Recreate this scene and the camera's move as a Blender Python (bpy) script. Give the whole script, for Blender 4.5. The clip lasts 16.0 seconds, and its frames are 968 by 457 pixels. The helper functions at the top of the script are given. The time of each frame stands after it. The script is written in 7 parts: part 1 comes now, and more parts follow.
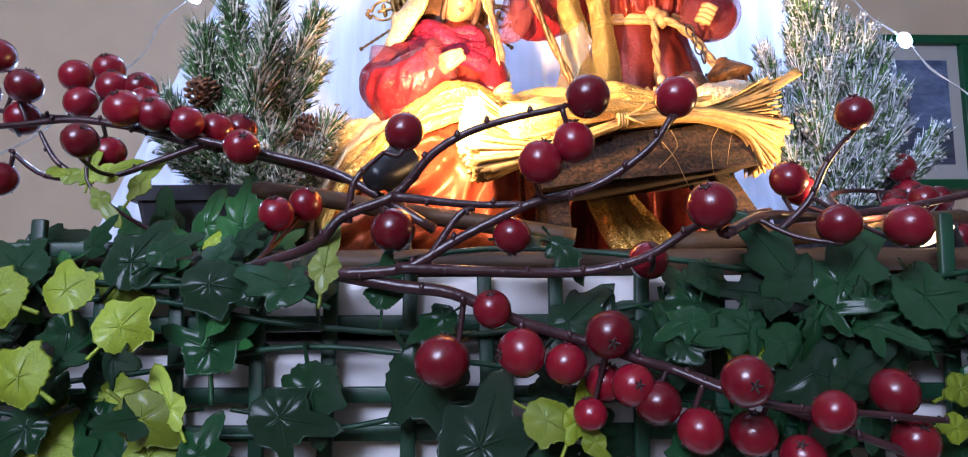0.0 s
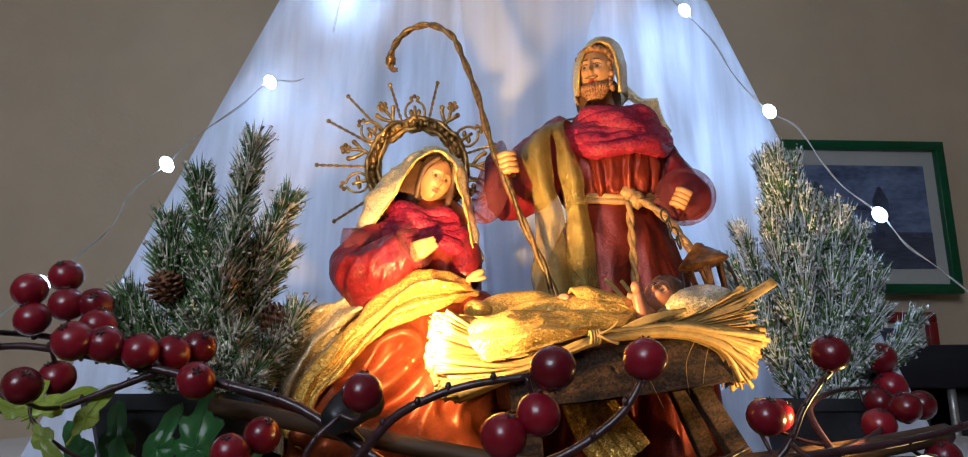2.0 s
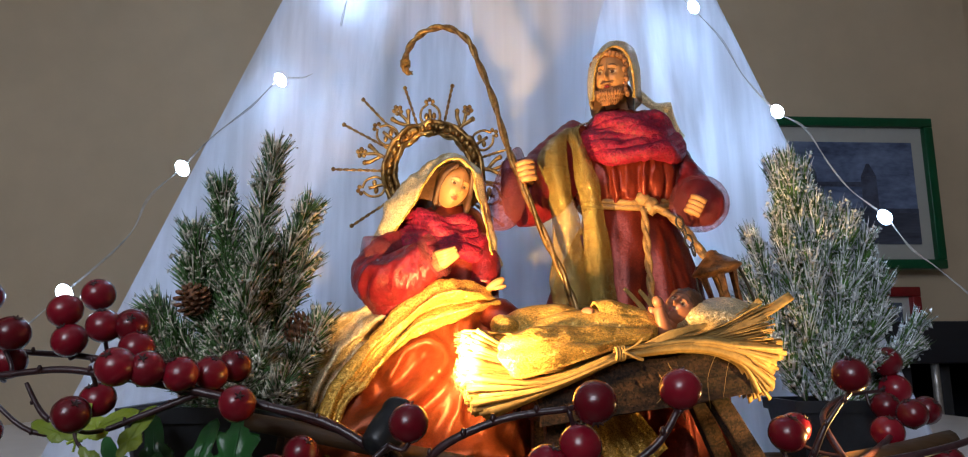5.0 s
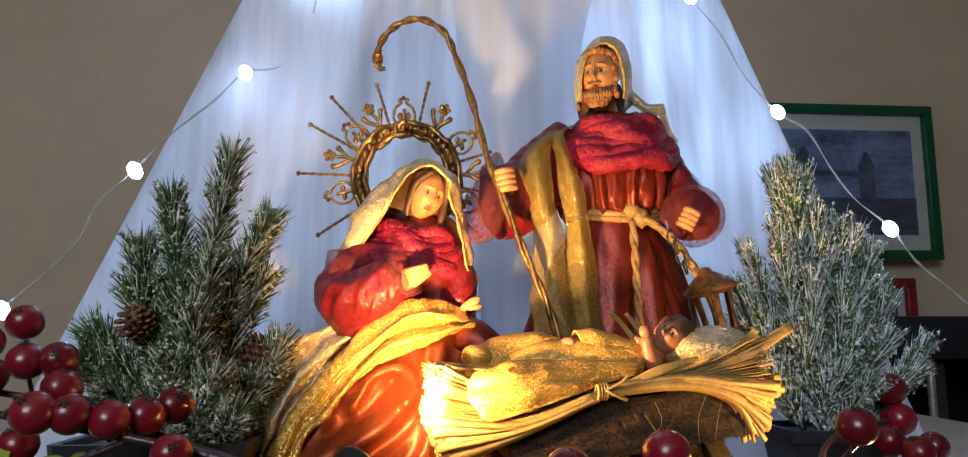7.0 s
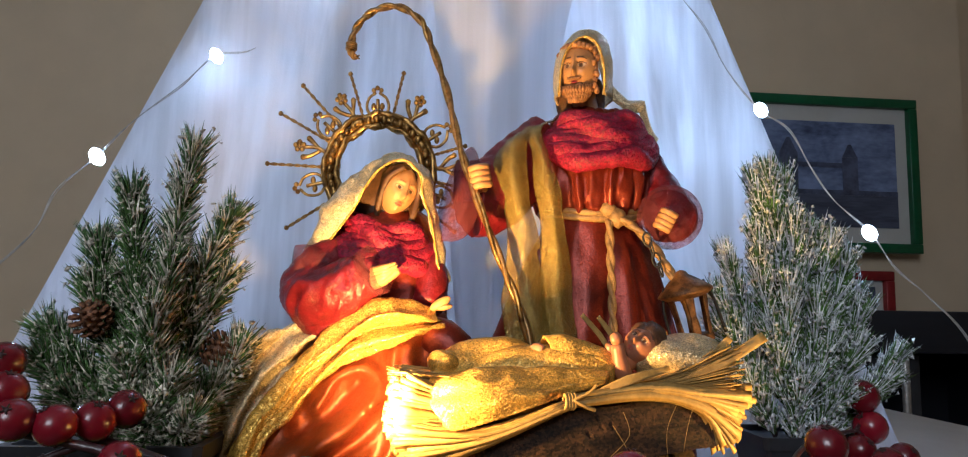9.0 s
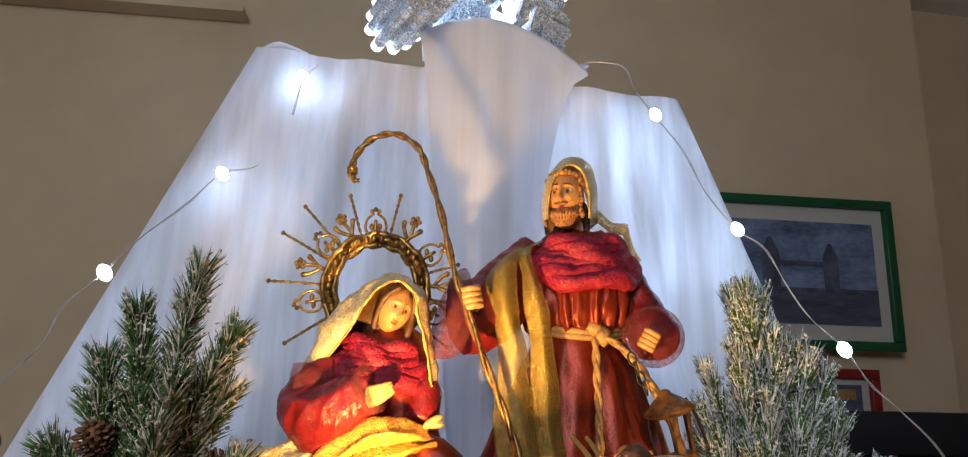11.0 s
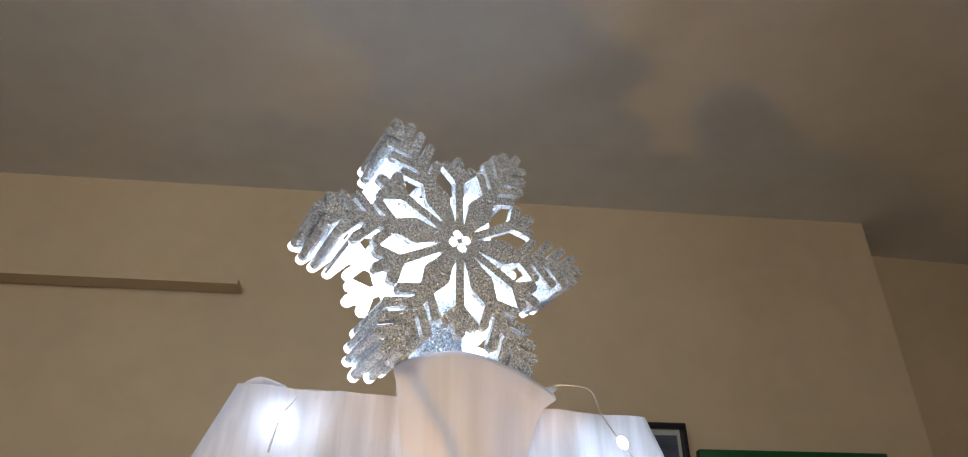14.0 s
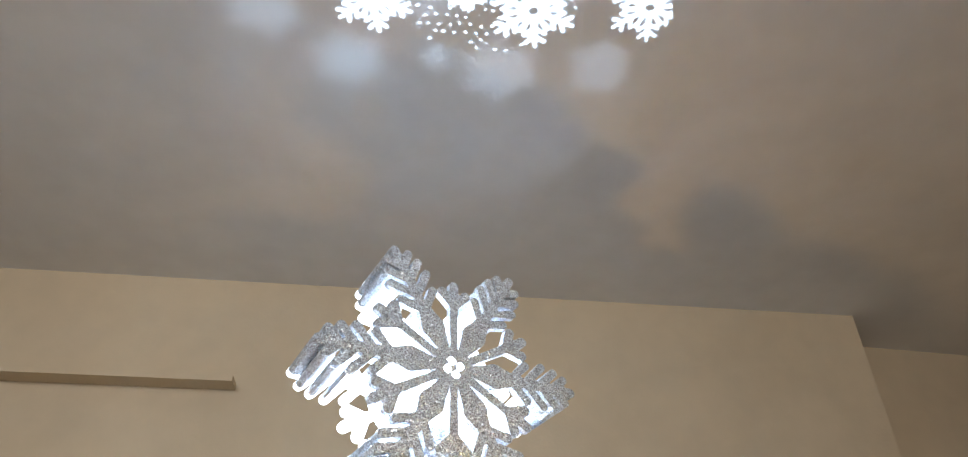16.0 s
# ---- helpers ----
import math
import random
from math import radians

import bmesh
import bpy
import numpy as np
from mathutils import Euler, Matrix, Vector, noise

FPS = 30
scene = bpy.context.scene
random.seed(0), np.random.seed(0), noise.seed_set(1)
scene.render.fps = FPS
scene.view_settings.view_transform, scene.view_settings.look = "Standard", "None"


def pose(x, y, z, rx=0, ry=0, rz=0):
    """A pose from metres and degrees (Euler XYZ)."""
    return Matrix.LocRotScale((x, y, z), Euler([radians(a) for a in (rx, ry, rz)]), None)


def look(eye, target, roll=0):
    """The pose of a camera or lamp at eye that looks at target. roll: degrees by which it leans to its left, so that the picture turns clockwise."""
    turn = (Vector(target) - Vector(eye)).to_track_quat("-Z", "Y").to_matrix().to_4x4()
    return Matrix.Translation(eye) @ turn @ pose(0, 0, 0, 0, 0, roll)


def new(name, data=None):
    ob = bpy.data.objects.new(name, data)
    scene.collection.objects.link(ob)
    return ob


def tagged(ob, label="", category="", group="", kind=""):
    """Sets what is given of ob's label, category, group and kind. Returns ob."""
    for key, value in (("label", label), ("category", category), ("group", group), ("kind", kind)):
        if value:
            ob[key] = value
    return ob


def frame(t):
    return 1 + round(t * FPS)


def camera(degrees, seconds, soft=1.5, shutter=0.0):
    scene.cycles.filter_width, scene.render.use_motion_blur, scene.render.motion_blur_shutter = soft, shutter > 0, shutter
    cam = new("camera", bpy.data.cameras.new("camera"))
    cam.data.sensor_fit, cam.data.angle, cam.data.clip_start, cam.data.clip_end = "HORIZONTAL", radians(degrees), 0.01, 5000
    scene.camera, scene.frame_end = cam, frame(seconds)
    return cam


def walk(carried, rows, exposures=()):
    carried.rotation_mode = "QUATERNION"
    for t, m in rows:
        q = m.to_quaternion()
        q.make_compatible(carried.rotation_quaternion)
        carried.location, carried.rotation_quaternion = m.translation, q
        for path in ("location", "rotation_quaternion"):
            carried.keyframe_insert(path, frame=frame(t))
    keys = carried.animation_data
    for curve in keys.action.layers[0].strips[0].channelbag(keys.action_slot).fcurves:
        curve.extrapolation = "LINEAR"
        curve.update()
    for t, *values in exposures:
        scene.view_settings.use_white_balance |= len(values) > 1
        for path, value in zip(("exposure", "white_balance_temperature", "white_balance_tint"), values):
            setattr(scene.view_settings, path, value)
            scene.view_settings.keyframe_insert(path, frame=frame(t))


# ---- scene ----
cam = camera(66.8, 16.0, 1.1)
PATH = [
    (0, (0.0, -0.008, 0.998), (0.0, 1.977, 1.248), -0.4),
    (0.5, (0.002, -0.003, 1.02), (-0.001, 1.974, 1.322), -0.2),
    (1, (0.011, -0.006, 1.04), (0.034, 1.961, 1.401), -0.5),
    (1.5, (0.015, -0.006, 1.056), (0.054, 1.952, 1.459), -0.5),
    (2, (0.009, -0.009, 1.066), (0.043, 1.943, 1.502), -0.2),
    (2.5, (-0.008, -0.003, 1.064), (0.012, 1.946, 1.509), -0.2),
    (3, (-0.017, -0.009, 1.067), (0.001, 1.941, 1.51), -0.5),
    (3.5, (-0.01, -0.026, 1.067), (0.044, 1.922, 1.517), -0.7),
    (4, (-0.011, -0.031, 1.068), (0.063, 1.919, 1.507), -0.7),
    (4.2, (-0.011, -0.033, 1.071), (0.069, 1.92, 1.493), -0.8),
    (6.3, (-0.013, 0.013, 1.109), (0.063, 1.994, 1.373), 0.1),
    (6.5, (-0.008, 0.014, 1.109), (0.073, 1.994, 1.381), 0.1),
    (7, (0.0, 0.01, 1.115), (0.093, 1.988, 1.395), -0.1),
    (7.5, (0.003, 0.012, 1.117), (0.096, 1.992, 1.387), 0.3),
    (8, (0.006, 0.019, 1.119), (0.116, 2.004, 1.338), 0.8),
    (10.5, (0.008, 0.01, 1.137), (0.165, 1.977, 1.459), 0.9),
    (11, (0.003, -0.005, 1.141), (0.161, 1.935, 1.6), 1.3),
    (11.5, (0.005, -0.018, 1.152), (0.16, 1.886, 1.746), 1.2),
    (12, (0.013, -0.029, 1.168), (0.173, 1.83, 1.887), 1.0),
    (12.5, (0.018, -0.033, 1.184), (0.177, 1.793, 1.984), -0.2),
    (13, (0.014, -0.042, 1.202), (0.169, 1.744, 2.089), -0.1),
    (13.5, (0.018, -0.05, 1.207), (0.17, 1.712, 2.142), -0.3),
    (14, (0.017, -0.064, 1.214), (0.167, 1.655, 2.224), -0.4),
    (14.5, (0.018, -0.07, 1.216), (0.177, 1.626, 2.263), -0.2),
    (15, (0.019, -0.076, 1.224), (0.179, 1.585, 2.327), -0.6),
    (15.5, (0.019, -0.093, 1.236), (0.176, 1.537, 2.384), -0.3),
    (16, (0.015, -0.113, 1.241), (0.169, 1.495, 2.421), -0.7),
]
EXPOSURES = [(0.0, 1.15, 4800, 24), (0.5, 0.36, 4800, 20), (1.0, 0.18, 4850, 15), (1.5, 0.1, 5080, 13), (2.0, 0.0, 5230, 11), (4.0, 0.0, 5400, 11), (7.0, -0.02, 5370, 11), (10.5, 0.0, 5700, 11), (11.5, 0.08, 6250, 11), (12.0, 0.10, 6500, 12), (12.5, 0.06, 6880, 11), (13.0, 0.10, 6950, 11), (14.0, 0.22, 6750, 11), (15.0, 0.36, 6430, 10), (15.5, 0.44, 6350, 10), (16.0, 0.92, 6100, 10)]
walk(cam, [(t, look(eye, target, roll)) for t, eye, target, roll in PATH], EXPOSURES)

# ---- light of the place, plus an added room fill ----
world = bpy.data.worlds.new("room_air")
scene.world = world
world.use_nodes = True
world.node_tree.nodes["Background"].inputs[0].default_value = (0.9, 0.8, 0.7, 1)
world.node_tree.nodes["Background"].inputs[1].default_value = 0.05


def lamp(name, kind, at, target, watts, colour, size=0.01, cone=60, blend=0.5):
    d = bpy.data.lights.new(name, kind)
    d.energy, d.color = watts, colour
    if kind == "AREA":
        d.size = size
    else:
        d.shadow_soft_size = size
    if kind == "SPOT":
        d.spot_size, d.spot_blend = radians(cone), blend
    ob = new(name, d)
    ob.matrix_world = look(at, target)
    return ob


WARM = (1.0, 0.54, 0.13)
ROOM_FILL = (1.0, 0.955, 0.90)
# unseen area lamp added behind the camera to brighten wall, ceiling and figures
lamp("room_fill", "AREA", (-0.55, -1.4, 1.95), (0.0, 0.8, 1.62), 15.6, ROOM_FILL, 0.7)
lamp("spot_glow_one", "SPOT", (-0.0230, 0.2920, 1.0870), (0.045, 0.420, 1.155), 5.6, WARM, 0.006, 125, 1.0)
lamp("spot_glow_two", "SPOT", (0.1880, 0.3090, 1.0480), (0.120, 0.345, 1.100), 0.8, WARM, 0.004, 130, 0.8)
lamp("projector_glow", "SPOT", (0.02, 0.72, 1.415), (0.02, 0.72, 2.0), 60.0, (0.60, 0.78, 1.0), 0.0002, 56, 0.1)
lamp("projector_glow_soft", "SPOT", (0.0235, 0.7095, 1.415), (0.0235, 0.7095, 2.0), 5.0, (0.60, 0.78, 1.0), 0.0013, 62, 0.2)


# ---- building blocks ----
class Shape:
    """Gathers faces of several surfaces into one mesh."""

    def __init__(self):
        self.v, self.f, self.m = [], [], []

    def add(self, verts, faces, mat=0):
        o = len(self.v)
        self.v += [tuple(p) for p in verts]
        self.f += [tuple(i + o for i in f) for f in faces]
        self.m += [mat] * len(faces)
        return self

    def rings(self, rings, mat=0, cap=True):
        n = len(rings[0])
        v = [p for r in rings for p in r]
        f = []
        for k in range(len(rings) - 1):
            for i in range(n):
                j = (i + 1) % n
                f.append((k * n + i, k * n + j, (k + 1) * n + j, (k + 1) * n + i))
        if cap:
            f.append(tuple(range(n - 1, -1, -1)))
            f.append(tuple(range((len(rings) - 1) * n, len(rings) * n)))
        return self.add(v, f, mat)

    def loft(self, sections, seg=40, fold=0.0, count=9, mat=0, phase=0.0, grow=True, rough=0.0):
        """Stacked ovals (z, x, y, rx, ry) with pleats that deepen towards the first one."""
        out = []
        if len(sections) < 20:
            mids = [[spline([Vector((q[c], 0, 0)) for q in sections], [1] * len(sections), 6)[0][i].x for c in range(5)] for i in range(6 * (len(sections) - 1) + 1)]
            sections = [tuple(q) for q in mids]
        n = len(sections)
        for k, (z, x, y, rx, ry) in enumerate(sections):
            w = fold * ((1 - k / (n - 1)) if grow else 1.0)
            ring = []
            for i in range(seg):
                a = 2 * math.pi * i / seg
                r = 1 + w * math.sin(count * a + phase + 0.7 * math.sin(2.3 * a + 2.5 * k / n)) + 0.5 * w * math.sin((count * 1.7 // 1) * a + 1.3)
                p = Vector((x + rx * r * math.cos(a), y + ry * r * math.sin(a), z))
                if rough:
                    p += noise.noise_vector(p * 60) * rough
                ring.append(p)
            out.append(ring)
        return self.rings(out, mat)

    def tube(self, pts, radii, seg=8, mat=0, smooth=4, twist=0.0, flat=1.0):
        """A round bar along a smooth line through pts."""
        pts = [Vector(p) for p in pts]
        if not isinstance(radii, (list, tuple)):
            radii = [radii] * len(pts)
        line, rad = spline(pts, radii, smooth)
        up = Vector((0.13, 0.2, 1)).normalized()
        rings = []
        for k, p in enumerate(line):
            d = (line[min(k + 1, len(line) - 1)] - line[max(k - 1, 0)]).normalized()
            s = d.cross(up)
            s = s.normalized() if s.length > 1e-4 else Vector((1, 0, 0))
            u = s.cross(d).normalized()
            up = u
            rings.append([p + rad[k] * (s * math.cos(a) + u * flat * math.sin(a)) for a in (2 * math.pi * i / seg + twist * k for i in range(seg))])
        return self.rings(rings, mat)

    def ball(self, c, r, turn=None, seg=16, mat=0, rough=0.0, freq=40):
        c, r = Vector(c), (r if isinstance(r, (list, tuple)) else (r, r, r))
        rings = []
        for k in range(1, seg // 2 + 1):
            th = math.pi * (k - 0.5) / (seg // 2)
            ring = []
            for i in range(seg):
                a = -2 * math.pi * i / seg
                p = Vector((r[0] * math.sin(th) * math.cos(a), r[1] * math.sin(th) * math.sin(a), r[2] * math.cos(th)))
                if rough:
                    p *= 1 + rough * noise.noise((p + c) * freq)
                if turn:
                    p = turn @ p
                ring.append(c + p)
            rings.append(ring)
        return self.rings(rings, mat)

    def box(self, c, size, turn=None, mat=0, bevel=0.0, rough=0.0):
        bm = bmesh.new()
        bmesh.ops.create_cube(bm, size=1)
        for q in bm.verts:
            q.co = Vector((q.co.x * size[0], q.co.y * size[1], q.co.z * size[2]))
        if bevel:
            bmesh.ops.bevel(bm, geom=bm.edges[:], offset=bevel, segments=2, affect="EDGES", profile=0.5)
        bm.verts.index_update()
        vs = []
        for q in bm.verts:
            p = q.co.copy()
            if rough:
                p += noise.noise_vector((p + Vector(c)) * 50) * rough
            vs.append(Vector(c) + ((turn @ p) if turn else p))
        fs = [tuple(x.index for x in f.verts) for f in bm.faces]
        bm.free()
        return self.add(vs, fs, mat)

    def strip(self, pts, widths, side, thick=0.0012, mat=0, smooth=5, wave=0.0, cols=9):
        """A band of cloth along a line: side is the direction of its width; it waves across."""
        pts = [Vector(p) for p in pts]
        line, wid = spline(pts, widths, smooth)
        top, n = [], len(line)
        for k, p in enumerate(line):
            d = (line[min(k + 1, n - 1)] - line[max(k - 1, 0)]).normalized()
            s = Vector(side[k * len(side) // n] if isinstance(side, list) else side)
            s = (s - d * s.dot(d)).normalized()
            nn = d.cross(s).normalized()
            top.append([(p + s * wid[k] * (i / (cols - 1) - 0.5) + nn * wave * (math.sin(i * 1.9 + k * 0.35) + 0.6 * math.sin(i * 3.1 - k * 0.2)), nn) for i in range(cols)])
        rings = [[a for a, _ in row] + [a - nn * thick for a, nn in reversed(row)] for row in top]
        return self.rings(rings, mat)

    def sheet(self, rows, mat=0, fine=7, thick=0.0008, ripple=0.0, freq=60, pleat=0.0, count=4):
        """A sheet of cloth drawn smoothly through a few rows of points, with thickness."""
        across = [spline([Vector(p) for p in r], [1] * len(r), fine)[0] for r in rows]
        cols = [spline([r[i] for r in across], [1] * len(across), fine)[0] for i in range(len(across[0]))]
        nu, nv = len(cols), len(cols[0])
        front, back = [], []
        for i in range(nu):
            for j in range(nv):
                p = cols[i][j]
                du = cols[min(i + 1, nu - 1)][j] - cols[max(i - 1, 0)][j]
                dv = cols[i][min(j + 1, nv - 1)] - cols[i][max(j - 1, 0)]
                n = du.cross(dv)
                n = n.normalized() if n.length > 1e-12 else Vector((0, -1, 0))
                if ripple:
                    p = p + n * ripple * (noise.noise(p * freq) + 0.4 * noise.noise(p * freq * 2.7))
                if pleat:
                    v = j / (nv - 1) + 0.05 * noise.noise(Vector((i * 0.11, count, 0)))
                    p = p + n * pleat * (math.sin(6.28 * count * v + 1.2 * math.sin(i * 0.09)) + 0.5 * math.sin(6.28 * (count * 1.9) * v - i * 0.05))
                front.append(p)
                back.append(p - n * thick)
        f = [(i * nv + j, i * nv + j + 1, (i + 1) * nv + j + 1, (i + 1) * nv + j) for i in range(nu - 1) for j in range(nv - 1)]
        o = len(front)
        g = [tuple(o + q for q in reversed(k)) for k in f]
        edge = [i * nv for i in range(nu)] + [(nu - 1) * nv + j for j in range(1, nv)] + [i * nv + nv - 1 for i in range(nu - 2, -1, -1)] + [j for j in range(nv - 2, 0, -1)]
        rim = [(edge[k - 1], edge[k], o + edge[k], o + edge[k - 1]) for k in range(len(edge))]
        return self.add(front + back, f + g + rim, mat)

    def emboss(self, start, ridges, before, gain=1.0):
        """Raises soft ridges (or sinks furrows) on the side that faces the room."""
        lines = [(spline([Vector((x, 0, z)) for x, z in pts], [1] * len(pts), 6)[0], amp, w) for pts, amp, w in ridges]
        for i in range(start, len(self.v)):
            x, y, z = self.v[i]
            if y > before:
                continue
            p, up = Vector((x, 0, z)), 0.0
            for line, amp, w in lines:
                d = min((p - q).length for q in line)
                if d < 3 * w:
                    up += gain * amp * math.exp(-(d / (0.85 * w)) ** 2)
            self.v[i] = (x, y - up * min(1.0, (before - y) / 0.012), z)
        return self

    def head(self, c, r, turn, mat=0, seg=180, paint=None, gaze=0.0):
        """A carved and painted head that looks along -Y. paint: materials of the eyes, irises, brows and lips."""
        def e(u, w):
            return math.exp(-(u / w) ** 2)

        def bulge(x, z):
            a = abs(x)
            return (0.38 * e(x, 0.10) * e(z + 0.17, 0.14) + 0.18 * e(x, 0.085) * e(z - 0.12, 0.26) - 0.17 * e(a - 0.36, 0.19) * e(z - 0.12, 0.12) + 0.05 * e(a - 0.36, 0.13) * e(z - 0.10, 0.06) + 0.06 * e(a - 0.34, 0.26) * e(z - 0.34, 0.10)
                    + 0.06 * e(a - 0.45, 0.2) * e(z + 0.22, 0.2) + 0.10 * e(x, 0.2) * e(z + 0.47, 0.05) + 0.10 * e(x, 0.16) * e(z + 0.60, 0.055) - 0.07 * e(x, 0.26) * e(z + 0.535, 0.025) - 0.05 * e(x, 0.3) * e(z + 0.36, 0.05) + 0.13 * e(x, 0.22) * e(z + 0.83, 0.14))

        def colour(x, y, z):
            if y > -0.2 or not paint:
                return mat
            a, sg = abs(x), (1 if x > 0 else -1)
            if ((a - 0.36) / 0.18) ** 2 + ((z - 0.10) / 0.075) ** 2 < 1:
                return paint[1] if ((x - sg * 0.36 - gaze) / 0.09) ** 2 + ((z - 0.10) / 0.09) ** 2 < 1 else paint[0]
            if 0.15 < a < 0.60 and abs(z - 0.20 + 0.9 * (a - 0.36) ** 2) < 0.020:
                return paint[2]
            if 0.14 < a < 0.62 and abs(z - 0.37 + 0.8 * (a - 0.32) ** 2) < 0.034 * (1.2 - a):
                return paint[2]
            if abs(z + 0.535) < 0.105 * (1 - (a / 0.25) ** 2):
                return paint[3]
            return mat
        rings, m = [], []
        for k in range(1, seg // 2 + 1):
            th = math.pi * (k - 0.5) / (seg // 2)
            ring = []
            for i in range(seg):
                a = -2 * math.pi * i / seg
                x, y, z = math.sin(th) * math.cos(a), math.sin(th) * math.sin(a), math.cos(th)
                if k < seg // 2:
                    m.append(colour(x, y, math.cos(th + math.pi / seg)))
                if y < 0:
                    y -= bulge(x, z) * min(1, -y * 2)
                x *= 1 - 0.24 * max(0, -z) ** 1.5
                ring.append(Vector(c) + turn @ Vector((x * r[0], y * r[1], z * r[2])))
            rings.append(ring)
        start = len(self.m)
        self.rings(rings, mat)
        self.m[start:start + len(m)] = m
        return self

    def crumple(self, start, amp, freq, tall=1.0):
        """Creases everything added since start; tall below 1 draws the creases out in height."""
        for i in range(start, len(self.v)):
            p = Vector(self.v[i])
            if tall != 1.0:
                q = Vector((p.x, p.y, p.z * tall))
                self.v[i] = tuple(p + noise.noise_vector(q * freq) * amp + noise.noise_vector(q * freq * 2.3) * amp * 0.5)
                continue
            self.v[i] = tuple(p + noise.noise_vector(p * freq) * amp + noise.noise_vector(p * freq * 2.9) * amp * 0.45)
        return self

    def gather(self, start, stop, axis, amp, along, across):
        """Pushes sharp cloth folds out from an upright axis; the folds run in the direction along."""
        d = Vector(along).normalized()
        for i in range(start, stop):
            p = Vector(self.v[i])
            out = Vector((p.x - axis[0], p.y - axis[1], 0)).normalized()
            q = p - d * (p.dot(d) * 0.78)
            n = noise.noise(q * across + noise.noise_vector(p * 25) * 0.5)
            m = noise.noise(q * across * 2.1 + Vector((3, 1, 7)))
            self.v[i] = tuple(p + out * amp * (0.6 - 2.2 * abs(n) + 0.5 - 0.9 * abs(m)))
        return self

    def mesh(self, name, mats, smooth=True):
        me = bpy.data.meshes.new(name)
        me.from_pydata(self.v, [], self.f)
        for m in mats:
            me.materials.append(m)
        me.polygons.foreach_set("material_index", self.m)
        if smooth:
            me.polygons.foreach_set("use_smooth", [True] * len(self.f))
        me.update()
        return me


def spline(pts, vals, smooth):
    line, out = [], []
    n = len(pts)
    for k in range(n - 1):
        a, b, c, d = pts[max(k - 1, 0)], pts[k], pts[k + 1], pts[min(k + 2, n - 1)]
        for s in range(smooth):
            t = s / smooth
            line.append(0.5 * (2 * b + (c - a) * t + (2 * a - 5 * b + 4 * c - d) * t * t + (3 * b - a - 3 * c + d) * t ** 3))
            out.append(vals[k] * (1 - t) + vals[k + 1] * t)
    return line + [pts[-1]], out + [vals[-1]]


def part(name, shape, material, parent=None, label="", smooth=True):
    mats = material if isinstance(material, list) else [material]
    ob = new(name, shape.mesh(name, mats, smooth) if isinstance(shape, Shape) else shape)
    if parent is not None:
        ob.parent = parent
    if label:
        ob["label"] = label
    return ob


def thing(name, label, category, group="", kind="", at=(0, 0, 0)):
    ob = new(name)
    ob.empty_display_size = 0.01
    ob.location = at
    return tagged(ob, label, category, group, kind)


def plate(sdf, half, step, y0, y1, tips=False):
    """A flat plate cut along the zero line of sdf(x, z), between the depths y0 and y1."""
    n = int(2 * half / step) + 1
    g = np.linspace(-half, half, n)
    X, Z = np.meshgrid(g, g, indexing="ij")
    S = sdf(X, Z)
    s = Shape()
    ids, vs, fs = {}, [], []

    def vert(key, x, z):
        if key not in ids:
            ids[key] = len(vs)
            vs.append((x, y0, z))
            vs.append((x, y1, z))
        return ids[key]

    for i, j in zip(*np.nonzero(np.minimum.reduce([S[:-1, :-1], S[1:, :-1], S[1:, 1:], S[:-1, 1:]]) < 0)):
        cs = [(i, j), (i + 1, j), (i + 1, j + 1), (i, j + 1)]
        poly, cut = [], []
        for k in range(4):
            a, b = cs[k], cs[(k + 1) % 4]
            sa, sb = S[a], S[b]
            if sa < 0:
                poly.append(vert(a, g[a[0]], g[a[1]]))
            if (sa < 0) != (sb < 0):
                t = min(max(sa / (sa - sb), 0.04), 0.96)
                key = (min(a, b), max(a, b))
                q = vert(key, g[a[0]] + t * (g[b[0]] - g[a[0]]), g[a[1]] + t * (g[b[1]] - g[a[1]]))
                poly.append(q)
                cut.append((q, sa < 0))
        if len(poly) < 3:
            continue
        if tips and np.hypot(g[i], g[j]) < 0.104:
            continue
        if not tips:
            fs.append(tuple(poly))
            fs.append(tuple(p + 1 for p in reversed(poly)))
        for k in range(0, len(cut), 2):
            if len(cut) == 2:
                (q1, out1), (q2, _) = cut
                a, b = (q1, q2) if out1 else (q2, q1)
                fs.append((b, a, a + 1, b + 1))
    return s.add(vs, fs)


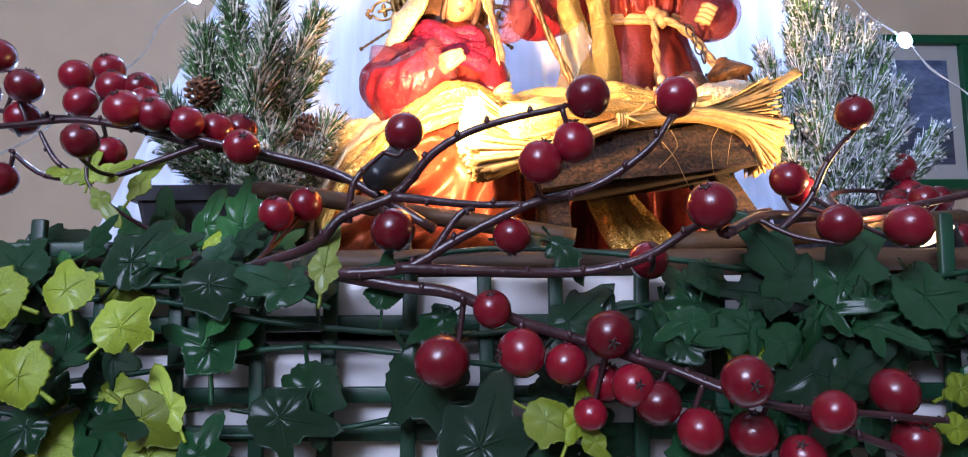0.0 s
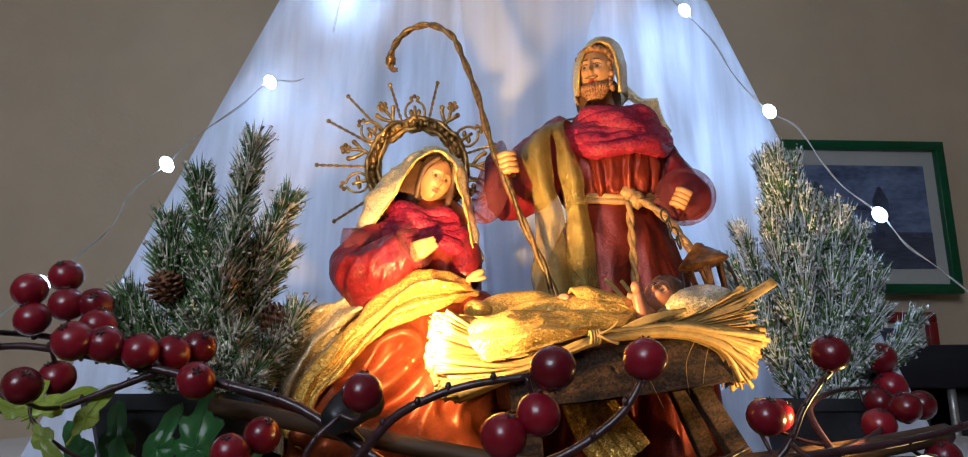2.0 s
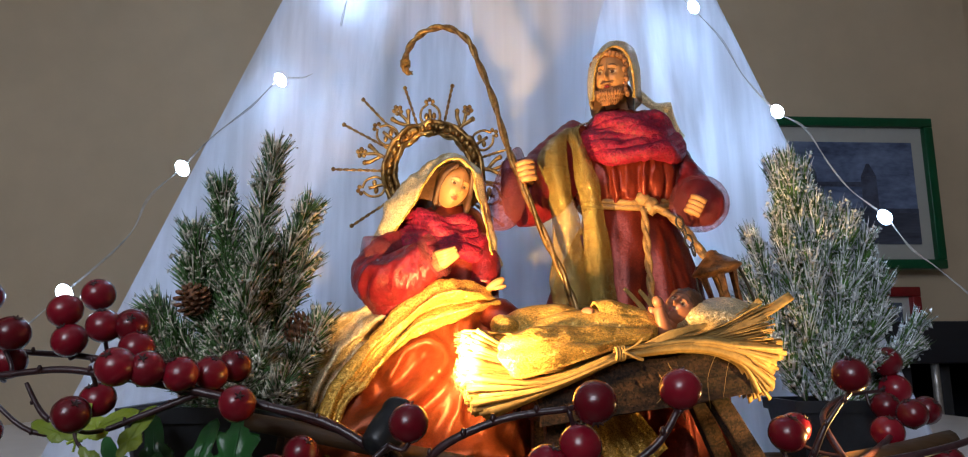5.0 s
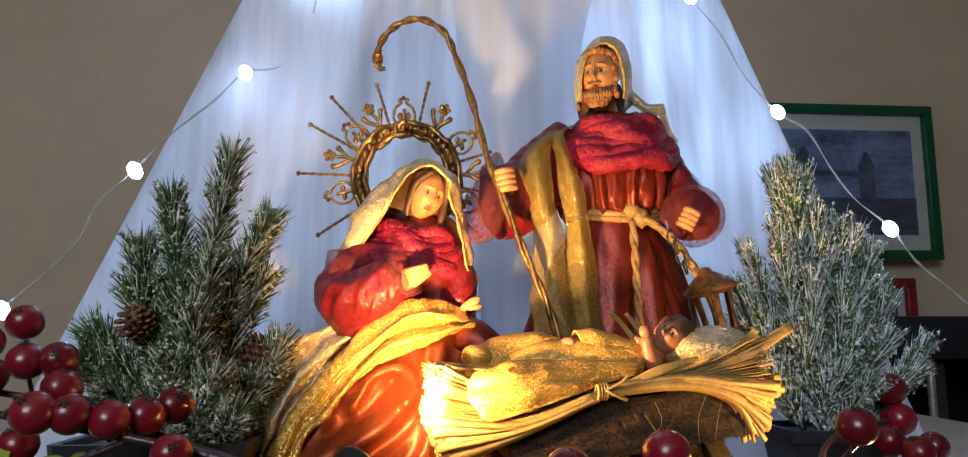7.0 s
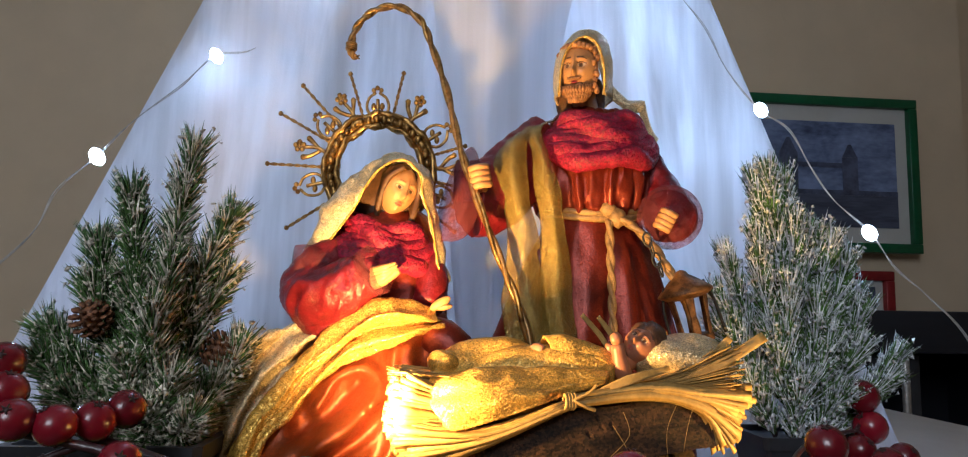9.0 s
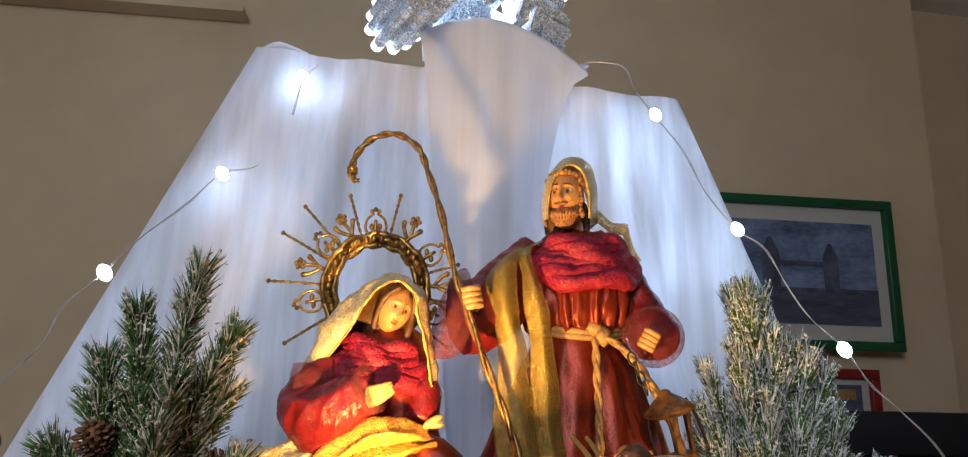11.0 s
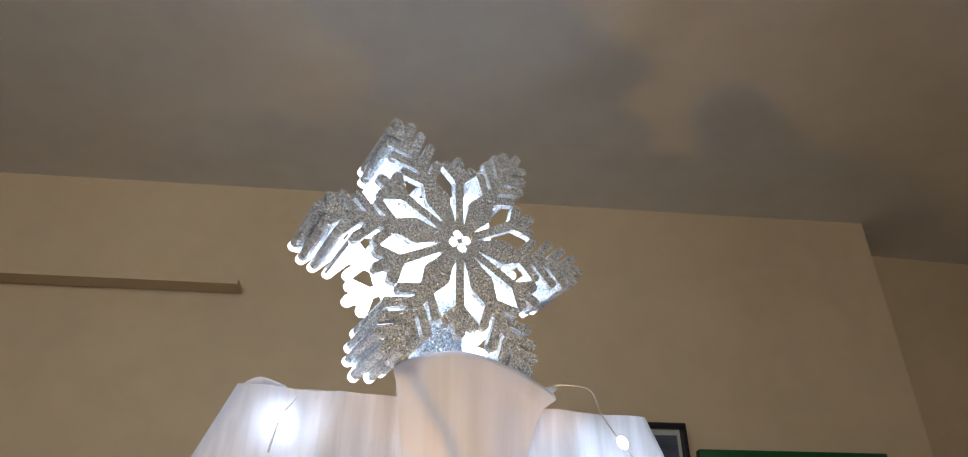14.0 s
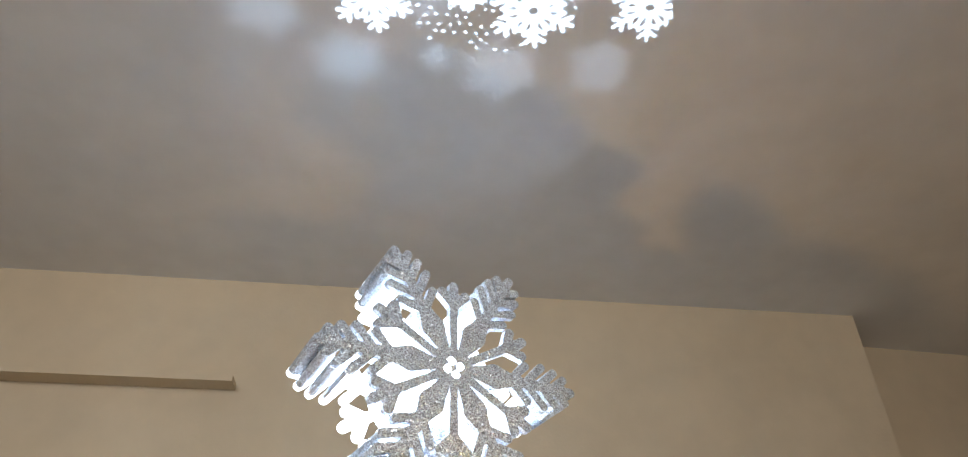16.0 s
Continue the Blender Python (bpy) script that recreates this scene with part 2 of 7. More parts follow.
# ---- materials ----
def material(name, colour, rough=0.5, metal=0.0, vary=0.25, scale=40.0, bump=0.0, bump_scale=200.0, second=None, coat=0.0, sheen=0.0,
             glitter=0.0, glitter_scale=1500.0, random_object=0.0, stretch=(1, 1, 1), spec=0.5, island=0.0, clear=0.0, speck=0.0, speck_scale=1200.0):
    m = bpy.data.materials.new(name)
    m.use_nodes = True
    t = m.node_tree
    b = t.nodes["Principled BSDF"]
    link = t.links.new
    co = t.nodes.new("ShaderNodeTexCoord")
    mp = t.nodes.new("ShaderNodeMapping")
    mp.inputs["Scale"].default_value = stretch
    link(co.outputs["Object"], mp.inputs[0])
    n1 = t.nodes.new("ShaderNodeTexNoise")
    n1.inputs["Scale"].default_value, n1.inputs["Detail"].default_value = scale, 6
    link(mp.outputs[0], n1.inputs["Vector"])
    n2 = t.nodes.new("ShaderNodeTexNoise")
    n2.inputs["Scale"].default_value, n2.inputs["Detail"].default_value = scale * 7.3, 3
    link(mp.outputs[0], n2.inputs["Vector"])
    add = t.nodes.new("ShaderNodeMath")
    add.operation = "MULTIPLY_ADD"
    link(n2.outputs[0], add.inputs[0])
    add.inputs[1].default_value = 0.4
    link(n1.outputs[0], add.inputs[2])
    ramp = t.nodes.new("ShaderNodeValToRGB")
    c2 = second or tuple(c * (1 - vary) for c in colour)
    c3 = tuple(min(1, c * (1 + vary * 0.6)) for c in colour)
    ramp.color_ramp.elements[0].position, ramp.color_ramp.elements[1].position = 0.5, 0.85
    ramp.color_ramp.elements[0].color, ramp.color_ramp.elements[1].color = (*c2, 1), (*c3, 1)
    link(add.outputs[0], ramp.inputs[0])
    colour_out = ramp.outputs[0]
    if random_object or island:
        src = t.nodes.new("ShaderNodeObjectInfo").outputs["Random"] if random_object else t.nodes.new("ShaderNodeNewGeometry").outputs["Random Per Island"]
        hs = t.nodes.new("ShaderNodeHueSaturation")
        mr = t.nodes.new("ShaderNodeMapRange")
        w = random_object or island
        mr.inputs[3].default_value, mr.inputs[4].default_value = 1 - w, 1 + w
        link(src, mr.inputs[0])
        link(mr.outputs[0], hs.inputs["Value"])
        link(colour_out, hs.inputs["Color"])
        colour_out = hs.outputs[0]
    if speck:
        # loose flakes, each lighter or darker than the next
        cell = t.nodes.new("ShaderNodeTexVoronoi")
        cell.inputs["Scale"].default_value = speck_scale
        link(co.outputs["Object"], cell.inputs["Vector"])
        split = t.nodes.new("ShaderNodeSeparateColor")
        link(cell.outputs["Color"], split.inputs[0])
        tone = t.nodes.new("ShaderNodeMapRange")
        tone.inputs[3].default_value, tone.inputs[4].default_value = 1 - speck, 1 + speck
        link(split.outputs[0], tone.inputs[0])
        level = t.nodes.new("ShaderNodeHueSaturation")
        link(tone.outputs[0], level.inputs["Value"])
        link(colour_out, level.inputs["Color"])
        colour_out = level.outputs[0]
    link(colour_out, b.inputs["Base Color"])
    b.inputs["Roughness"].default_value, b.inputs["Metallic"].default_value = rough, metal
    b.inputs["Coat Roughness"].default_value = 0.16
    b.inputs["Coat Weight"].default_value, b.inputs["Sheen Weight"].default_value = coat, sheen
    b.inputs["Specular IOR Level"].default_value = spec
    normal = None
    if bump:
        n3 = t.nodes.new("ShaderNodeTexNoise")
        n3.inputs["Scale"].default_value, n3.inputs["Detail"].default_value = bump_scale, 4
        link(mp.outputs[0], n3.inputs["Vector"])
        bp = t.nodes.new("ShaderNodeBump")
        bp.inputs["Strength"].default_value, bp.inputs["Distance"].default_value = bump, 0.3 / bump_scale
        link(n3.outputs[0], bp.inputs["Height"])
        normal = bp.outputs[0]
    if glitter:
        vo = t.nodes.new("ShaderNodeTexVoronoi")
        vo.inputs["Scale"].default_value = glitter_scale
        link(co.outputs["Object"], vo.inputs["Vector"])
        sub = t.nodes.new("ShaderNodeVectorMath")
        sub.operation = "SUBTRACT"
        link(vo.outputs["Color"], sub.inputs[0])
        sub.inputs[1].default_value = (0.5, 0.5, 0.5)
        sc = t.nodes.new("ShaderNodeVectorMath")
        sc.operation = "SCALE"
        link(sub.outputs[0], sc.inputs[0])
        sc.inputs["Scale"].default_value = glitter
        ad = t.nodes.new("ShaderNodeVectorMath")
        ad.operation = "ADD"
        link(sc.outputs[0], ad.inputs[0])
        link(normal or t.nodes.new("ShaderNodeNewGeometry").outputs["Normal"], ad.inputs[1])
        nm = t.nodes.new("ShaderNodeVectorMath")
        nm.operation = "NORMALIZE"
        link(ad.outputs[0], nm.inputs[0])
        normal = nm.outputs[0]
    if normal:
        link(normal, b.inputs["Normal"])
    if clear:
        # open weave: threads and gaps
        tr = t.nodes.new("ShaderNodeBsdfTransparent")
        mx = t.nodes.new("ShaderNodeMixShader")
        mg = t.nodes.new("ShaderNodeMapRange")
        mg.inputs[1].default_value, mg.inputs[2].default_value = 0.35, 0.65
        mg.inputs[3].default_value, mg.inputs[4].default_value = clear * 0.6, clear * 1.4
        link(n2.outputs[0], mg.inputs[0])
        link(mg.outputs[0], mx.inputs[0])
        link(b.outputs[0], mx.inputs[1])
        link(tr.outputs[0], mx.inputs[2])
        link(mx.outputs[0], t.nodes["Material Output"].inputs[0])
    return m


def glow(name, colour, strength):
    m = bpy.data.materials.new(name)
    m.use_nodes = True
    b = m.node_tree.nodes["Principled BSDF"]
    b.inputs["Base Color"].default_value = (*colour, 1)
    b.inputs["Emission Color"].default_value = (*colour, 1)
    b.inputs["Emission Strength"].default_value = strength
    return m


def sheer(name, colour, through_share, clear, streak=(90, 90, 2.5), dense=0.35):
    """Thin woven cloth: part of the light is thrown back, part passes softly, part passes straight."""
    m = bpy.data.materials.new(name)
    m.use_nodes = True
    t = m.node_tree
    t.nodes.clear()
    link = t.links.new
    out = t.nodes.new("ShaderNodeOutputMaterial")
    co = t.nodes.new("ShaderNodeTexCoord")
    mp = t.nodes.new("ShaderNodeMapping")
    mp.inputs["Scale"].default_value = streak
    link(co.outputs["Object"], mp.inputs[0])
    nz = t.nodes.new("ShaderNodeTexNoise")
    nz.inputs["Scale"].default_value, nz.inputs["Detail"].default_value = 1.0, 5
    link(mp.outputs[0], nz.inputs["Vector"])
    weave = t.nodes.new("ShaderNodeTexNoise")
    weave.inputs["Scale"].default_value, weave.inputs["Detail"].default_value = 900.0, 2
    link(co.outputs["Object"], weave.inputs["Vector"])
    bp = t.nodes.new("ShaderNodeBump")
    bp.inputs["Strength"].default_value, bp.inputs["Distance"].default_value = 0.25, 0.0004
    link(weave.outputs[0], bp.inputs["Height"])
    di = t.nodes.new("ShaderNodeBsdfDiffuse")
    tl = t.nodes.new("ShaderNodeBsdfTranslucent")
    tr = t.nodes.new("ShaderNodeBsdfTransparent")
    tone = t.nodes.new("ShaderNodeValToRGB")
    tone.color_ramp.elements[0].position, tone.color_ramp.elements[1].position = 0.34, 0.62
    tone.color_ramp.elements[0].color = (*(x * (1 - 0.5 * dense) for x in colour), 1)
    tone.color_ramp.elements[1].color = (*colour, 1)
    link(nz.outputs[0], tone.inputs[0])
    for nd in (di, tl):
        link(tone.outputs[0], nd.inputs[0])
        link(bp.outputs[0], nd.inputs["Normal"])
    tr.inputs[0].default_value = (1, 1, 1, 1)
    m1 = t.nodes.new("ShaderNodeMixShader")
    mr = t.nodes.new("ShaderNodeMapRange")
    mr.inputs[1].default_value, mr.inputs[2].default_value = 0.3, 0.7
    mr.inputs[3].default_value, mr.inputs[4].default_value = through_share - 0.48 * dense, through_share + 0.48 * dense
    link(nz.outputs[0], mr.inputs[0])
    link(mr.outputs[0], m1.inputs[0])
    link(di.outputs[0], m1.inputs[1])
    link(tl.outputs[0], m1.inputs[2])
    m2 = t.nodes.new("ShaderNodeMixShader")
    mr2 = t.nodes.new("ShaderNodeMapRange")
    mr2.inputs[1].default_value, mr2.inputs[2].default_value = 0.35, 0.7
    mr2.inputs[3].default_value, mr2.inputs[4].default_value = clear * (1 - dense), clear * (1 + dense)
    link(nz.outputs[0], mr2.inputs[0])
    link(mr2.outputs[0], m2.inputs[0])
    link(m1.outputs[0], m2.inputs[1])
    link(tr.outputs[0], m2.inputs[2])
    link(m2.outputs[0], out.inputs[0])
    return m


WALL = material("wall_paint", (0.64, 0.520, 0.350), 0.75, vary=0.08, scale=2.2, bump=0.15, bump_scale=120)
CEIL = material("ceiling_paint", (0.82, 0.81, 0.79), 0.8, vary=0.08, scale=1.6, bump=0.12, bump_scale=90)
FLOOR = material("floor_tile", (0.32, 0.25, 0.18), 0.4, vary=0.2, scale=6)
WHITE = material("white_lacquer", (0.82, 0.79, 0.77), 0.35, vary=0.06, scale=9, bump=0.05, bump_scale=80)
LATTICE = material("green_plastic", (0.012, 0.05, 0.022), 0.45, vary=0.4, scale=60, bump=0.2, bump_scale=300)
IVY = material("ivy_leaf", (0.008, 0.046, 0.009), 0.36, vary=0.5, scale=140, bump=0.5, bump_scale=300, random_object=0.5, second=(0.004, 0.026, 0.008), coat=0.25, spec=0.35)
# lighter copy of the ivy, with the glow of the bulbs put into its green
IVY_LIT = material("lit_ivy_leaf", (0.030, 0.125, 0.020), 0.36, vary=0.5, scale=140, bump=0.5, bump_scale=300, random_object=0.4, second=(0.010, 0.055, 0.014), coat=0.3, spec=0.4)
IVY_PALE = material("young_leaf", (0.30, 0.36, 0.008), 0.42, vary=0.4, scale=70, bump=0.3, bump_scale=400, random_object=0.4, second=(0.10, 0.20, 0.008), coat=0.25)
BERRY = material("berry_lacquer", (0.20, 0.005, 0.013), 0.26, vary=0.5, scale=110, bump=0.06, bump_scale=260, random_object=0.4, second=(0.07, 0.004, 0.011), coat=0.4)
CALYX = material("berry_calyx", (0.035, 0.014, 0.012), 0.5, vary=0.3, scale=200)
TWIG = material("twig_brown", (0.045, 0.018, 0.020), 0.32, vary=0.4, scale=120, bump=0.5, bump_scale=500, coat=0.2)
BARK = material("peeled_stick", (0.085, 0.045, 0.017), 0.6, vary=0.5, scale=30, bump=0.5, bump_scale=220, stretch=(0.2, 1, 1))
SATIN = material("wine_satin", (0.19, 0.024, 0.010), 0.36, metal=0.5, vary=0.2, scale=60, bump=0.35, bump_scale=700, glitter=0.18, glitter_scale=1600, speck=0.2, speck_scale=1600)
RUST = material("rust_satin", (0.27, 0.055, 0.009), 0.42, metal=0.5, vary=0.2, scale=90, bump=0.35, bump_scale=900, glitter=0.22, glitter_scale=2200, speck=0.2, speck_scale=2200)
VELVET = material("crimson_velvet", (0.25, 0.002, 0.027), 0.6, vary=0.4, scale=420, bump=1.0, bump_scale=900, glitter=0.65, glitter_scale=1300, speck=0.45, speck_scale=1300)
ORGANZA = material("wine_organza", (0.16, 0.008, 0.012), 0.40, metal=0.2, vary=0.4, scale=140, bump=0.5, bump_scale=420, glitter=0.35, glitter_scale=2000)
GOLD_CLOTH = material("gold_lame", (0.80, 0.47, 0.075), 0.27, metal=0.55, vary=0.15, scale=300, bump=0.4, bump_scale=1600, glitter=0.9, glitter_scale=2000, speck=0.5, speck_scale=2200)
STAFF = material("gilded_wood", (0.27, 0.155, 0.05), 0.34, metal=0.6, vary=0.5, scale=250, bump=0.4, bump_scale=700)
PALE_GOLD = material("champagne_tulle", (0.64, 0.50, 0.28), 0.30, metal=0.4, vary=0.15, scale=300, bump=0.4, bump_scale=1600, glitter=0.85, glitter_scale=2100, speck=0.4, speck_scale=2300)
CRIB_CLOTH = material("pale_gold_lame", (0.66, 0.38, 0.065), 0.30, metal=0.4, vary=0.10, scale=300, bump=0.5, bump_scale=1800, glitter=0.6, glitter_scale=2000, speck=0.35, speck_scale=2200)
RESIN = material("painted_resin", (0.50, 0.245, 0.088), 0.42, vary=0.12, scale=160, bump=0.08, bump_scale=500)
# darker, pinker resin for the infant: the manger's shade is in the colour
RESIN_SHADED = material("shaded_resin", (0.36, 0.145, 0.075), 0.42, vary=0.15, scale=160, bump=0.08, bump_scale=500)
EYE_WHITE = material("painted_eye", (0.52, 0.38, 0.24), 0.3, vary=0.05, scale=300)
LIP = material("painted_lip", (0.36, 0.075, 0.04), 0.4, vary=0.1, scale=300)
TIN = material("rusty_tin", (0.20, 0.095, 0.030), 0.5, metal=0.55, vary=0.6, scale=180, bump=0.7, bump_scale=600, second=(0.05, 0.022, 0.010))
RESIN_DARK = material("brown_resin", (0.10, 0.045, 0.02), 0.5, vary=0.4, scale=220, bump=0.9, bump_scale=600)
CURLS = material("carved_curls", (0.31, 0.135, 0.045), 0.5, vary=0.5, scale=400, bump=0.9, bump_scale=700)
CORD = material("golden_cord", (0.34, 0.19, 0.06), 0.5, vary=0.4, scale=300, bump=0.8, bump_scale=900)
BRASS = material("antique_gold", (0.42, 0.25, 0.07), 0.33, metal=0.9, vary=0.5, scale=250, bump=0.5, bump_scale=700, second=(0.12, 0.06, 0.02))
STRAW = material("raffia", (0.46, 0.285, 0.075), 0.55, vary=0.4, scale=60, bump=0.5, bump_scale=500, island=0.35)
CRATE = material("rough_wood", (0.040, 0.018, 0.0065), 0.9, vary=0.6, scale=170, bump=1.0, bump_scale=420, second=(0.010, 0.005, 0.002), stretch=(0.4, 1, 1), speck=0.75, speck_scale=1000)
NEEDLE = material("pine_needle", (0.075, 0.155, 0.034), 0.45, vary=0.5, scale=120, island=0.5)
FROST = material("flocked_needle", (0.78, 0.73, 0.62), 0.9, vary=0.4, scale=120, island=0.4, second=(0.34, 0.29, 0.19))
FROST_BLUE = material("flocked_snow", (0.78, 0.80, 0.84), 0.9, vary=0.4, scale=120, island=0.4, second=(0.40, 0.42, 0.46))
CONE = material("pine_cone_scale", (0.20, 0.085, 0.035), 0.65, vary=0.4, scale=200, bump=0.5, bump_scale=500, speck=0.5, speck_scale=700)
BLACK = material("black_plastic", (0.016, 0.016, 0.018), 0.38, vary=0.2, scale=60)
POT = material("dark_pot", (0.030, 0.032, 0.038), 0.45, vary=0.25, scale=60, bump=0.1, bump_scale=200)
GLITTER = material("silver_glitter", (0.60, 0.68, 0.79), 0.30, metal=0.5, vary=0.2, scale=120, bump=0.8, bump_scale=1800, glitter=1.5, glitter_scale=1250, speck=0.62, speck_scale=1200)
FLAKE_WHITE = material("white_diffuser", (0.85, 0.87, 0.9), 0.5, vary=0.05, scale=60)
WIRE = material("silver_wire", (0.55, 0.53, 0.50), 0.35, metal=0.7, vary=0.2, scale=200)
GREEN_FRAME = material("green_lacquer", (0.008, 0.095, 0.035), 0.35, vary=0.2, scale=12)
RED_FRAME = material("red_lacquer", (0.22, 0.012, 0.014), 0.4, vary=0.2, scale=12)
MAT_BOARD = material("passepartout", (0.50, 0.50, 0.46), 0.7, vary=0.05, scale=10)
PRINT_SKY = material("print_sky", (0.17, 0.22, 0.36), 0.35, vary=0.55, scale=7, second=(0.05, 0.07, 0.14), stretch=(1, 1, 2.2))
PRINT_WATER = material("print_water", (0.085, 0.10, 0.15), 0.35, vary=0.5, scale=12, stretch=(0.4, 1, 3))
PRINT_DARK = material("print_stone", (0.080, 0.096, 0.155), 0.35, vary=0.5, scale=25)
DARK_WOOD = material("black_brown_wood", (0.012, 0.013, 0.018), 0.4, vary=0.3, scale=12, stretch=(0.2, 1, 1))
VEIL = sheer("white_voile", (0.84, 0.84, 0.88), 0.46, 0.0, (55, 55, 1.3), 0.62)
VEIL_DENSE = sheer("white_voile_folded", (0.82, 0.84, 0.90), 0.42, 0.02, (60, 60, 1.6), 0.28)
GOLD_SHEER = material("gold_organza", (0.46, 0.32, 0.07), 0.27, metal=0.55, vary=0.15, scale=300, bump=0.4, bump_scale=1600, glitter=0.9, glitter_scale=2100, clear=0.46, speck=0.6, speck_scale=2200)
FRILL = sheer("wine_frill", (0.34, 0.09, 0.11), 0.5, 0.60, (300, 300, 300), 0.3)
SMOKED = sheer("smoked_slide", (0.8, 0.9, 1.0), 0.5, 0.09, (300, 300, 300))
LED = glow("led_white", (0.60, 0.78, 1.0), 80.0)
LED_INSIDE = glow("led_inside", (0.62, 0.78, 1.0), 119.0)
LED_CORE = glow("topper_led", (0.86, 0.93, 1.0), 60.0)
LIT_PLASTIC = glow("lit_white_plastic", (0.80, 0.89, 1.0), 3.2)
SPOT_LENS = glow("spot_lens", (1.0, 0.60, 0.22), 3.0)


# ---- the room ----
def slab(name, c, size, mat, label, turn=None):
    return tagged(part(name, Shape().box(c, size, turn), mat, smooth=False), label, name.split("_")[0], "", "structure")


WALL_TURN = Matrix.Rotation(radians(2.1), 3, "Z")
FLOOR_Z, CEIL_Z = -0.22, 2.22
slab("floor", (0, 0.4, FLOOR_Z - 0.05), (6.4, 6.4, 0.1), FLOOR, "brown tiled floor of the room")
slab("ceiling", (0, 0.4, CEIL_Z + 0.05), (6.4, 6.4, 0.1), CEIL, "cream painted plaster ceiling")
slab("wall_back", (-0.815, 1.475 + 0.06, 1.0), (3.99, 0.12, 2.5), WALL, "warm beige painted back wall ending at a corner", WALL_TURN)
slab("wall_recess", (2.585, 1.91, 1.0), (2.8, 0.12, 2.5), WALL, "beige wall set back past the corner", Matrix.Rotation(radians(5.6), 3, "Z"))
slab("wall_left", (-2.86, 0.3, 1.0), (0.12, 6.0, 2.5), WALL, "beige side wall of the room")
slab("wall_right", (2.96, 0.3, 1.0), (0.12, 6.0, 2.5), WALL, "beige side wall of the room")
slab("wall_front", (0, -2.4, 1.0), (6.0, 0.12, 2.5), WALL, "beige wall facing the display")
slab("wall_ledge", (-1.015, 1.438, 1.937), (1.23, 0.05, 0.013), WALL, "narrow plaster ledge on the back wall", WALL_TURN)


# ---- sideboard that carries the display ----
def sideboard():
    t = thing("sideboard", "white lacquered sideboard carrying the display", "sideboard", at=(0.0, 0.6, FLOOR_Z))
    part("top", Shape().box((0.02, 0.01, 1.225), (1.1, 0.64, 0.022), bevel=0.003), WHITE, t)
    part("body", Shape().box((0.02, 0.008, 0.62), (1.06, 0.604, 1.18), bevel=0.003), WHITE, t)
    for x in (-0.24, 0.28):
        d = part("door", Shape().box((x, -0.3020, 0.655), (0.5, 0.012, 1.10), bevel=0.003), WHITE, t)
        part("handle", Shape().tube([(x + 0.18, -0.308, 0.56), (x + 0.18, -0.321, 0.58), (x + 0.18, -0.321, 0.66), (x + 0.18, -0.308, 0.68)], 0.004), WIRE, d)
    return t


sideboard()
TOP = 1.016


def sticks():
    rng = random.Random(4)
    rows = [(0.300, 0.0), (0.3135, 0.004), (0.329, -0.002), (0.345, 0.003), (0.362, -0.003), (0.39, 0.002), (0.42, -0.002), (0.45, 0.0)]
    for k, (y, tilt) in enumerate(rows):
        r = rng.uniform(0.0048, 0.0065)
        x0, x1 = -0.235 + rng.uniform(-0.02, 0.03), 0.255 + rng.uniform(-0.03, 0.03)
        pts = [(x0 + (x1 - x0) * i / 7, y + tilt * (i / 3.5 - 1) + rng.uniform(-0.0012, 0.0012), TOP + r + 0.0005 + rng.uniform(0, 0.0012)) for i in range(8)]
        s = Shape().tube(pts, [r * rng.uniform(0.85, 1.12) for _ in pts], 10)
        tagged(part("stick", s, BARK), "peeled brown wooden stick lying on the sideboard", "stick", "sticks of the stage floor")


sticks()
# two slanting sticks on top of the bed of sticks
for pts, r in (([(-0.108, 0.335, 1.0605), (-0.075, 0.328, 1.055), (-0.04, 0.322, 1.048), (-0.0, 0.315, 1.041), (0.04, 0.312, 1.034)], 0.0042), ([(0.085, 0.318, 1.031), (0.14, 0.322, 1.036), (0.19, 0.333, 1.041), (0.235, 0.35, 1.046)], 0.005)):
    tagged(part("stick", Shape().tube(pts, r, 10), BARK), "tan wooden stick leaning across the others", "stick", "sticks of the stage floor")


def lattice():
    t = thing("trellis", "green plastic trellis along the front of the sideboard", "trellis", at=(0, 0, 0))
    for k, z in enumerate((1.0275, 0.9975, 0.9696, 0.955, 0.927, 0.899)):
        part("rail", Shape().box((-0.22 if k == 0 else 0, 0.2865, z), (0.18 if k == 0 else 0.62, 0.0035, 0.0062), bevel=0.0008), LATTICE, t)
    for k in range(21):
        x = -0.3 + k * 0.03 + 0.002 * math.sin(k * 2.1)
        part("slat", Shape().box((x, 0.2825, 0.962 if abs(x) > 0.16 else 0.952), (0.0058, 0.0035, 0.155 if abs(x) > 0.16 else 0.135), Matrix.Rotation(0.03 * math.sin(k * 1.7), 3, "Y"), bevel=0.0008), LATTICE, t)
    return t


lattice()


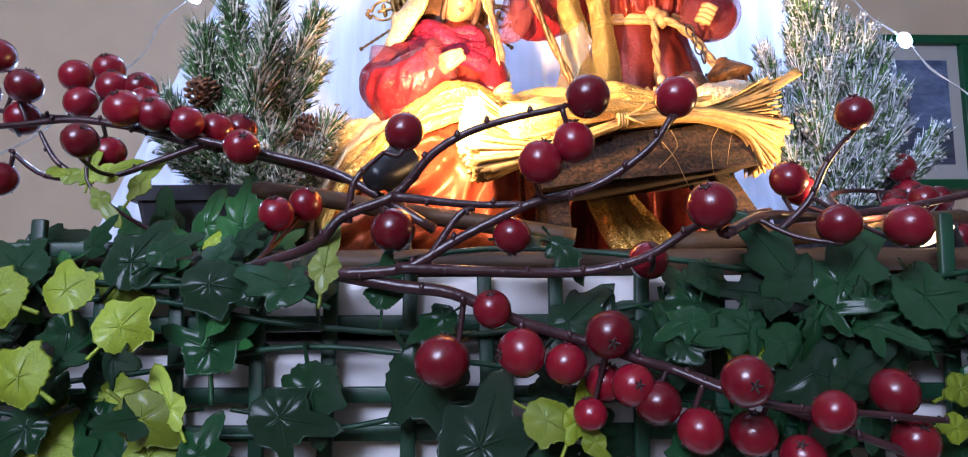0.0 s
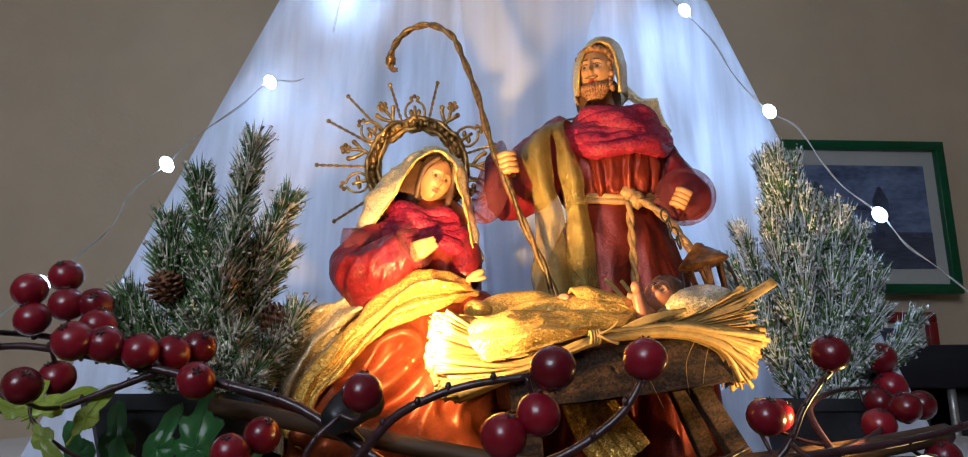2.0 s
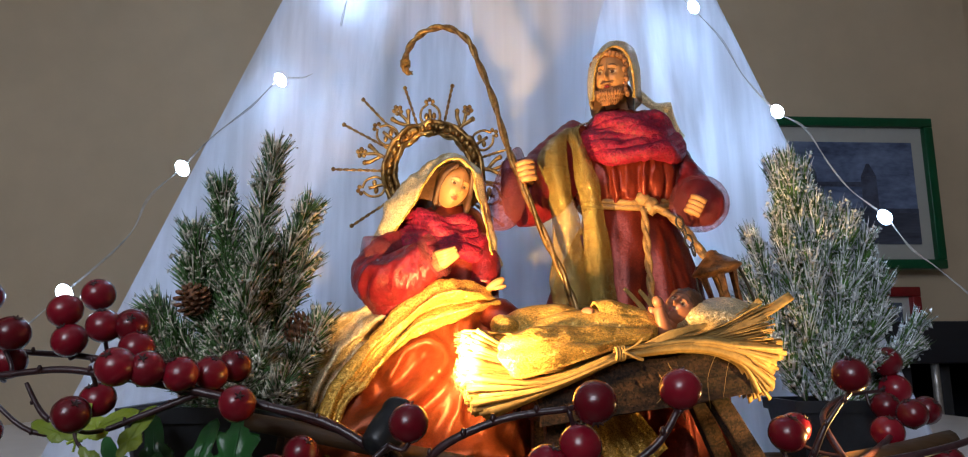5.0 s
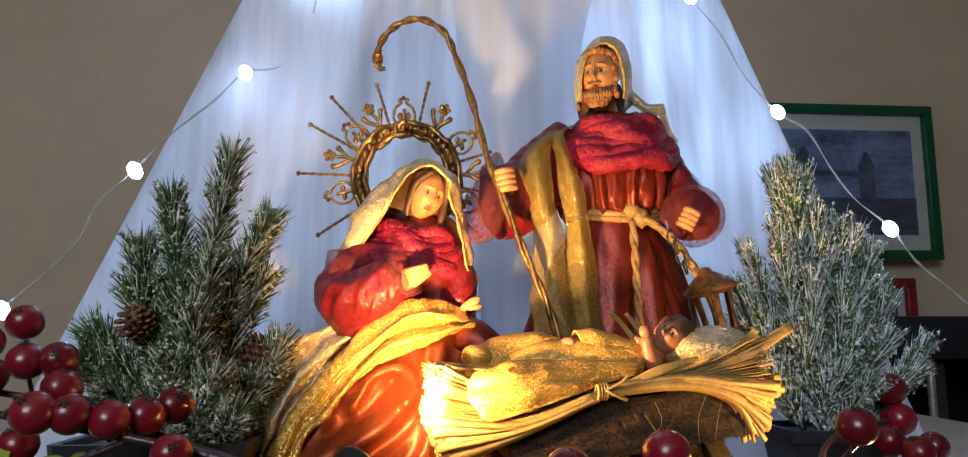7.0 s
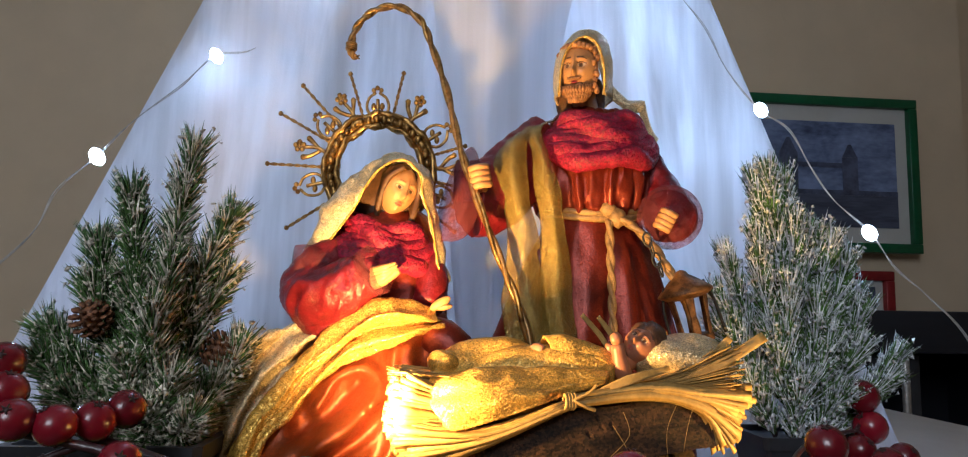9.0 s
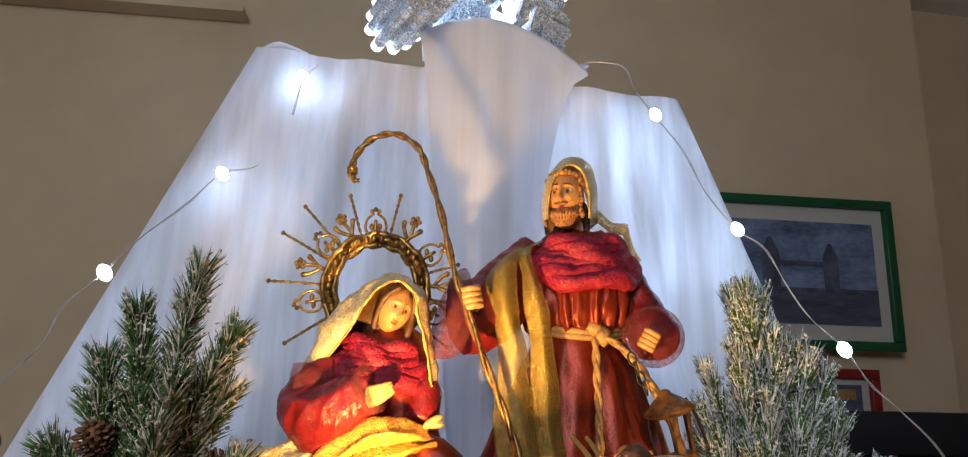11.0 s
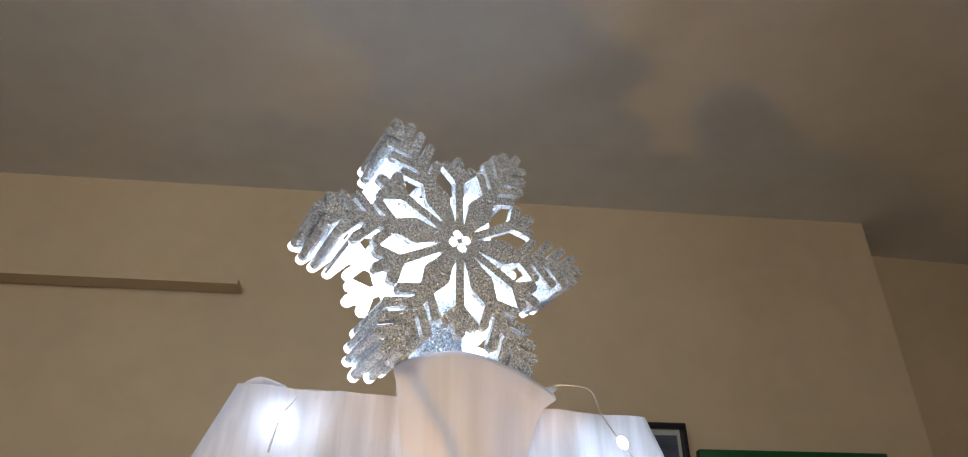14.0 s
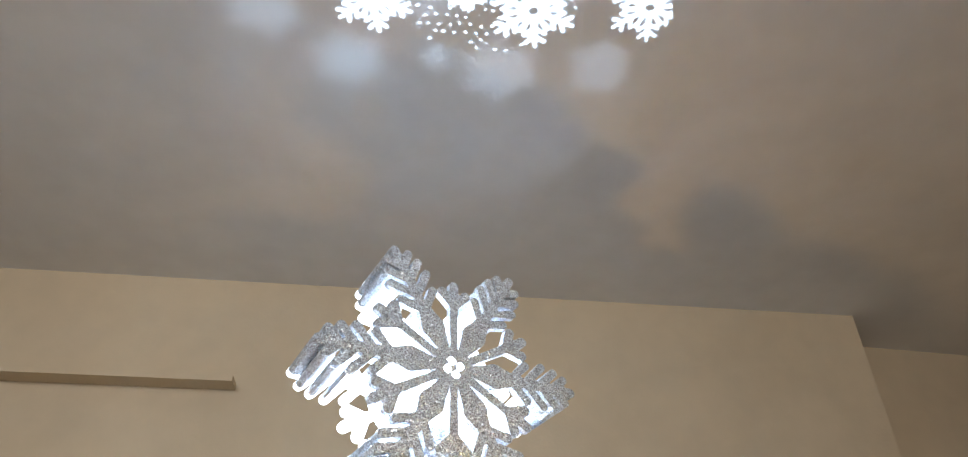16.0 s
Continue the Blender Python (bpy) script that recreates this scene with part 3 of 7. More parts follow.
# ---- white draped tower ----
def tower():
    t = thing("draped_tower", "tapered tower draped in sheer white voile", "draped tower", at=(0, 0, 0))
    s = Shape()
    rows, cols = 26, 150
    top = [(-0.139, 0.553), (0.214, 0.566), (0.195, 0.70), (-0.11, 0.69)]
    bot = [(-0.300, 0.515), (0.347, 0.525), (0.31, 0.86), (-0.26, 0.86)]
    rings = []
    for k in range(rows + 1):
        v = k / rows
        ring = []
        for i in range(cols):
            u = 4 * i / cols
            e, f = int(u), u - int(u)
            p = []
            for c in (0, 1):
                tp = top[e][c] * (1 - f) + top[(e + 1) % 4][c] * f
                bt = bot[e][c] * (1 - f) + bot[(e + 1) % 4][c] * f
                p.append(bt * (1 - v) + tp * v)
            edge = min(1, min(f, 1 - f) * 8)
            w = edge * (0.0045 * math.sin(u * 34 + 0.6 * math.sin(v * 5)) + 0.004 * math.sin(u * 19 + 1.1) + 0.002 * math.sin(u * 71 + v * 3)) * (1.15 - 0.55 * v)
            n = [(0, -1), (1, 0), (0, 1), (-1, 0)][e]
            z = TOP + 0.001 + v * (1.415 - 0.019 * max(0.0, min(1.0, (p[0] + 0.139) / 0.353)) - TOP)
            ring.append((p[0] + n[0] * w, p[1] + n[1] * w, z))
        rings.append(ring)
    s.rings(rings, cap=False)
    part("skirt_cloth", s, VEIL, t)
    part("top_cloth", Shape().box((0.038, 0.628, 1.398), (0.30, 0.12, 0.004), Matrix.Rotation(radians(3), 3, "Y"), bevel=0.001), VEIL_DENSE, t)
    # the swag that falls from under the topper
    g = Shape()
    nu, nv = 40, 44
    grid = []
    for j in range(nv + 1):
        v = j / nv
        row = []
        for i in range(nu + 1):
            u = i / nu
            if v < 0.30:
                q = v / 0.30
                half = 0.066 + 0.004 * q
                zc = 1.435 + 0.008 * math.sin(q * math.pi) - 0.004 * q
                yy = 0.570 - 0.052 * math.sin(q * math.pi / 2)
                w = abs(2 * u - 0.72) / 1.28
                z = zc - 0.026 * w ** 1.6
                x = 0.060 + 0.002 * q + (2 * u - 1) * half
                y = yy + 0.03 * w ** 2
            else:
                q = (v - 0.30) / 0.70
                left = -0.007 + 0.034 * q ** 0.8
                right = 0.131 - 0.062 * q ** 0.45
                x = left + (right - left) * u
                z0 = 1.431 - 0.026 * (abs(2 * u - 0.72) / 1.28) ** 1.6
                z = z0 + (1.06 - z0) * q
                y = 0.518 + 0.03 * ((2 * u - 0.72) / 1.28) ** 2 * (1 - q) - 0.008 * q + 0.006 * math.sin(u * 8 + 1.2 * q) * min(1, q * 3) + 0.0012 * math.sin(u * 23 + q)
            row.append((x, y, z))
        grid.append(row)
    v = [p for r in grid for p in r]
    f = [(j * (nu + 1) + i, j * (nu + 1) + i + 1, (j + 1) * (nu + 1) + i + 1, (j + 1) * (nu + 1) + i) for j in range(nv) for i in range(nu)]
    g.add(v, f)
    part("swag", g, VEIL_DENSE, t, "gathered swag of white voile")
    # knotted corner of the swag and a turned-up corner of the cloth
    part("cloth_corner", Shape().tube([(0.105, 0.552, 1.408), (0.122, 0.555, 1.413), (0.134, 0.557, 1.419)], [0.008, 0.005, 0.0012], 8), VEIL_DENSE, t)
    part("cloth_corner", Shape().tube([(-0.135, 0.556, 1.413), (-0.122, 0.557, 1.420), (-0.10, 0.56, 1.415)], [0.003, 0.0035, 0.0015], 8), VEIL_DENSE, t)
    return t


tower()


# ---- snowflake topper ----
def capsule(X, Z, x0, z0, x1, z1, r0, r1):
    dx, dz = x1 - x0, z1 - z0
    h = np.clip(((X - x0) * dx + (Z - z0) * dz) / (dx * dx + dz * dz), 0, 1)
    return np.hypot(X - x0 - dx * h, Z - z0 - dz * h) - (r0 + (r1 - r0) * h)


def flake_sdf(X, Z):
    d = np.full(X.shape, 9.0)
    for k in range(6):
        a = radians(30 + 60 * k)
        s, c = math.sin(a), math.cos(a)

        def arm(l0, o0, l1, o1, r0, r1):
            return capsule(X, Z, s * l0 + c * o0, c * l0 - s * o0, s * l1 + c * o1, c * l1 - s * o1, r0, r1)

        # petal, then a leaf of four pairs of rounded lobes
        d = np.minimum(d, arm(0.012, 0, 0.044, 0, 0.0034, 0.0128))
        d = np.minimum(d, arm(0.044, 0, 0.068, 0, 0.0128, 0.0056))
        d = np.minimum(d, arm(0.06, 0, 0.131, 0, 0.0052, 0.0048))
        for l, w in ((0.065, 0.023), (0.082, 0.026), (0.0985, 0.022), (0.114, 0.015)):
            for sg in (-1, 1):
                d = np.minimum(d, arm(l - 0.004, 0, l + w * 0.60, sg * w * 0.80, 0.0036, 0.0046))
        b = radians(60 * k)
        s, c = math.sin(b), math.cos(b)
        d = np.minimum(d, arm(0.014, 0, 0.089, 0, 0.0036, 0.0050))
        for sg in (-1, 1):
            d = np.minimum(d, arm(0.066, 0, 0.080, sg * 0.0130, 0.0046, 0.0052))
    hub = np.hypot(X, Z) - 0.0155
    for k in range(4):
        a = radians(20 + 90 * k)
        hub = np.maximum(hub, 0.0042 - np.hypot(X - 0.0068 * math.cos(a), Z - 0.0068 * math.sin(a)))
        d = np.maximum(d, 0.0042 - np.hypot(X - 0.0068 * math.cos(a), Z - 0.0068 * math.sin(a)))
    return np.minimum(d, hub)


def topper():
    t = thing("tree_topper", "silver glitter snowflake topper lit from inside", "tree topper", at=(0.0456, 0.515, 1.540))
    t.rotation_euler = (radians(-1.1), radians(-0.4), radians(24.0))
    front = part("front_snowflake", plate(flake_sdf, 0.15, 0.0019, 0.0, 0.007), GLITTER, t, "silver glitter snowflake plate", smooth=False)
    back = part("back_snowflake", plate(flake_sdf, 0.15, 0.0019, 0.070, 0.077), LIT_PLASTIC, t, "white lit snowflake plate", smooth=False)
    part("side_wall", plate(flake_sdf, 0.15, 0.0025, 0.0075, 0.0695, True), GLITTER, t, "glittered side walls of the arm tips", smooth=False)
    part("housing", Shape().rings([[(r * math.sin(2 * math.pi * i / 32), y, r * math.cos(2 * math.pi * i / 32)) for i in range(32)] for y, r in ((0.030, 0.058), (0.04, 0.060), (0.070, 0.060))]), LIT_PLASTIC, t, "round white light housing")
    for k in range(6):
        a = radians(30 + 60 * k)
        for l in (0.066, 0.122):
            part("spacer", Shape().tube([(l * math.sin(a), 0.006, l * math.cos(a)), (l * math.sin(a), 0.035, l * math.cos(a)), (l * math.sin(a), 0.071, l * math.cos(a))], 0.0045, 8), GLITTER, t)
    part("lamp_core", Shape().ball((0, 0.017, 0), (0.011, 0.004, 0.011), seg=12), LED_CORE, t, "bright white lamp behind the hub")
    part("foot", Shape().tube([(0.0, 0.047, -0.05), (0.0, 0.047, -0.09), (0.0, 0.050, -0.136)], [0.022, 0.024, 0.026], 24), GLITTER, t, "glittered foot")
    return t


topper()


def projector():
    """The little lantern behind the topper that throws snowflakes of light on the ceiling."""
    t = thing("projector", "small white snowflake projector standing behind the topper", "projector", at=(0.02, 0.72, 1.402))
    part("cup", Shape().rings([[(r * math.cos(2 * math.pi * i / 32), r * math.sin(2 * math.pi * i / 32), z) for i in range(32)] for z, r in ((0.0, 0.025), (0.0, 0.0325), (0.075, 0.0325), (0.075, 0.0302), (0.004, 0.0302))]), FLAKE_WHITE, t)
    rng = random.Random(2)
    flakes = [(0.0112, -0.0072, 0.0054), (0.0251, -0.0088, 0.0050), (-0.0082, -0.0076, 0.0050), (0.001, -0.019, 0.005), (0.018, -0.021, 0.004), (-0.018, -0.015, 0.005), (0.0030, -0.0090, 0.0026)]
    dots = [(-0.0045 + 0.0013 * i + 0.0006 * (j % 2) + rng.uniform(-0.0002, 0.0002), -0.0105 + 0.0012 * j + rng.uniform(-0.0002, 0.0002), rng.uniform(0.00018, 0.00023)) for i in range(17) for j in range(9) if rng.random() < 0.9 - 0.06 * j and abs(i - 6) + j < 13]

    def screen(X, Z):
        d = np.hypot(X, Z) - 0.0298
        for x, z, r in flakes:
            near = np.hypot(X - x, Z - z)
            d = np.maximum(d, np.minimum(0.24 * r - near, near - 0.10 * r))
            for k in range(12):
                a = radians(30 * k + 10)
                s, c = math.sin(a) * r, math.cos(a) * r
                if k % 2:
                    d = np.maximum(d, -capsule(X, Z, x + s * 0.2, z + c * 0.2, x + s * 0.58, z + c * 0.58, 0.05 * r, 0.085 * r))
                    continue
                d = np.maximum(d, -capsule(X, Z, x + s * 0.2, z + c * 0.2, x + s, z + c, 0.10 * r, 0.05 * r))
                for f, w in ((0.48, 0.24), (0.70, 0.20)):
                    for sg in (-1, 1):
                        d = np.maximum(d, -capsule(X, Z, x + s * f, z + c * f, x + s * (f + 0.17) + sg * c * w, z + c * (f + 0.17) - sg * s * w, 0.06 * r, 0.06 * r))
        for x, z, r in dots:
            d = np.maximum(d, r - np.hypot(X - x, Z - z))
        return d

    p = part("slide", plate(screen, 0.031, 0.00012, 0.0, 0.0004), SMOKED, t, "slide pierced with snowflakes", smooth=False)
    p.matrix_basis = pose(0, 0, 0.073, 90, 0, 0) @ Matrix.Diagonal((1, 1, -1, 1))


projector()


# ---- fairy lights ----
def fairy_lights():
    t = thing("fairy_lights", "string of white fairy lights on thin silver wire", "fairy lights", at=(0, 0, 0))
    runs = [
        [(-0.31, 0.36, 1.06), (-0.262, 0.39, 1.095), (-0.236, 0.41, 1.127), (-0.212, 0.43, 1.162), (-0.205, 0.44, 1.19), (-0.19, 0.453, 1.212), (-0.178, 0.47, 1.238), (-0.158, 0.49, 1.268), (-0.143, 0.51, 1.295), (-0.130, 0.545, 1.312), (-0.114, 0.566, 1.34), (-0.103, 0.548, 1.366), (-0.097, 0.537, 1.384), (-0.091, 0.551, 1.40), (-0.085, 0.57, 1.416), (-0.06, 0.58, 1.418)],
        [(0.12, 0.575, 1.41), (0.131, 0.556, 1.42), (0.148, 0.55, 1.419), (0.162, 0.545, 1.412), (0.168, 0.54, 1.392), (0.179, 0.523, 1.363), (0.195, 0.51, 1.33), (0.207, 0.50, 1.296), (0.227, 0.493, 1.266), (0.241, 0.483, 1.25), (0.252, 0.474, 1.222), (0.262, 0.466, 1.20), (0.277, 0.455, 1.179), (0.288, 0.448, 1.158), (0.302, 0.44, 1.14), (0.318, 0.43, 1.115), (0.33, 0.42, 1.07), (0.30, 0.40, 1.03)],
    ]
    for run in runs:
        part("wire", Shape().tube(run, 0.00034, 6, smooth=8), WIRE, t)
        part("wire", Shape().tube([(x + 0.0012 * math.sin(i * 2.2), y, z + 0.0012 * math.cos(i * 2.2)) for i, (x, y, z) in enumerate(run)], 0.00028, 6, smooth=8), WIRE, t)
    for x, y, z in ((-0.236, 0.41, 1.127), (-0.19, 0.453, 1.212), (-0.143, 0.51, 1.295), (-0.097, 0.535, 1.384), (0.179, 0.522, 1.363), (0.227, 0.493, 1.266), (0.277, 0.455, 1.179)):
        part("bulb", Shape().ball((x, y, z), (0.0042, 0.0042, 0.0056), Matrix.Rotation(radians(-30), 3, "Y"), seg=10), LED, t, "glowing white bulb")
    # the rest of the string hangs inside the cloth
    for x, y, z in ((0.205, 0.60, 1.25), (0.07, 0.60, 1.31), (0.16, 0.61, 1.33), (-0.07, 0.62, 1.25), (0.02, 0.62, 1.12), (0.13, 0.61, 1.17), (0.185, 0.66, 1.29), (-0.165, 0.64, 1.13)):
        part("bulb", Shape().ball((x, y, z), (0.0040, 0.0040, 0.0056), seg=10), LED_INSIDE, t, "glowing white bulb")


fairy_lights()


# ---- figures ----
RX, RY, RZ = (lambda a: Matrix.Rotation(radians(a), 3, "X")), (lambda a: Matrix.Rotation(radians(a), 3, "Y")), (lambda a: Matrix.Rotation(radians(a), 3, "Z"))


def cowl(s, c, rx, ry, thick, tall, mat, turns=3, lean=0.0):
    """A gathered scarf: several rolls round the neck."""
    for k in range(turns):
        f = k / max(turns - 1, 1)
        pts = []
        for i in range(25):
            a = 2 * math.pi * i / 24
            w = 1 + 0.06 * math.sin(3 * a + k * 1.7)
            pts.append((c[0] + rx * (1 - 0.32 * f) * w * math.cos(a), c[1] + ry * (1 - 0.25 * f) * w * math.sin(a) - 0.002 * (1 - f), c[2] + tall * (f - 0.5) + lean * math.cos(a) - 0.35 * tall * (1 - f) * max(0, -math.sin(a)) + 0.002 * math.sin(4 * a + k)))
        s.tube(pts, [thick * (1 + 0.15 * math.sin(i * 1.3 + k)) for i in range(25)], 16, mat, smooth=5)
    return s


def fist(s, c, turn, mat, size=1.0):
    """A closed carved hand as five rounded bars on a palm."""
    c = Vector(c)
    s.ball(c, [0.0042 * size, 0.0036 * size, 0.0062 * size], turn, 12, mat)
    for k in range(4):
        o = Vector((0.0015, -0.0028, 0.0046 - 0.0029 * k)) * size
        s.tube([c + turn @ (o + Vector((-0.0045, 0.0012, 0)) * size), c + turn @ (o + Vector((-0.001, -0.0018, 0.0002)) * size), c + turn @ (o + Vector((0.004, 0.0006, 0)) * size)], 0.0018 * size, 8, mat, smooth=3)
    return s


def standing_statue():
    s = Shape()
    wine, velvet, gold, resin, hair, cord, organza, pale, frill, curl, sheer_gold, eye, lip = range(13)
    # robe
    s.loft([(1.0285, 0.094, 0.455, 0.064, 0.05), (1.045, 0.0945, 0.4535, 0.062, 0.048), (1.06, 0.095, 0.452, 0.060, 0.046), (1.08, 0.096, 0.450, 0.057, 0.043), (1.10, 0.097, 0.448, 0.054, 0.040), (1.115, 0.098, 0.447, 0.050, 0.037), (1.13, 0.099, 0.446, 0.046, 0.034), (1.145, 0.0995, 0.4455, 0.041, 0.031), (1.158, 0.100, 0.445, 0.037, 0.028), (1.170, 0.100, 0.445, 0.0315, 0.0245), (1.181, 0.100, 0.445, 0.0285, 0.021)], 180, 0.15, 9, wine)
    s.crumple(0, 0.0016, 70, 0.22)
    n0 = len(s.v)
    s.loft([(1.180, 0.100, 0.445, 0.0275, 0.0215), (1.185, 0.100, 0.444, 0.0315, 0.0245), (1.192, 0.100, 0.444, 0.0345, 0.0270), (1.200, 0.100, 0.444, 0.0355, 0.0278), (1.210, 0.100, 0.444, 0.0352, 0.0270), (1.222, 0.100, 0.445, 0.0340, 0.025), (1.232, 0.100, 0.446, 0.031, 0.022), (1.246, 0.099, 0.446, 0.018, 0.016)], 190, 0.055, 21, wine, grow=True)
    s.crumple(n0, 0.0020, 170, 0.3)
    # arms with wide sleeves
    n0 = len(s.v)
    s.tube([(0.076, 0.446, 1.230), (0.060, 0.440, 1.214), (0.046, 0.433, 1.198), (0.034, 0.426, 1.190), (0.0245, 0.421, 1.1885)], [0.0115, 0.0125, 0.0138, 0.0150, 0.0152], 48, organza, smooth=16, flat=1.5)
    s.tube([(0.121, 0.446, 1.230), (0.132, 0.443, 1.212), (0.1395, 0.436, 1.194), (0.1415, 0.425, 1.182), (0.1375, 0.417, 1.180)], [0.0110, 0.0120, 0.0130, 0.0134, 0.0145], 48, organza, smooth=16)
    s.crumple(n0, 0.0020, 70)
    s.crumple(n0, 0.0006, 170)
    # sheer frills at the cuffs
    s.tube([(0.0250, 0.4212, 1.1888), (0.0215, 0.4192, 1.1895), (0.0185, 0.4178, 1.1905)], [0.0150, 0.0178, 0.0192], 40, frill, flat=1.5)
    s.tube([(0.1380, 0.4180, 1.180), (0.1370, 0.4145, 1.1797), (0.1362, 0.4115, 1.1795)], [0.0146, 0.0168, 0.0178], 40, frill)
    fist(s, (0.0290, 0.4055, 1.1970), RZ(10) @ RY(-12), resin, 1.1)
    s.tube([(0.036, 0.420, 1.187), (0.032, 0.412, 1.192), (0.030, 0.408, 1.195)], 0.0040, 10, resin)
    fist(s, (0.1325, 0.410, 1.1775), RZ(-25) @ RY(28), resin)
    # scarf
    n0 = len(s.v)
    cowl(s, (0.1005, 0.4385, 1.2265), 0.0320, 0.0235, 0.0056, 0.018, velvet, 6)
    s.crumple(n0, 0.0016, 75)
    s.crumple(n0, 0.0003, 350)
    # head turned a little, with beard, hair and headcloth
    turn = RZ(-24) @ RX(3)
    h = Vector((0.0893, 0.4310, 1.2662))
    s.tube([(0.097, 0.442, 1.240), (0.0925, 0.436, 1.254)], 0.0075, 12, resin)
    s.head(h, (0.0114, 0.0128, 0.0166), turn, resin, paint=(eye, hair, hair, lip), gaze=-0.03)
    for sg in (-1, 1):
        for k in range(8):
            s.ball(h + turn @ Vector((sg * (0.0104 + 0.0009 * math.sin(k * 2)), -0.0040 + 0.0011 * math.sin(k * 2.6), 0.0100 - 0.0032 * k)), [0.0018, 0.0026, 0.0022], turn, 10, curl, rough=0.4, freq=700)
    for k in range(11):
        a = radians(-72 + 144 * k / 10)
        s.ball(h + turn @ Vector((0.0094 * math.sin(a), -0.0082 * math.cos(a) - 0.001, 0.0114 + 0.0026 * math.cos(a))), [0.0021, 0.0022, 0.0020], turn, 10, curl, rough=0.4, freq=700)
    s.ball(h + turn @ Vector((0, -0.0048, -0.0118)), [0.0088, 0.0080, 0.0062], turn @ RX(14), 44, curl, rough=0.22, freq=900)
    for k in range(45):
        a, v = radians(-80 + 160 * (k % 15) / 14), k // 15
        w = math.sin(k * 5.3)
        p = Vector((0.0088 * math.sin(a) * (1 - 0.20 * v), -0.0046 - 0.0080 * math.cos(a) + 0.0008 * v, -0.0086 - 0.0026 * v - 0.0024 * math.cos(a)))
        s.tube([h + turn @ p, h + turn @ (p + Vector((0.0005 * w, -0.0007, -0.0020))), h + turn @ (p + Vector((-0.0006 * w, 0.0003, -0.0042)))], [0.0008, 0.0010, 0.0003], 6, curl, smooth=4)
    # dark ball that closes the gap between neck and headcloth
    s.ball(h + Vector((0.0035, 0.0120, -0.0130)), [0.0150, 0.0070, 0.0190], None, 24, hair, rough=0.1, freq=300)
    s.ball(h + turn @ Vector((0, -0.0128, -0.0064)), [0.0042, 0.0014, 0.0009], turn, 12, curl, rough=0.3, freq=600)
    s.ball(h + turn @ Vector((0, -0.0126, -0.0086)), [0.0019, 0.0009, 0.0005], turn, 10, velvet)
    s.sheet([[(0.0762, 0.424, 1.2500), (0.0778, 0.422, 1.2690), (0.0832, 0.421, 1.2800), (0.0910, 0.4205, 1.2845), (0.0985, 0.421, 1.2795), (0.1020, 0.422, 1.2670), (0.1030, 0.425, 1.2520)],
             [(0.0745, 0.432, 1.2500), (0.0752, 0.434, 1.2715), (0.0825, 0.434, 1.2868), (0.0943, 0.434, 1.2938), (0.1062, 0.434, 1.2880), (0.1106, 0.435, 1.2720), (0.1112, 0.437, 1.2530)],
             [(0.082, 0.448, 1.2480), (0.083, 0.450, 1.2680), (0.089, 0.449, 1.2800), (0.0965, 0.448, 1.2850), (0.104, 0.448, 1.2790), (0.1085, 0.449, 1.2660), (0.109, 0.450, 1.2500)]], pale, 6, 0.0010, 0.0012, 110)
    s.tube([(0.0762, 0.424, 1.2500), (0.0778, 0.422, 1.2690), (0.0832, 0.421, 1.2800), (0.0910, 0.4205, 1.2845), (0.0985, 0.421, 1.2795), (0.1020, 0.422, 1.2670), (0.1030, 0.425, 1.2520)], 0.0006, 7, gold, smooth=5)
    s.sheet([[(0.1085, 0.440, 1.2640), (0.1170, 0.440, 1.2560), (0.1210, 0.439, 1.2525), (0.1285, 0.438, 1.2525)],
             [(0.1090, 0.436, 1.2600), (0.1170, 0.435, 1.2515), (0.1205, 0.434, 1.2490), (0.1288, 0.434, 1.2500)],
             [(0.1080, 0.438, 1.2545), (0.1165, 0.437, 1.2480), (0.1200, 0.436, 1.2448), (0.1282, 0.436, 1.2455)]], pale, 6, 0.0008)
    s.sheet([[(0.1250, 0.436, 1.2515), (0.1275, 0.436, 1.2400), (0.1285, 0.435, 1.2320), (0.1325, 0.434, 1.2232)],
             [(0.1288, 0.433, 1.2515), (0.1305, 0.432, 1.2410), (0.1328, 0.432, 1.2330), (0.1350, 0.431, 1.2260)],
             [(0.1295, 0.436, 1.2510), (0.1315, 0.436, 1.2420), (0.1345, 0.435, 1.2340), (0.1375, 0.434, 1.2290)]], pale, 6, 0.0008)
    # stole with two falling ends
    def widen(rows, most):
        mid = [Vector(p) for p in rows[1]]
        n = len(mid) - 1
        return [[m + (Vector(p) - m) * (1 + (most - 1) * min(1, 2.5 * i / n)) for i, (p, m) in enumerate(zip(row, mid))] for row in rows]

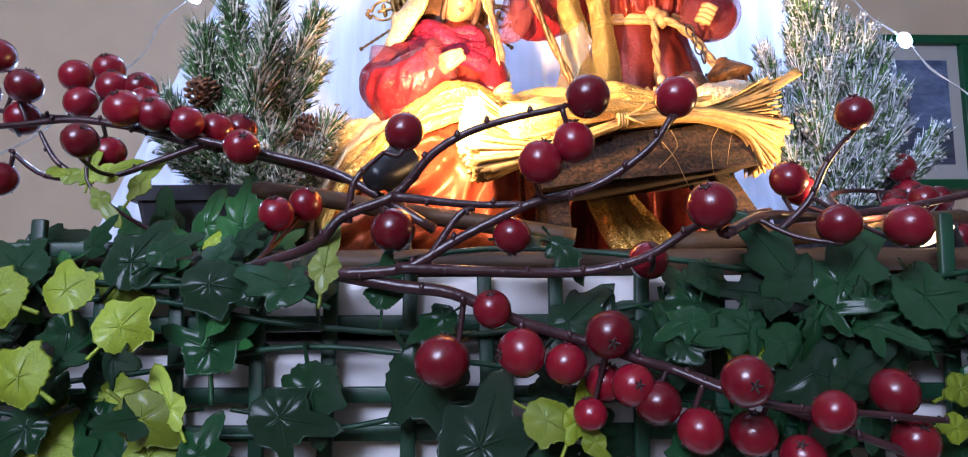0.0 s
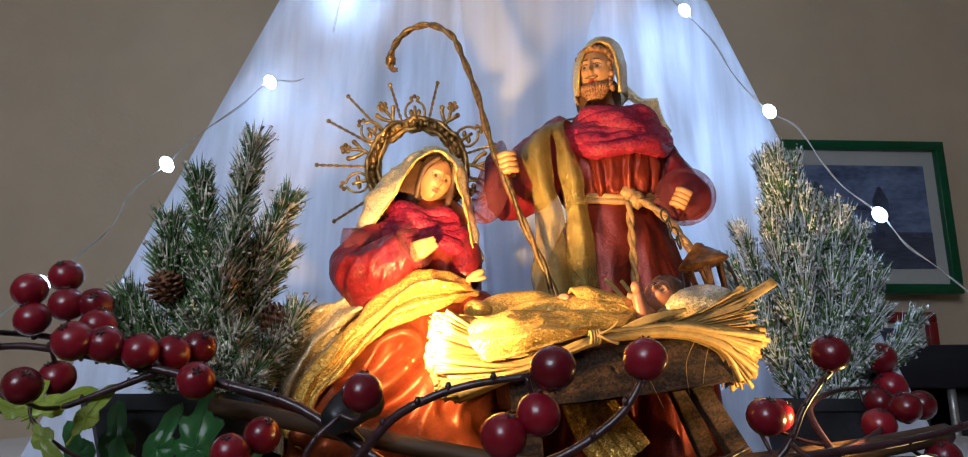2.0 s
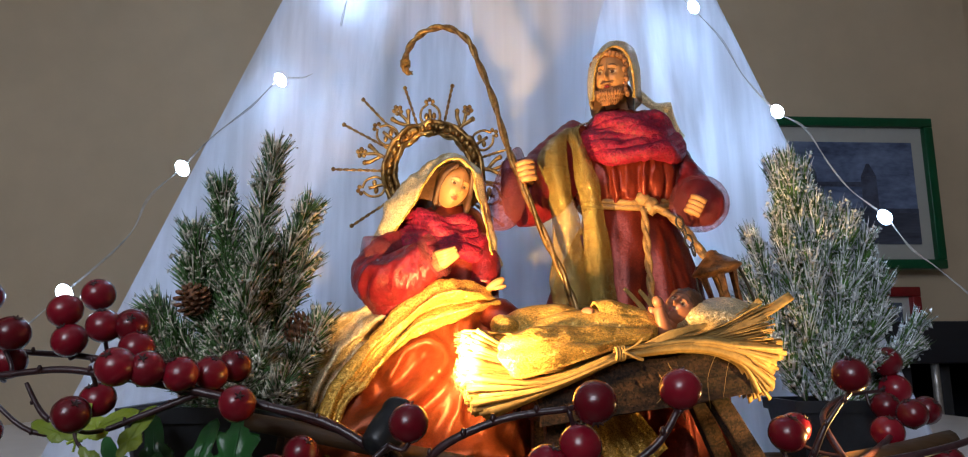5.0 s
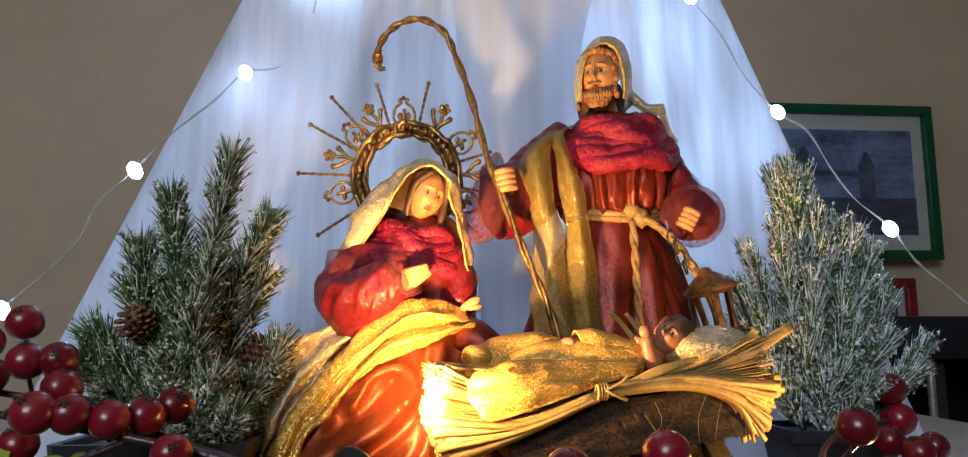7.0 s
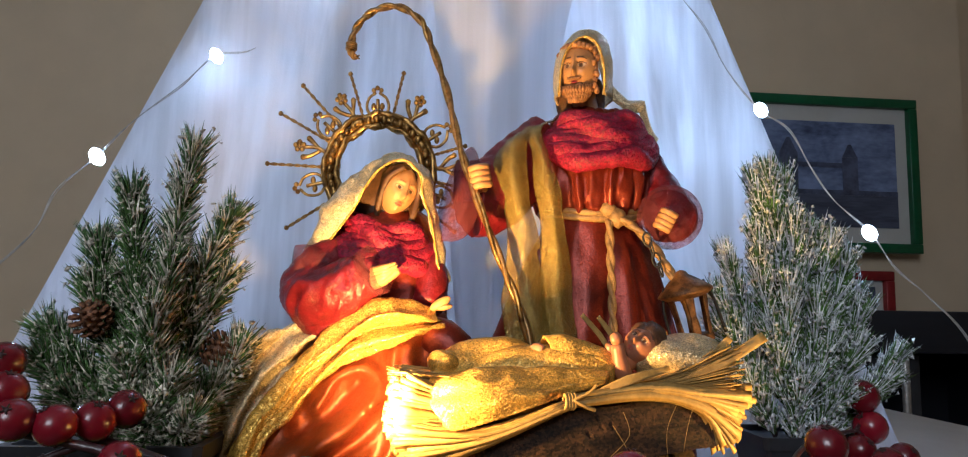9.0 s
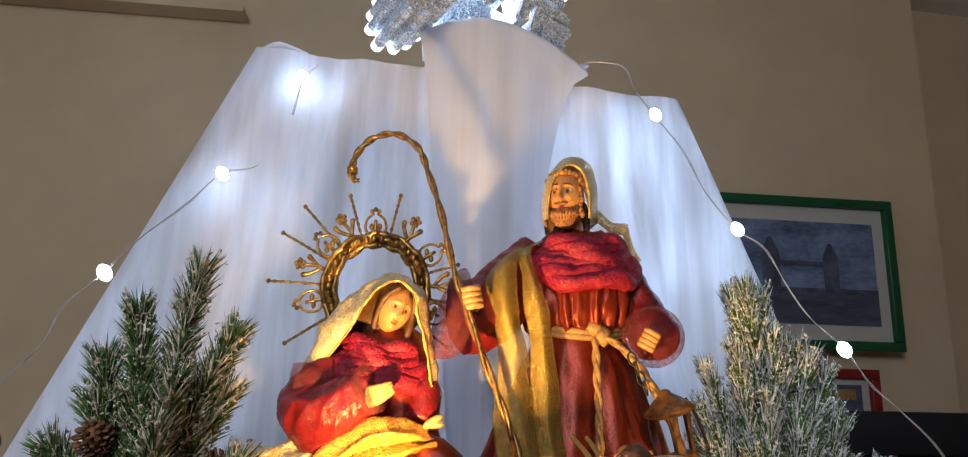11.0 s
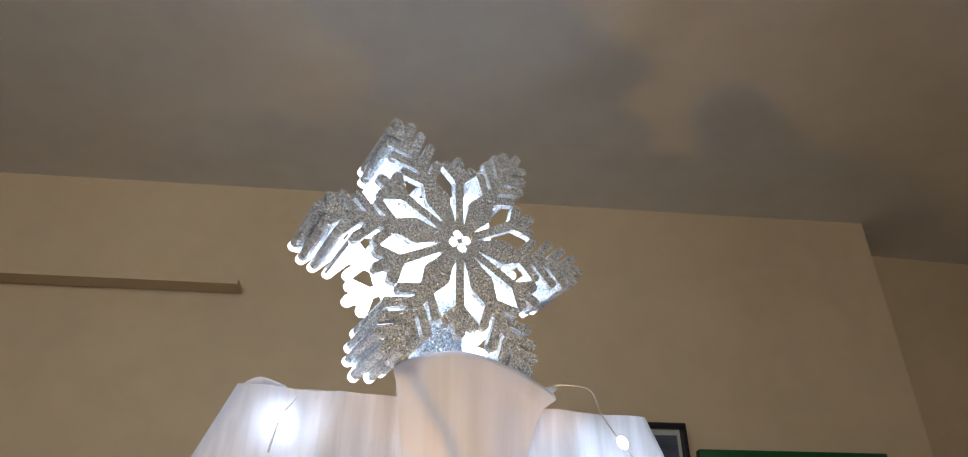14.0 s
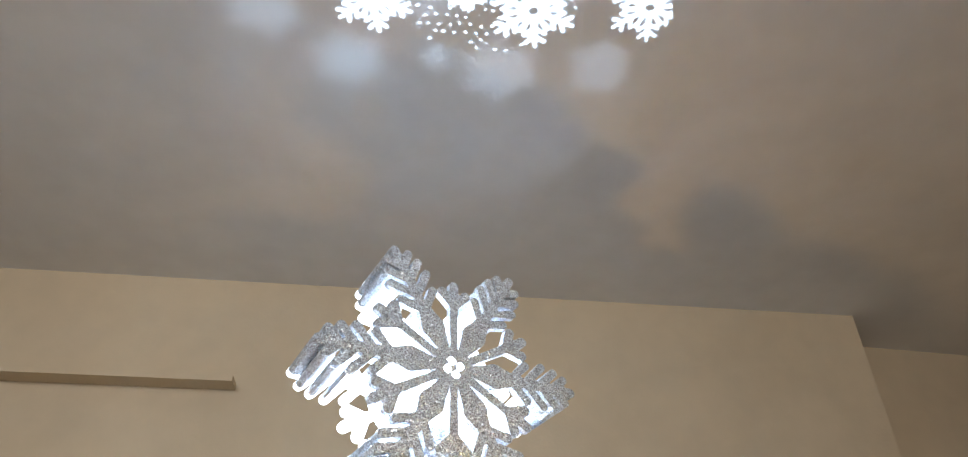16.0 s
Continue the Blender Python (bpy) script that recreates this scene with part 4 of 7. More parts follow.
    s.sheet(widen([[(0.073, 0.452, 1.2380), (0.0600, 0.438, 1.2340), (0.0470, 0.424, 1.2215), (0.0425, 0.416, 1.2080), (0.0460, 0.413, 1.1890), (0.0500, 0.411, 1.1730), (0.0500, 0.409, 1.1510), (0.0500, 0.404, 1.1290), (0.053, 0.400, 1.110)],
             [(0.077, 0.450, 1.2400), (0.0620, 0.434, 1.2345), (0.0515, 0.418, 1.2230), (0.0480, 0.410, 1.2090), (0.0505, 0.408, 1.1890), (0.0555, 0.407, 1.1700), (0.0550, 0.405, 1.1520), (0.0590, 0.400, 1.1255), (0.063, 0.396, 1.106)],
             [(0.081, 0.448, 1.2400), (0.0655, 0.432, 1.2320), (0.0565, 0.420, 1.2240), (0.0535, 0.413, 1.2100), (0.0552, 0.411, 1.1890), (0.0606, 0.409, 1.1660), (0.0598, 0.408, 1.1540), (0.0685, 0.404, 1.1215), (0.072, 0.400, 1.103)]], 1.75), sheer_gold, 7, 0.0006, 0.0010, 90)
    s.sheet(widen([[(0.078, 0.446, 1.2420), (0.0595, 0.428, 1.2300), (0.0612, 0.416, 1.2140), (0.0637, 0.413, 1.1930), (0.0668, 0.4125, 1.1750), (0.0672, 0.410, 1.1540), (0.0670, 0.406, 1.1370), (0.068, 0.402, 1.112)],
             [(0.080, 0.444, 1.2425), (0.0625, 0.424, 1.2305), (0.0650, 0.411, 1.2125), (0.0685, 0.409, 1.1930), (0.0712, 0.4085, 1.1745), (0.0730, 0.406, 1.1525), (0.0728, 0.402, 1.1355), (0.075, 0.398, 1.110)],
             [(0.083, 0.444, 1.2420), (0.0660, 0.424, 1.2310), (0.0688, 0.413, 1.2105), (0.0735, 0.411, 1.1930), (0.0757, 0.411, 1.1735), (0.0787, 0.409, 1.1508), (0.0787, 0.405, 1.1337), (0.081, 0.401, 1.108)]], 1.45), sheer_gold, 7, 0.0006, 0.0010, 90)
    # cord belt with a knot and two ends
    for o in (0.0, 0.0032):
        s.tube([(0.100 + 0.0305 * math.cos(a), 0.445 - 0.0235 * math.sin(a), 1.1815 + o + 0.0025 * math.cos(a * 2)) for a in (2 * math.pi * i / 24 for i in range(25))], 0.0021, 8, cord, smooth=3)
    s.ball((0.1045, 0.4215, 1.1835), [0.0062, 0.0045, 0.0048], RY(25), 14, cord, rough=0.25, freq=350)
    s.ball((0.1085, 0.4195, 1.1795), [0.0048, 0.004, 0.0058], RY(-20), 14, cord, rough=0.25, freq=350)
    for d in (0, math.pi):
        s.tube([(0.104 + 0.0011 * math.cos(i * 1.1 + d), 0.4185 - 0.0006 * i + 0.0011 * math.sin(i * 1.1 + d), 1.178 - 0.0042 * i) for i in range(20)], 0.0016, 6, cord, smooth=2)
        s.tube([(0.109 + 0.0026 * i - 0.00002 * i * i + 0.0012 * math.cos(i * 1.1 + d), 0.4185 - 0.0007 * i + 0.0012 * math.sin(i * 1.1 + d), 1.1795 - 0.0012 * i - 0.00013 * i * i) for i in range(20)], 0.0018, 6, cord, smooth=2)
    ob = part("bearded_statue", s, [SATIN, VELVET, GOLD_CLOTH, RESIN, RESIN_DARK, CORD, ORGANZA, PALE_GOLD, FRILL, CURLS, GOLD_SHEER, EYE_WHITE, LIP])
    return tagged(ob, "standing bearded nativity statue in wine satin robe and crimson scarf", "statue")


standing_statue()


def kneeling_statue():
    s = Shape()
    rust, velvet, gold, resin, hair, organza, pale, wine, frill, curl, eye, lip = range(12)
    # spreading skirt with soft rolled folds on its front
    rings = [(1.0285 + 0.0975 * k / 44, k / 44) for k in range(45)]
    s.loft([(z, -0.038 + 0.021 * v, 0.425 + 0.007 * v, 0.076 - 0.040 * v ** 0.85 - 0.007 * v ** 6, 0.064 - 0.034 * v ** 0.9 - 0.006 * v ** 6) for z, v in rings], 260, 0.05, 7, rust, phase=0.8)
    s.emboss(0, [([(-0.074, 1.046), (-0.0557, 1.0570), (-0.0426, 1.0640), (-0.0294, 1.0730), (-0.0208, 1.0805)], 0.0081, 0.0090),
                 ([(-0.0205, 1.0815), (-0.0168, 1.0869), (-0.0196, 1.0940), (-0.0271, 1.0972), (-0.0365, 1.0945), (-0.0424, 1.0870), (-0.047, 1.078)], 0.0049, 0.0037),
                 ([(-0.0290, 1.0900), (-0.0330, 1.0830), (-0.0420, 1.0750), (-0.054, 1.067)], -0.0043, 0.0050),
                 ([(-0.0110, 1.1060), (-0.0120, 1.0960), (-0.0130, 1.0850), (-0.0150, 1.0740), (-0.0220, 1.0640), (-0.031, 1.055), (-0.040, 1.048)], 0.0047, 0.0050),
                 ([(-0.0175, 1.0740), (-0.0270, 1.0640), (-0.042, 1.0550), (-0.058, 1.046)], -0.0038, 0.0043),
                 ([(-0.0040, 1.1080), (-0.0040, 1.0950), (-0.0060, 1.0800), (-0.0100, 1.0660), (-0.014, 1.050)], 0.0052, 0.0056),
                 ([(0.0060, 1.1100), (0.0070, 1.0950), (0.006, 1.0750), (0.002, 1.055)], 0.0047, 0.0062),
                 ([(-0.0620, 1.0720), (-0.0700, 1.0600), (-0.080, 1.047)], 0.0047, 0.0062),
                 ([(-0.050, 1.036), (-0.028, 1.040), (-0.005, 1.042), (0.015, 1.039)], 0.0085, 0.0085)], 0.425, 1.45)
    s.tube([(0.004, 0.405, 1.114), (0.018, 0.402, 1.106), (0.026, 0.404, 1.085), (0.028, 0.41, 1.06)], [0.010, 0.012, 0.013, 0.014], 14, wine)
    s.crumple(0, 0.0009, 60)
    s.gather(0, len(s.v), (-0.03, 0.43), 0.0030, (0.55, 0.0, 0.83), 58)
    n0 = len(s.v)
    # bodice
    s.loft([(1.10, -0.019, 0.434, 0.034, 0.028), (1.13, -0.019, 0.434, 0.032, 0.026), (1.155, -0.0195, 0.434, 0.029, 0.023), (1.172, -0.019, 0.434, 0.024, 0.019), (1.184, -0.015, 0.433, 0.010, 0.010)], 64, 0.05, 10, wine)
    # puffed sleeve, forearm and hands
    s.tube([(-0.030, 0.428, 1.160), (-0.046, 0.420, 1.150), (-0.055, 0.413, 1.138), (-0.050, 0.405, 1.132), (-0.036, 0.399, 1.137), (-0.026, 0.395, 1.144)], [0.011, 0.0145, 0.0162, 0.0168, 0.0150, 0.0122], 52, organza, smooth=16)
    s.tube([(-0.052, 0.414, 1.132), (-0.046, 0.408, 1.122), (-0.036, 0.403, 1.120)], [0.016, 0.014, 0.006], 40, organza, smooth=14)
    s.crumple(n0, 0.0015, 55)
    s.gather(n0, len(s.v), (-0.025, 0.425), 0.0020, (0.2, -0.4, 0.9), 95)
    s.tube([(-0.027, 0.3955, 1.1438), (-0.0235, 0.3935, 1.1455), (-0.0215, 0.3925, 1.1465)], [0.0122, 0.0130, 0.0132], 24, frill)
    s.tube([(-0.052, 0.414, 1.146), (-0.060, 0.410, 1.1485), (-0.066, 0.408, 1.149)], [0.0125, 0.0115, 0.0100], 24, frill)
    s.tube([(0.003, 0.424, 1.158), (0.006, 0.417, 1.142), (0.004, 0.411, 1.128)], [0.008, 0.0095, 0.009], 24, organza)
    for o in (-0.0024, -0.0008, 0.0008, 0.0024):
        s.tube([(-0.0235, 0.3915, 1.1425 + o * 1.3), (-0.0175, 0.3880, 1.1447 + o), (-0.0105 - abs(o) * 0.5, 0.3880, 1.1480 + o * 0.7)], [0.0024, 0.0021, 0.0006], 8, resin, smooth=6)
    s.tube([(-0.024, 0.393, 1.139), (-0.018, 0.390, 1.141), (-0.010, 0.389, 1.146)], [0.0035, 0.003, 0.0018], 8, resin)
    # shoulder scarf
    n0 = len(s.v)
    cowl(s, (-0.0205, 0.427, 1.1620), 0.0275, 0.021, 0.0050, 0.015, velvet, 6, lean=-0.003)
    s.crumple(n0, 0.0010, 75)
    s.crumple(n0, 0.0003, 350)
    # head bowed to its side
    turn = RZ(27) @ RY(19) @ RX(12)
    h = Vector((-0.0132, 0.4195, 1.1915))
    s.tube([(-0.0195, 0.431, 1.168), (-0.0165, 0.4255, 1.182)], 0.0058, 12, resin)
    s.head(h, (0.0098, 0.0108, 0.0136), turn, resin, paint=(eye, hair, curl, lip), gaze=0.03)
    for k in range(7):
        q = k / 6
        s.tube([h + turn @ Vector((-0.0050 - 0.0045 * q, -0.0085 + 0.006 * q, 0.0122 - 0.002 * q)), h + turn @ Vector((-0.0098, -0.0048 + 0.004 * q, 0.003)), h + Vector((-0.0108 - 0.001 * q, -0.001 + 0.004 * q, -0.010)), h + Vector((-0.0115 + 0.003 * q, 0.002, -0.020))], [0.0012, 0.0017, 0.0018, 0.0014], 8, hair, smooth=5)
        s.tube([h + turn @ Vector((0.0045 + 0.0045 * q, -0.0088 + 0.006 * q, 0.0122 - 0.002 * q)), h + turn @ Vector((0.0098, -0.0050 + 0.004 * q, 0.002)), h + Vector((0.0088 - 0.001 * q, -0.003 + 0.004 * q, -0.013)), h + Vector((0.0050 + 0.003 * q, -0.002 + 0.003 * q, -0.022))], [0.0012, 0.0017, 0.0018, 0.0014], 8, hair, smooth=5)
    s.ball(h + turn @ Vector((0, 0.0035, 0.0042)), [0.0104, 0.0112, 0.0112], turn, 18, hair, rough=0.12, freq=500)
    # dark filler ball inside the veil, standing for its shaded lining
    s.ball(h + Vector((-0.0080, 0.0085, -0.0060)), [0.0190, 0.0085, 0.0215], RY(22), 24, hair, rough=0.1, freq=200)
    # veil of champagne tulle over head, shoulders and back
    rim = [(-0.0500, 0.412, 1.1600), (-0.0360, 0.408, 1.1790), (-0.0300, 0.4065, 1.1910), (-0.0225, 0.406, 1.2010), (-0.0105, 0.406, 1.2062), (-0.0018, 0.407, 1.1990), (0.0006, 0.408, 1.1870), (0.0050, 0.410, 1.1740), (0.0100, 0.411, 1.1480)]
    s.sheet([rim,
             [(-0.0630, 0.416, 1.1520), (-0.0535, 0.417, 1.1815), (-0.0405, 0.418, 1.1965), (-0.0275, 0.418, 1.2075), (-0.0115, 0.418, 1.2118), (0.0035, 0.4185, 1.2030), (0.0070, 0.419, 1.1870), (0.0105, 0.420, 1.1700), (0.0160, 0.419, 1.1420)],
             [(-0.0500, 0.440, 1.1480), (-0.0420, 0.442, 1.1780), (-0.0340, 0.440, 1.1950), (-0.0240, 0.436, 1.2050), (-0.0115, 0.434, 1.2075), (0.0000, 0.435, 1.1990), (0.0050, 0.438, 1.1850), (0.0080, 0.440, 1.1680), (0.0120, 0.440, 1.1420)]], pale, 8, 0.0009, 0.0022, 130)
    s.tube(rim, 0.0006, 7, gold, smooth=6)
    n0 = len(s.v)
    # gold sash in two soft folds across the lap, falling to the side
    s.sheet([[(0.0074, 0.402, 1.1262), (-0.0060, 0.396, 1.1312), (-0.0206, 0.393, 1.1318), (-0.0325, 0.396, 1.1253), (-0.0450, 0.398, 1.1180), (-0.0571, 0.398, 1.1050), (-0.0690, 0.394, 1.0909), (-0.0786, 0.388, 1.0761), (-0.090, 0.382, 1.050)],
             [(0.0106, 0.3965, 1.1231), (-0.0058, 0.3825, 1.1250), (-0.0201, 0.3805, 1.1235), (-0.0315, 0.3825, 1.1165), (-0.0423, 0.3865, 1.1080), (-0.0557, 0.3875, 1.0967), (-0.0654, 0.3835, 1.0830), (-0.0753, 0.3795, 1.0712), (-0.085, 0.3735, 1.045)],
             [(0.0118, 0.3965, 1.1205), (-0.0044, 0.3905, 1.1190), (-0.0202, 0.3885, 1.1175), (-0.0322, 0.3885, 1.1120), (-0.0422, 0.3905, 1.1030), (-0.0548, 0.3905, 1.0915), (-0.0636, 0.3865, 1.0790), (-0.0735, 0.3825, 1.0675), (-0.081, 0.3765, 1.042)],
             [(0.0125, 0.3925, 1.1190), (-0.0034, 0.3805, 1.1150), (-0.0200, 0.3775, 1.1110), (-0.0328, 0.3775, 1.1060), (-0.0428, 0.3805, 1.0970), (-0.0532, 0.3815, 1.0870), (-0.0612, 0.3785, 1.0755), (-0.0705, 0.3755, 1.0640), (-0.076, 0.3705, 1.039)],
             [(0.0088, 0.398, 1.1150), (-0.0029, 0.390, 1.1125), (-0.0198, 0.387, 1.1059), (-0.0337, 0.386, 1.1005), (-0.0435, 0.388, 1.0928), (-0.0518, 0.388, 1.0831), (-0.0594, 0.385, 1.0726), (-0.0680, 0.381, 1.0610), (-0.072, 0.376, 1.036)]], gold, 10, 0.0009, 0.0012, 120, 0.0011, 3)
    s.sheet([[(-0.046, 0.416, 1.1210), (-0.062, 0.415, 1.1170), (-0.078, 0.412, 1.1060), (-0.092, 0.406, 1.0860), (-0.098, 0.400, 1.0620), (-0.100, 0.392, 1.0400)],
             [(-0.048, 0.402, 1.1160), (-0.060, 0.400, 1.1090), (-0.074, 0.396, 1.0970), (-0.085, 0.391, 1.0790), (-0.093, 0.386, 1.0590), (-0.096, 0.380, 1.0390)],
             [(-0.050, 0.409, 1.1100), (-0.061, 0.406, 1.1010), (-0.072, 0.402, 1.0900), (-0.081, 0.397, 1.0740), (-0.089, 0.391, 1.0560), (-0.092, 0.386, 1.0370)],
             [(-0.050, 0.402, 1.1070), (-0.060, 0.399, 1.0970), (-0.069, 0.395, 1.0850), (-0.077, 0.389, 1.0700), (-0.085, 0.383, 1.0520), (-0.087, 0.378, 1.0350)]], pale, 9, 0.0008, 0.0028, 85, 0.0016, 3)
    s.sheet([[(-0.040, 0.428, 1.1180), (-0.056, 0.430, 1.1170), (-0.072, 0.430, 1.1130), (-0.090, 0.428, 1.1030), (-0.103, 0.424, 1.0900), (-0.108, 0.420, 1.0700), (-0.106, 0.416, 1.0450)],
             [(-0.044, 0.414, 1.1200), (-0.060, 0.412, 1.1190), (-0.078, 0.406, 1.1110), (-0.094, 0.404, 1.0980), (-0.104, 0.402, 1.0820), (-0.107, 0.400, 1.0620), (-0.105, 0.398, 1.0400)],
             [(-0.046, 0.410, 1.1120), (-0.062, 0.408, 1.1080), (-0.076, 0.406, 1.0990), (-0.090, 0.404, 1.0850), (-0.098, 0.400, 1.0700), (-0.101, 0.396, 1.0520), (-0.100, 0.392, 1.0360)]], pale, 10, 0.0008, 0.0048, 95, 0.0022, 2)
    s.ball((0.0110, 0.399, 1.1300), [0.0026, 0.0028, 0.0062], RY(58), 14, resin)
    s.ball((0.0130, 0.398, 1.1280), [0.0016, 0.0018, 0.0046], RY(80), 12, resin)
    ob = part("veiled_statue", s, [RUST, VELVET, GOLD_CLOTH, RESIN, RESIN_DARK, ORGANZA, PALE_GOLD, SATIN, FRILL, CURLS, EYE_WHITE, LIP])
    return tagged(ob, "kneeling veiled nativity statue in rust satin skirt and gold sash", "statue")


kneeling_statue()


def halo():
    c = Vector((-0.0262, 0.4465, 1.2075))
    t = thing("halo_crown", "antique gold metal halo crown with rays and flowers", "halo", at=c)
    ring = Shape()
    for j in range(3):
        ring.tube([((0.0285 + 0.0035 * (j - 1)) * math.sin(a) * 1.0, 0.001 * math.sin(8 * a + j * 2), (0.0305 + 0.0035 * (j - 1)) * math.cos(a) + 0.0008 * math.sin(13 * a + j)) for a in (2 * math.pi * i / 48 for i in range(49))], 0.0021, 8, smooth=2)
    ring.crumple(0, 0.0011, 260)
    part("ring", ring, BRASS, t)
    rays = [(-88, 0.064), (-61, 0.066), (-43, 0.067), (-18, 0.060), (12, 0.060), (72, 0.052), (100, 0.050), (128, 0.056), (-124, 0.062)]
    for a, l in rays:
        a = radians(a)
        d = Vector((math.sin(a), 0, math.cos(a)))
        n = Vector((math.cos(a), 0, -math.sin(a)))
        r = Shape()
        for ph in (0, math.pi):
            r.tube([d * (0.030 + (l - 0.030) * i / 16) + (n * math.cos(i * 1.5 + ph) + Vector((0, math.sin(i * 1.5 + ph), 0))) * 0.00055 for i in range(17)], 0.00055, 5, smooth=2)
        r.ball(d * (l + 0.0008), 0.0015, seg=8)
        part("ray", r, BRASS, t)
    for k, a in enumerate((-104, -74, -50, -29, -3, 28, 56, 84, 112)):
        a = radians(a)
        d = Vector((math.sin(a), 0, math.cos(a)))
        n = Vector((math.cos(a), 0, -math.sin(a)))
        f = Shape()
        if k % 2:
            f.tube([d * 0.031, d * 0.038 + n * 0.002, d * 0.046], [0.0014, 0.0012, 0.0011], 6)
            for sg in (-1, 1):
                f.tube([d * 0.036 + n * 0.001, d * 0.041 + n * sg * 0.004, d * 0.044 + n * sg * 0.0055], [0.0011, 0.0013, 0.0016], 6)
                f.ball(d * 0.0445 + n * sg * 0.0058, 0.0018, seg=8)
            for i in range(5):
                b = 2 * math.pi * i / 5
                f.ball(d * (0.0485 + 0.0024 * math.cos(b)) + n * 0.0024 * math.sin(b), (0.0016, 0.0011, 0.0016), seg=8)
            f.ball(d * 0.0485 + Vector((0, -0.001, 0)), 0.0012, seg=8)
        else:
            for sg in (-1, 1):
                f.tube([d * 0.031, d * 0.036 + n * sg * 0.006, d * 0.043 + n * sg * 0.0055, d * 0.047 + n * sg * 0.001], 0.0009, 6)
                f.ball(d * 0.0385 + n * sg * 0.0025, (0.0016, 0.0012, 0.0024), seg=8)
            f.tube([d * 0.031, d * 0.043], 0.0011, 6)
            for o in (-0.0022, 0, 0.0022):
                f.ball(d * (0.0485 + (0.0014 if o == 0 else 0)) + n * o, 0.0015, seg=8)
        part("finial", f, BRASS, t)
    for i in range(26):
        a = radians(-118 + 236 * i / 25)
        part("bead", Shape().ball((0.0285 * math.sin(a), -0.0022, 0.0305 * math.cos(a)), (0.0020, 0.0014, 0.0024), seg=8, rough=0.3, freq=600), BRASS, t)


halo()


def staff():
    t = thing("shepherd_staff", "twisted brown and gold shepherd's staff with a crook", "staff", at=(0, 0, 0))
    line = [(0.0590, 0.390, 1.102), (0.0515, 0.393, 1.128), (0.0415, 0.397, 1.153), (0.0278, 0.403, 1.1895), (0.0195, 0.412, 1.217), (0.0121, 0.423, 1.250), (0.0028, 0.434, 1.280), (-0.0040, 0.438, 1.2965), (-0.0180, 0.441, 1.3060), (-0.0325, 0.4425, 1.3030), (-0.0420, 0.4435, 1.2930), (-0.0452, 0.444, 1.2810), (-0.0434, 0.444, 1.2755), (-0.0400, 0.444, 1.2750)]
    pts, _ = spline([Vector(p) for p in line], [1] * len(line), 8)
    for k, (m, ph) in enumerate(((STAFF, 0), (BRASS, math.pi))):
        s = Shape()
        tw = []
        for i, p in enumerate(pts):
            d = (pts[min(i + 1, len(pts) - 1)] - pts[max(i - 1, 0)]).normalized()
            a = d.cross(Vector((0, 1, 0))).normalized()
            b = d.cross(a)
            tw.append(p + (a * math.cos(i * 0.55 + ph) + b * math.sin(i * 0.55 + ph)) * 0.00095)
        s.tube(tw, [0.0015] * (len(tw) - 12) + [0.0015 - 0.0001 * i for i in range(12)], 7, smooth=2)
        part("strand", s, m, t)
    w = Shape()
    for i in range(4):
        w.tube([(-0.0448 + 0.003 * math.cos(a), 0.444 + 0.003 * math.sin(a), 1.2795 + 0.0012 * i) for a in (2 * math.pi * j / 10 for j in range(11))], 0.0006, 5, smooth=2)
    part("binding", w, BRASS, t, "gold wire binding")


staff()


def lantern():
    c = Vector((0.1425, 0.4055, 1.1370))
    t = thing("lantern", "small old-gold tin lantern hung from a hook", "lantern", at=c)
    t.rotation_euler = (0, radians(-14), 0)
    base = Shape().rings([[(r * math.cos(2 * math.pi * i / 24), r * math.sin(2 * math.pi * i / 24), z) for i in range(24)] for z, r in ((-0.026, 0.0060), (-0.0255, 0.0092), (-0.022, 0.0094), (-0.0215, 0.0080))])
    part("base", base, TIN, t)
    part("roof", Shape().rings([[(r * math.cos(2 * math.pi * i / 24), r * math.sin(2 * math.pi * i / 24), z) for i in range(24)] for z, r in ((-0.002, 0.0100), (0.0005, 0.0146), (0.0015, 0.0150), (0.0045, 0.0118), (0.0085, 0.0070), (0.0105, 0.0040), (0.0125, 0.0030), (0.0135, 0.0008))]), TIN, t)
    for k in range(6):
        a = 2 * math.pi * k / 6 + 0.3
        part("post", Shape().strip([(0.0080 * math.cos(a), 0.0080 * math.sin(a), -0.024), (0.0086 * math.cos(a), 0.0086 * math.sin(a), -0.012), (0.0100 * math.cos(a), 0.0100 * math.sin(a), 0.0)], [0.0050, 0.0032, 0.0052], (-math.sin(a), math.cos(a), 0), 0.0008, cols=5), TIN, t)
    part("handle", Shape().tube([(-0.011, 0, 0.006), (-0.014, 0, -0.006), (-0.0135, 0, -0.022)], 0.0008, 6), BLACK, t)
    part("handle", Shape().tube([(0.011, 0, 0.006), (0.0145, 0, -0.006), (0.0165, 0, -0.024)], 0.0009, 6), BLACK, t)
    for k in range(4):
        part("chain_link", Shape().tube([(-0.010 - 0.001 * k + 0.0022 * math.cos(a) * (k % 2), 0.0022 * math.cos(a) * ((k + 1) % 2), 0.016 + 0.0058 * k + 0.0038 * math.sin(a)) for a in (2 * math.pi * j / 12 for j in range(13))], 0.0006, 5, smooth=2), BLACK, t)


lantern()


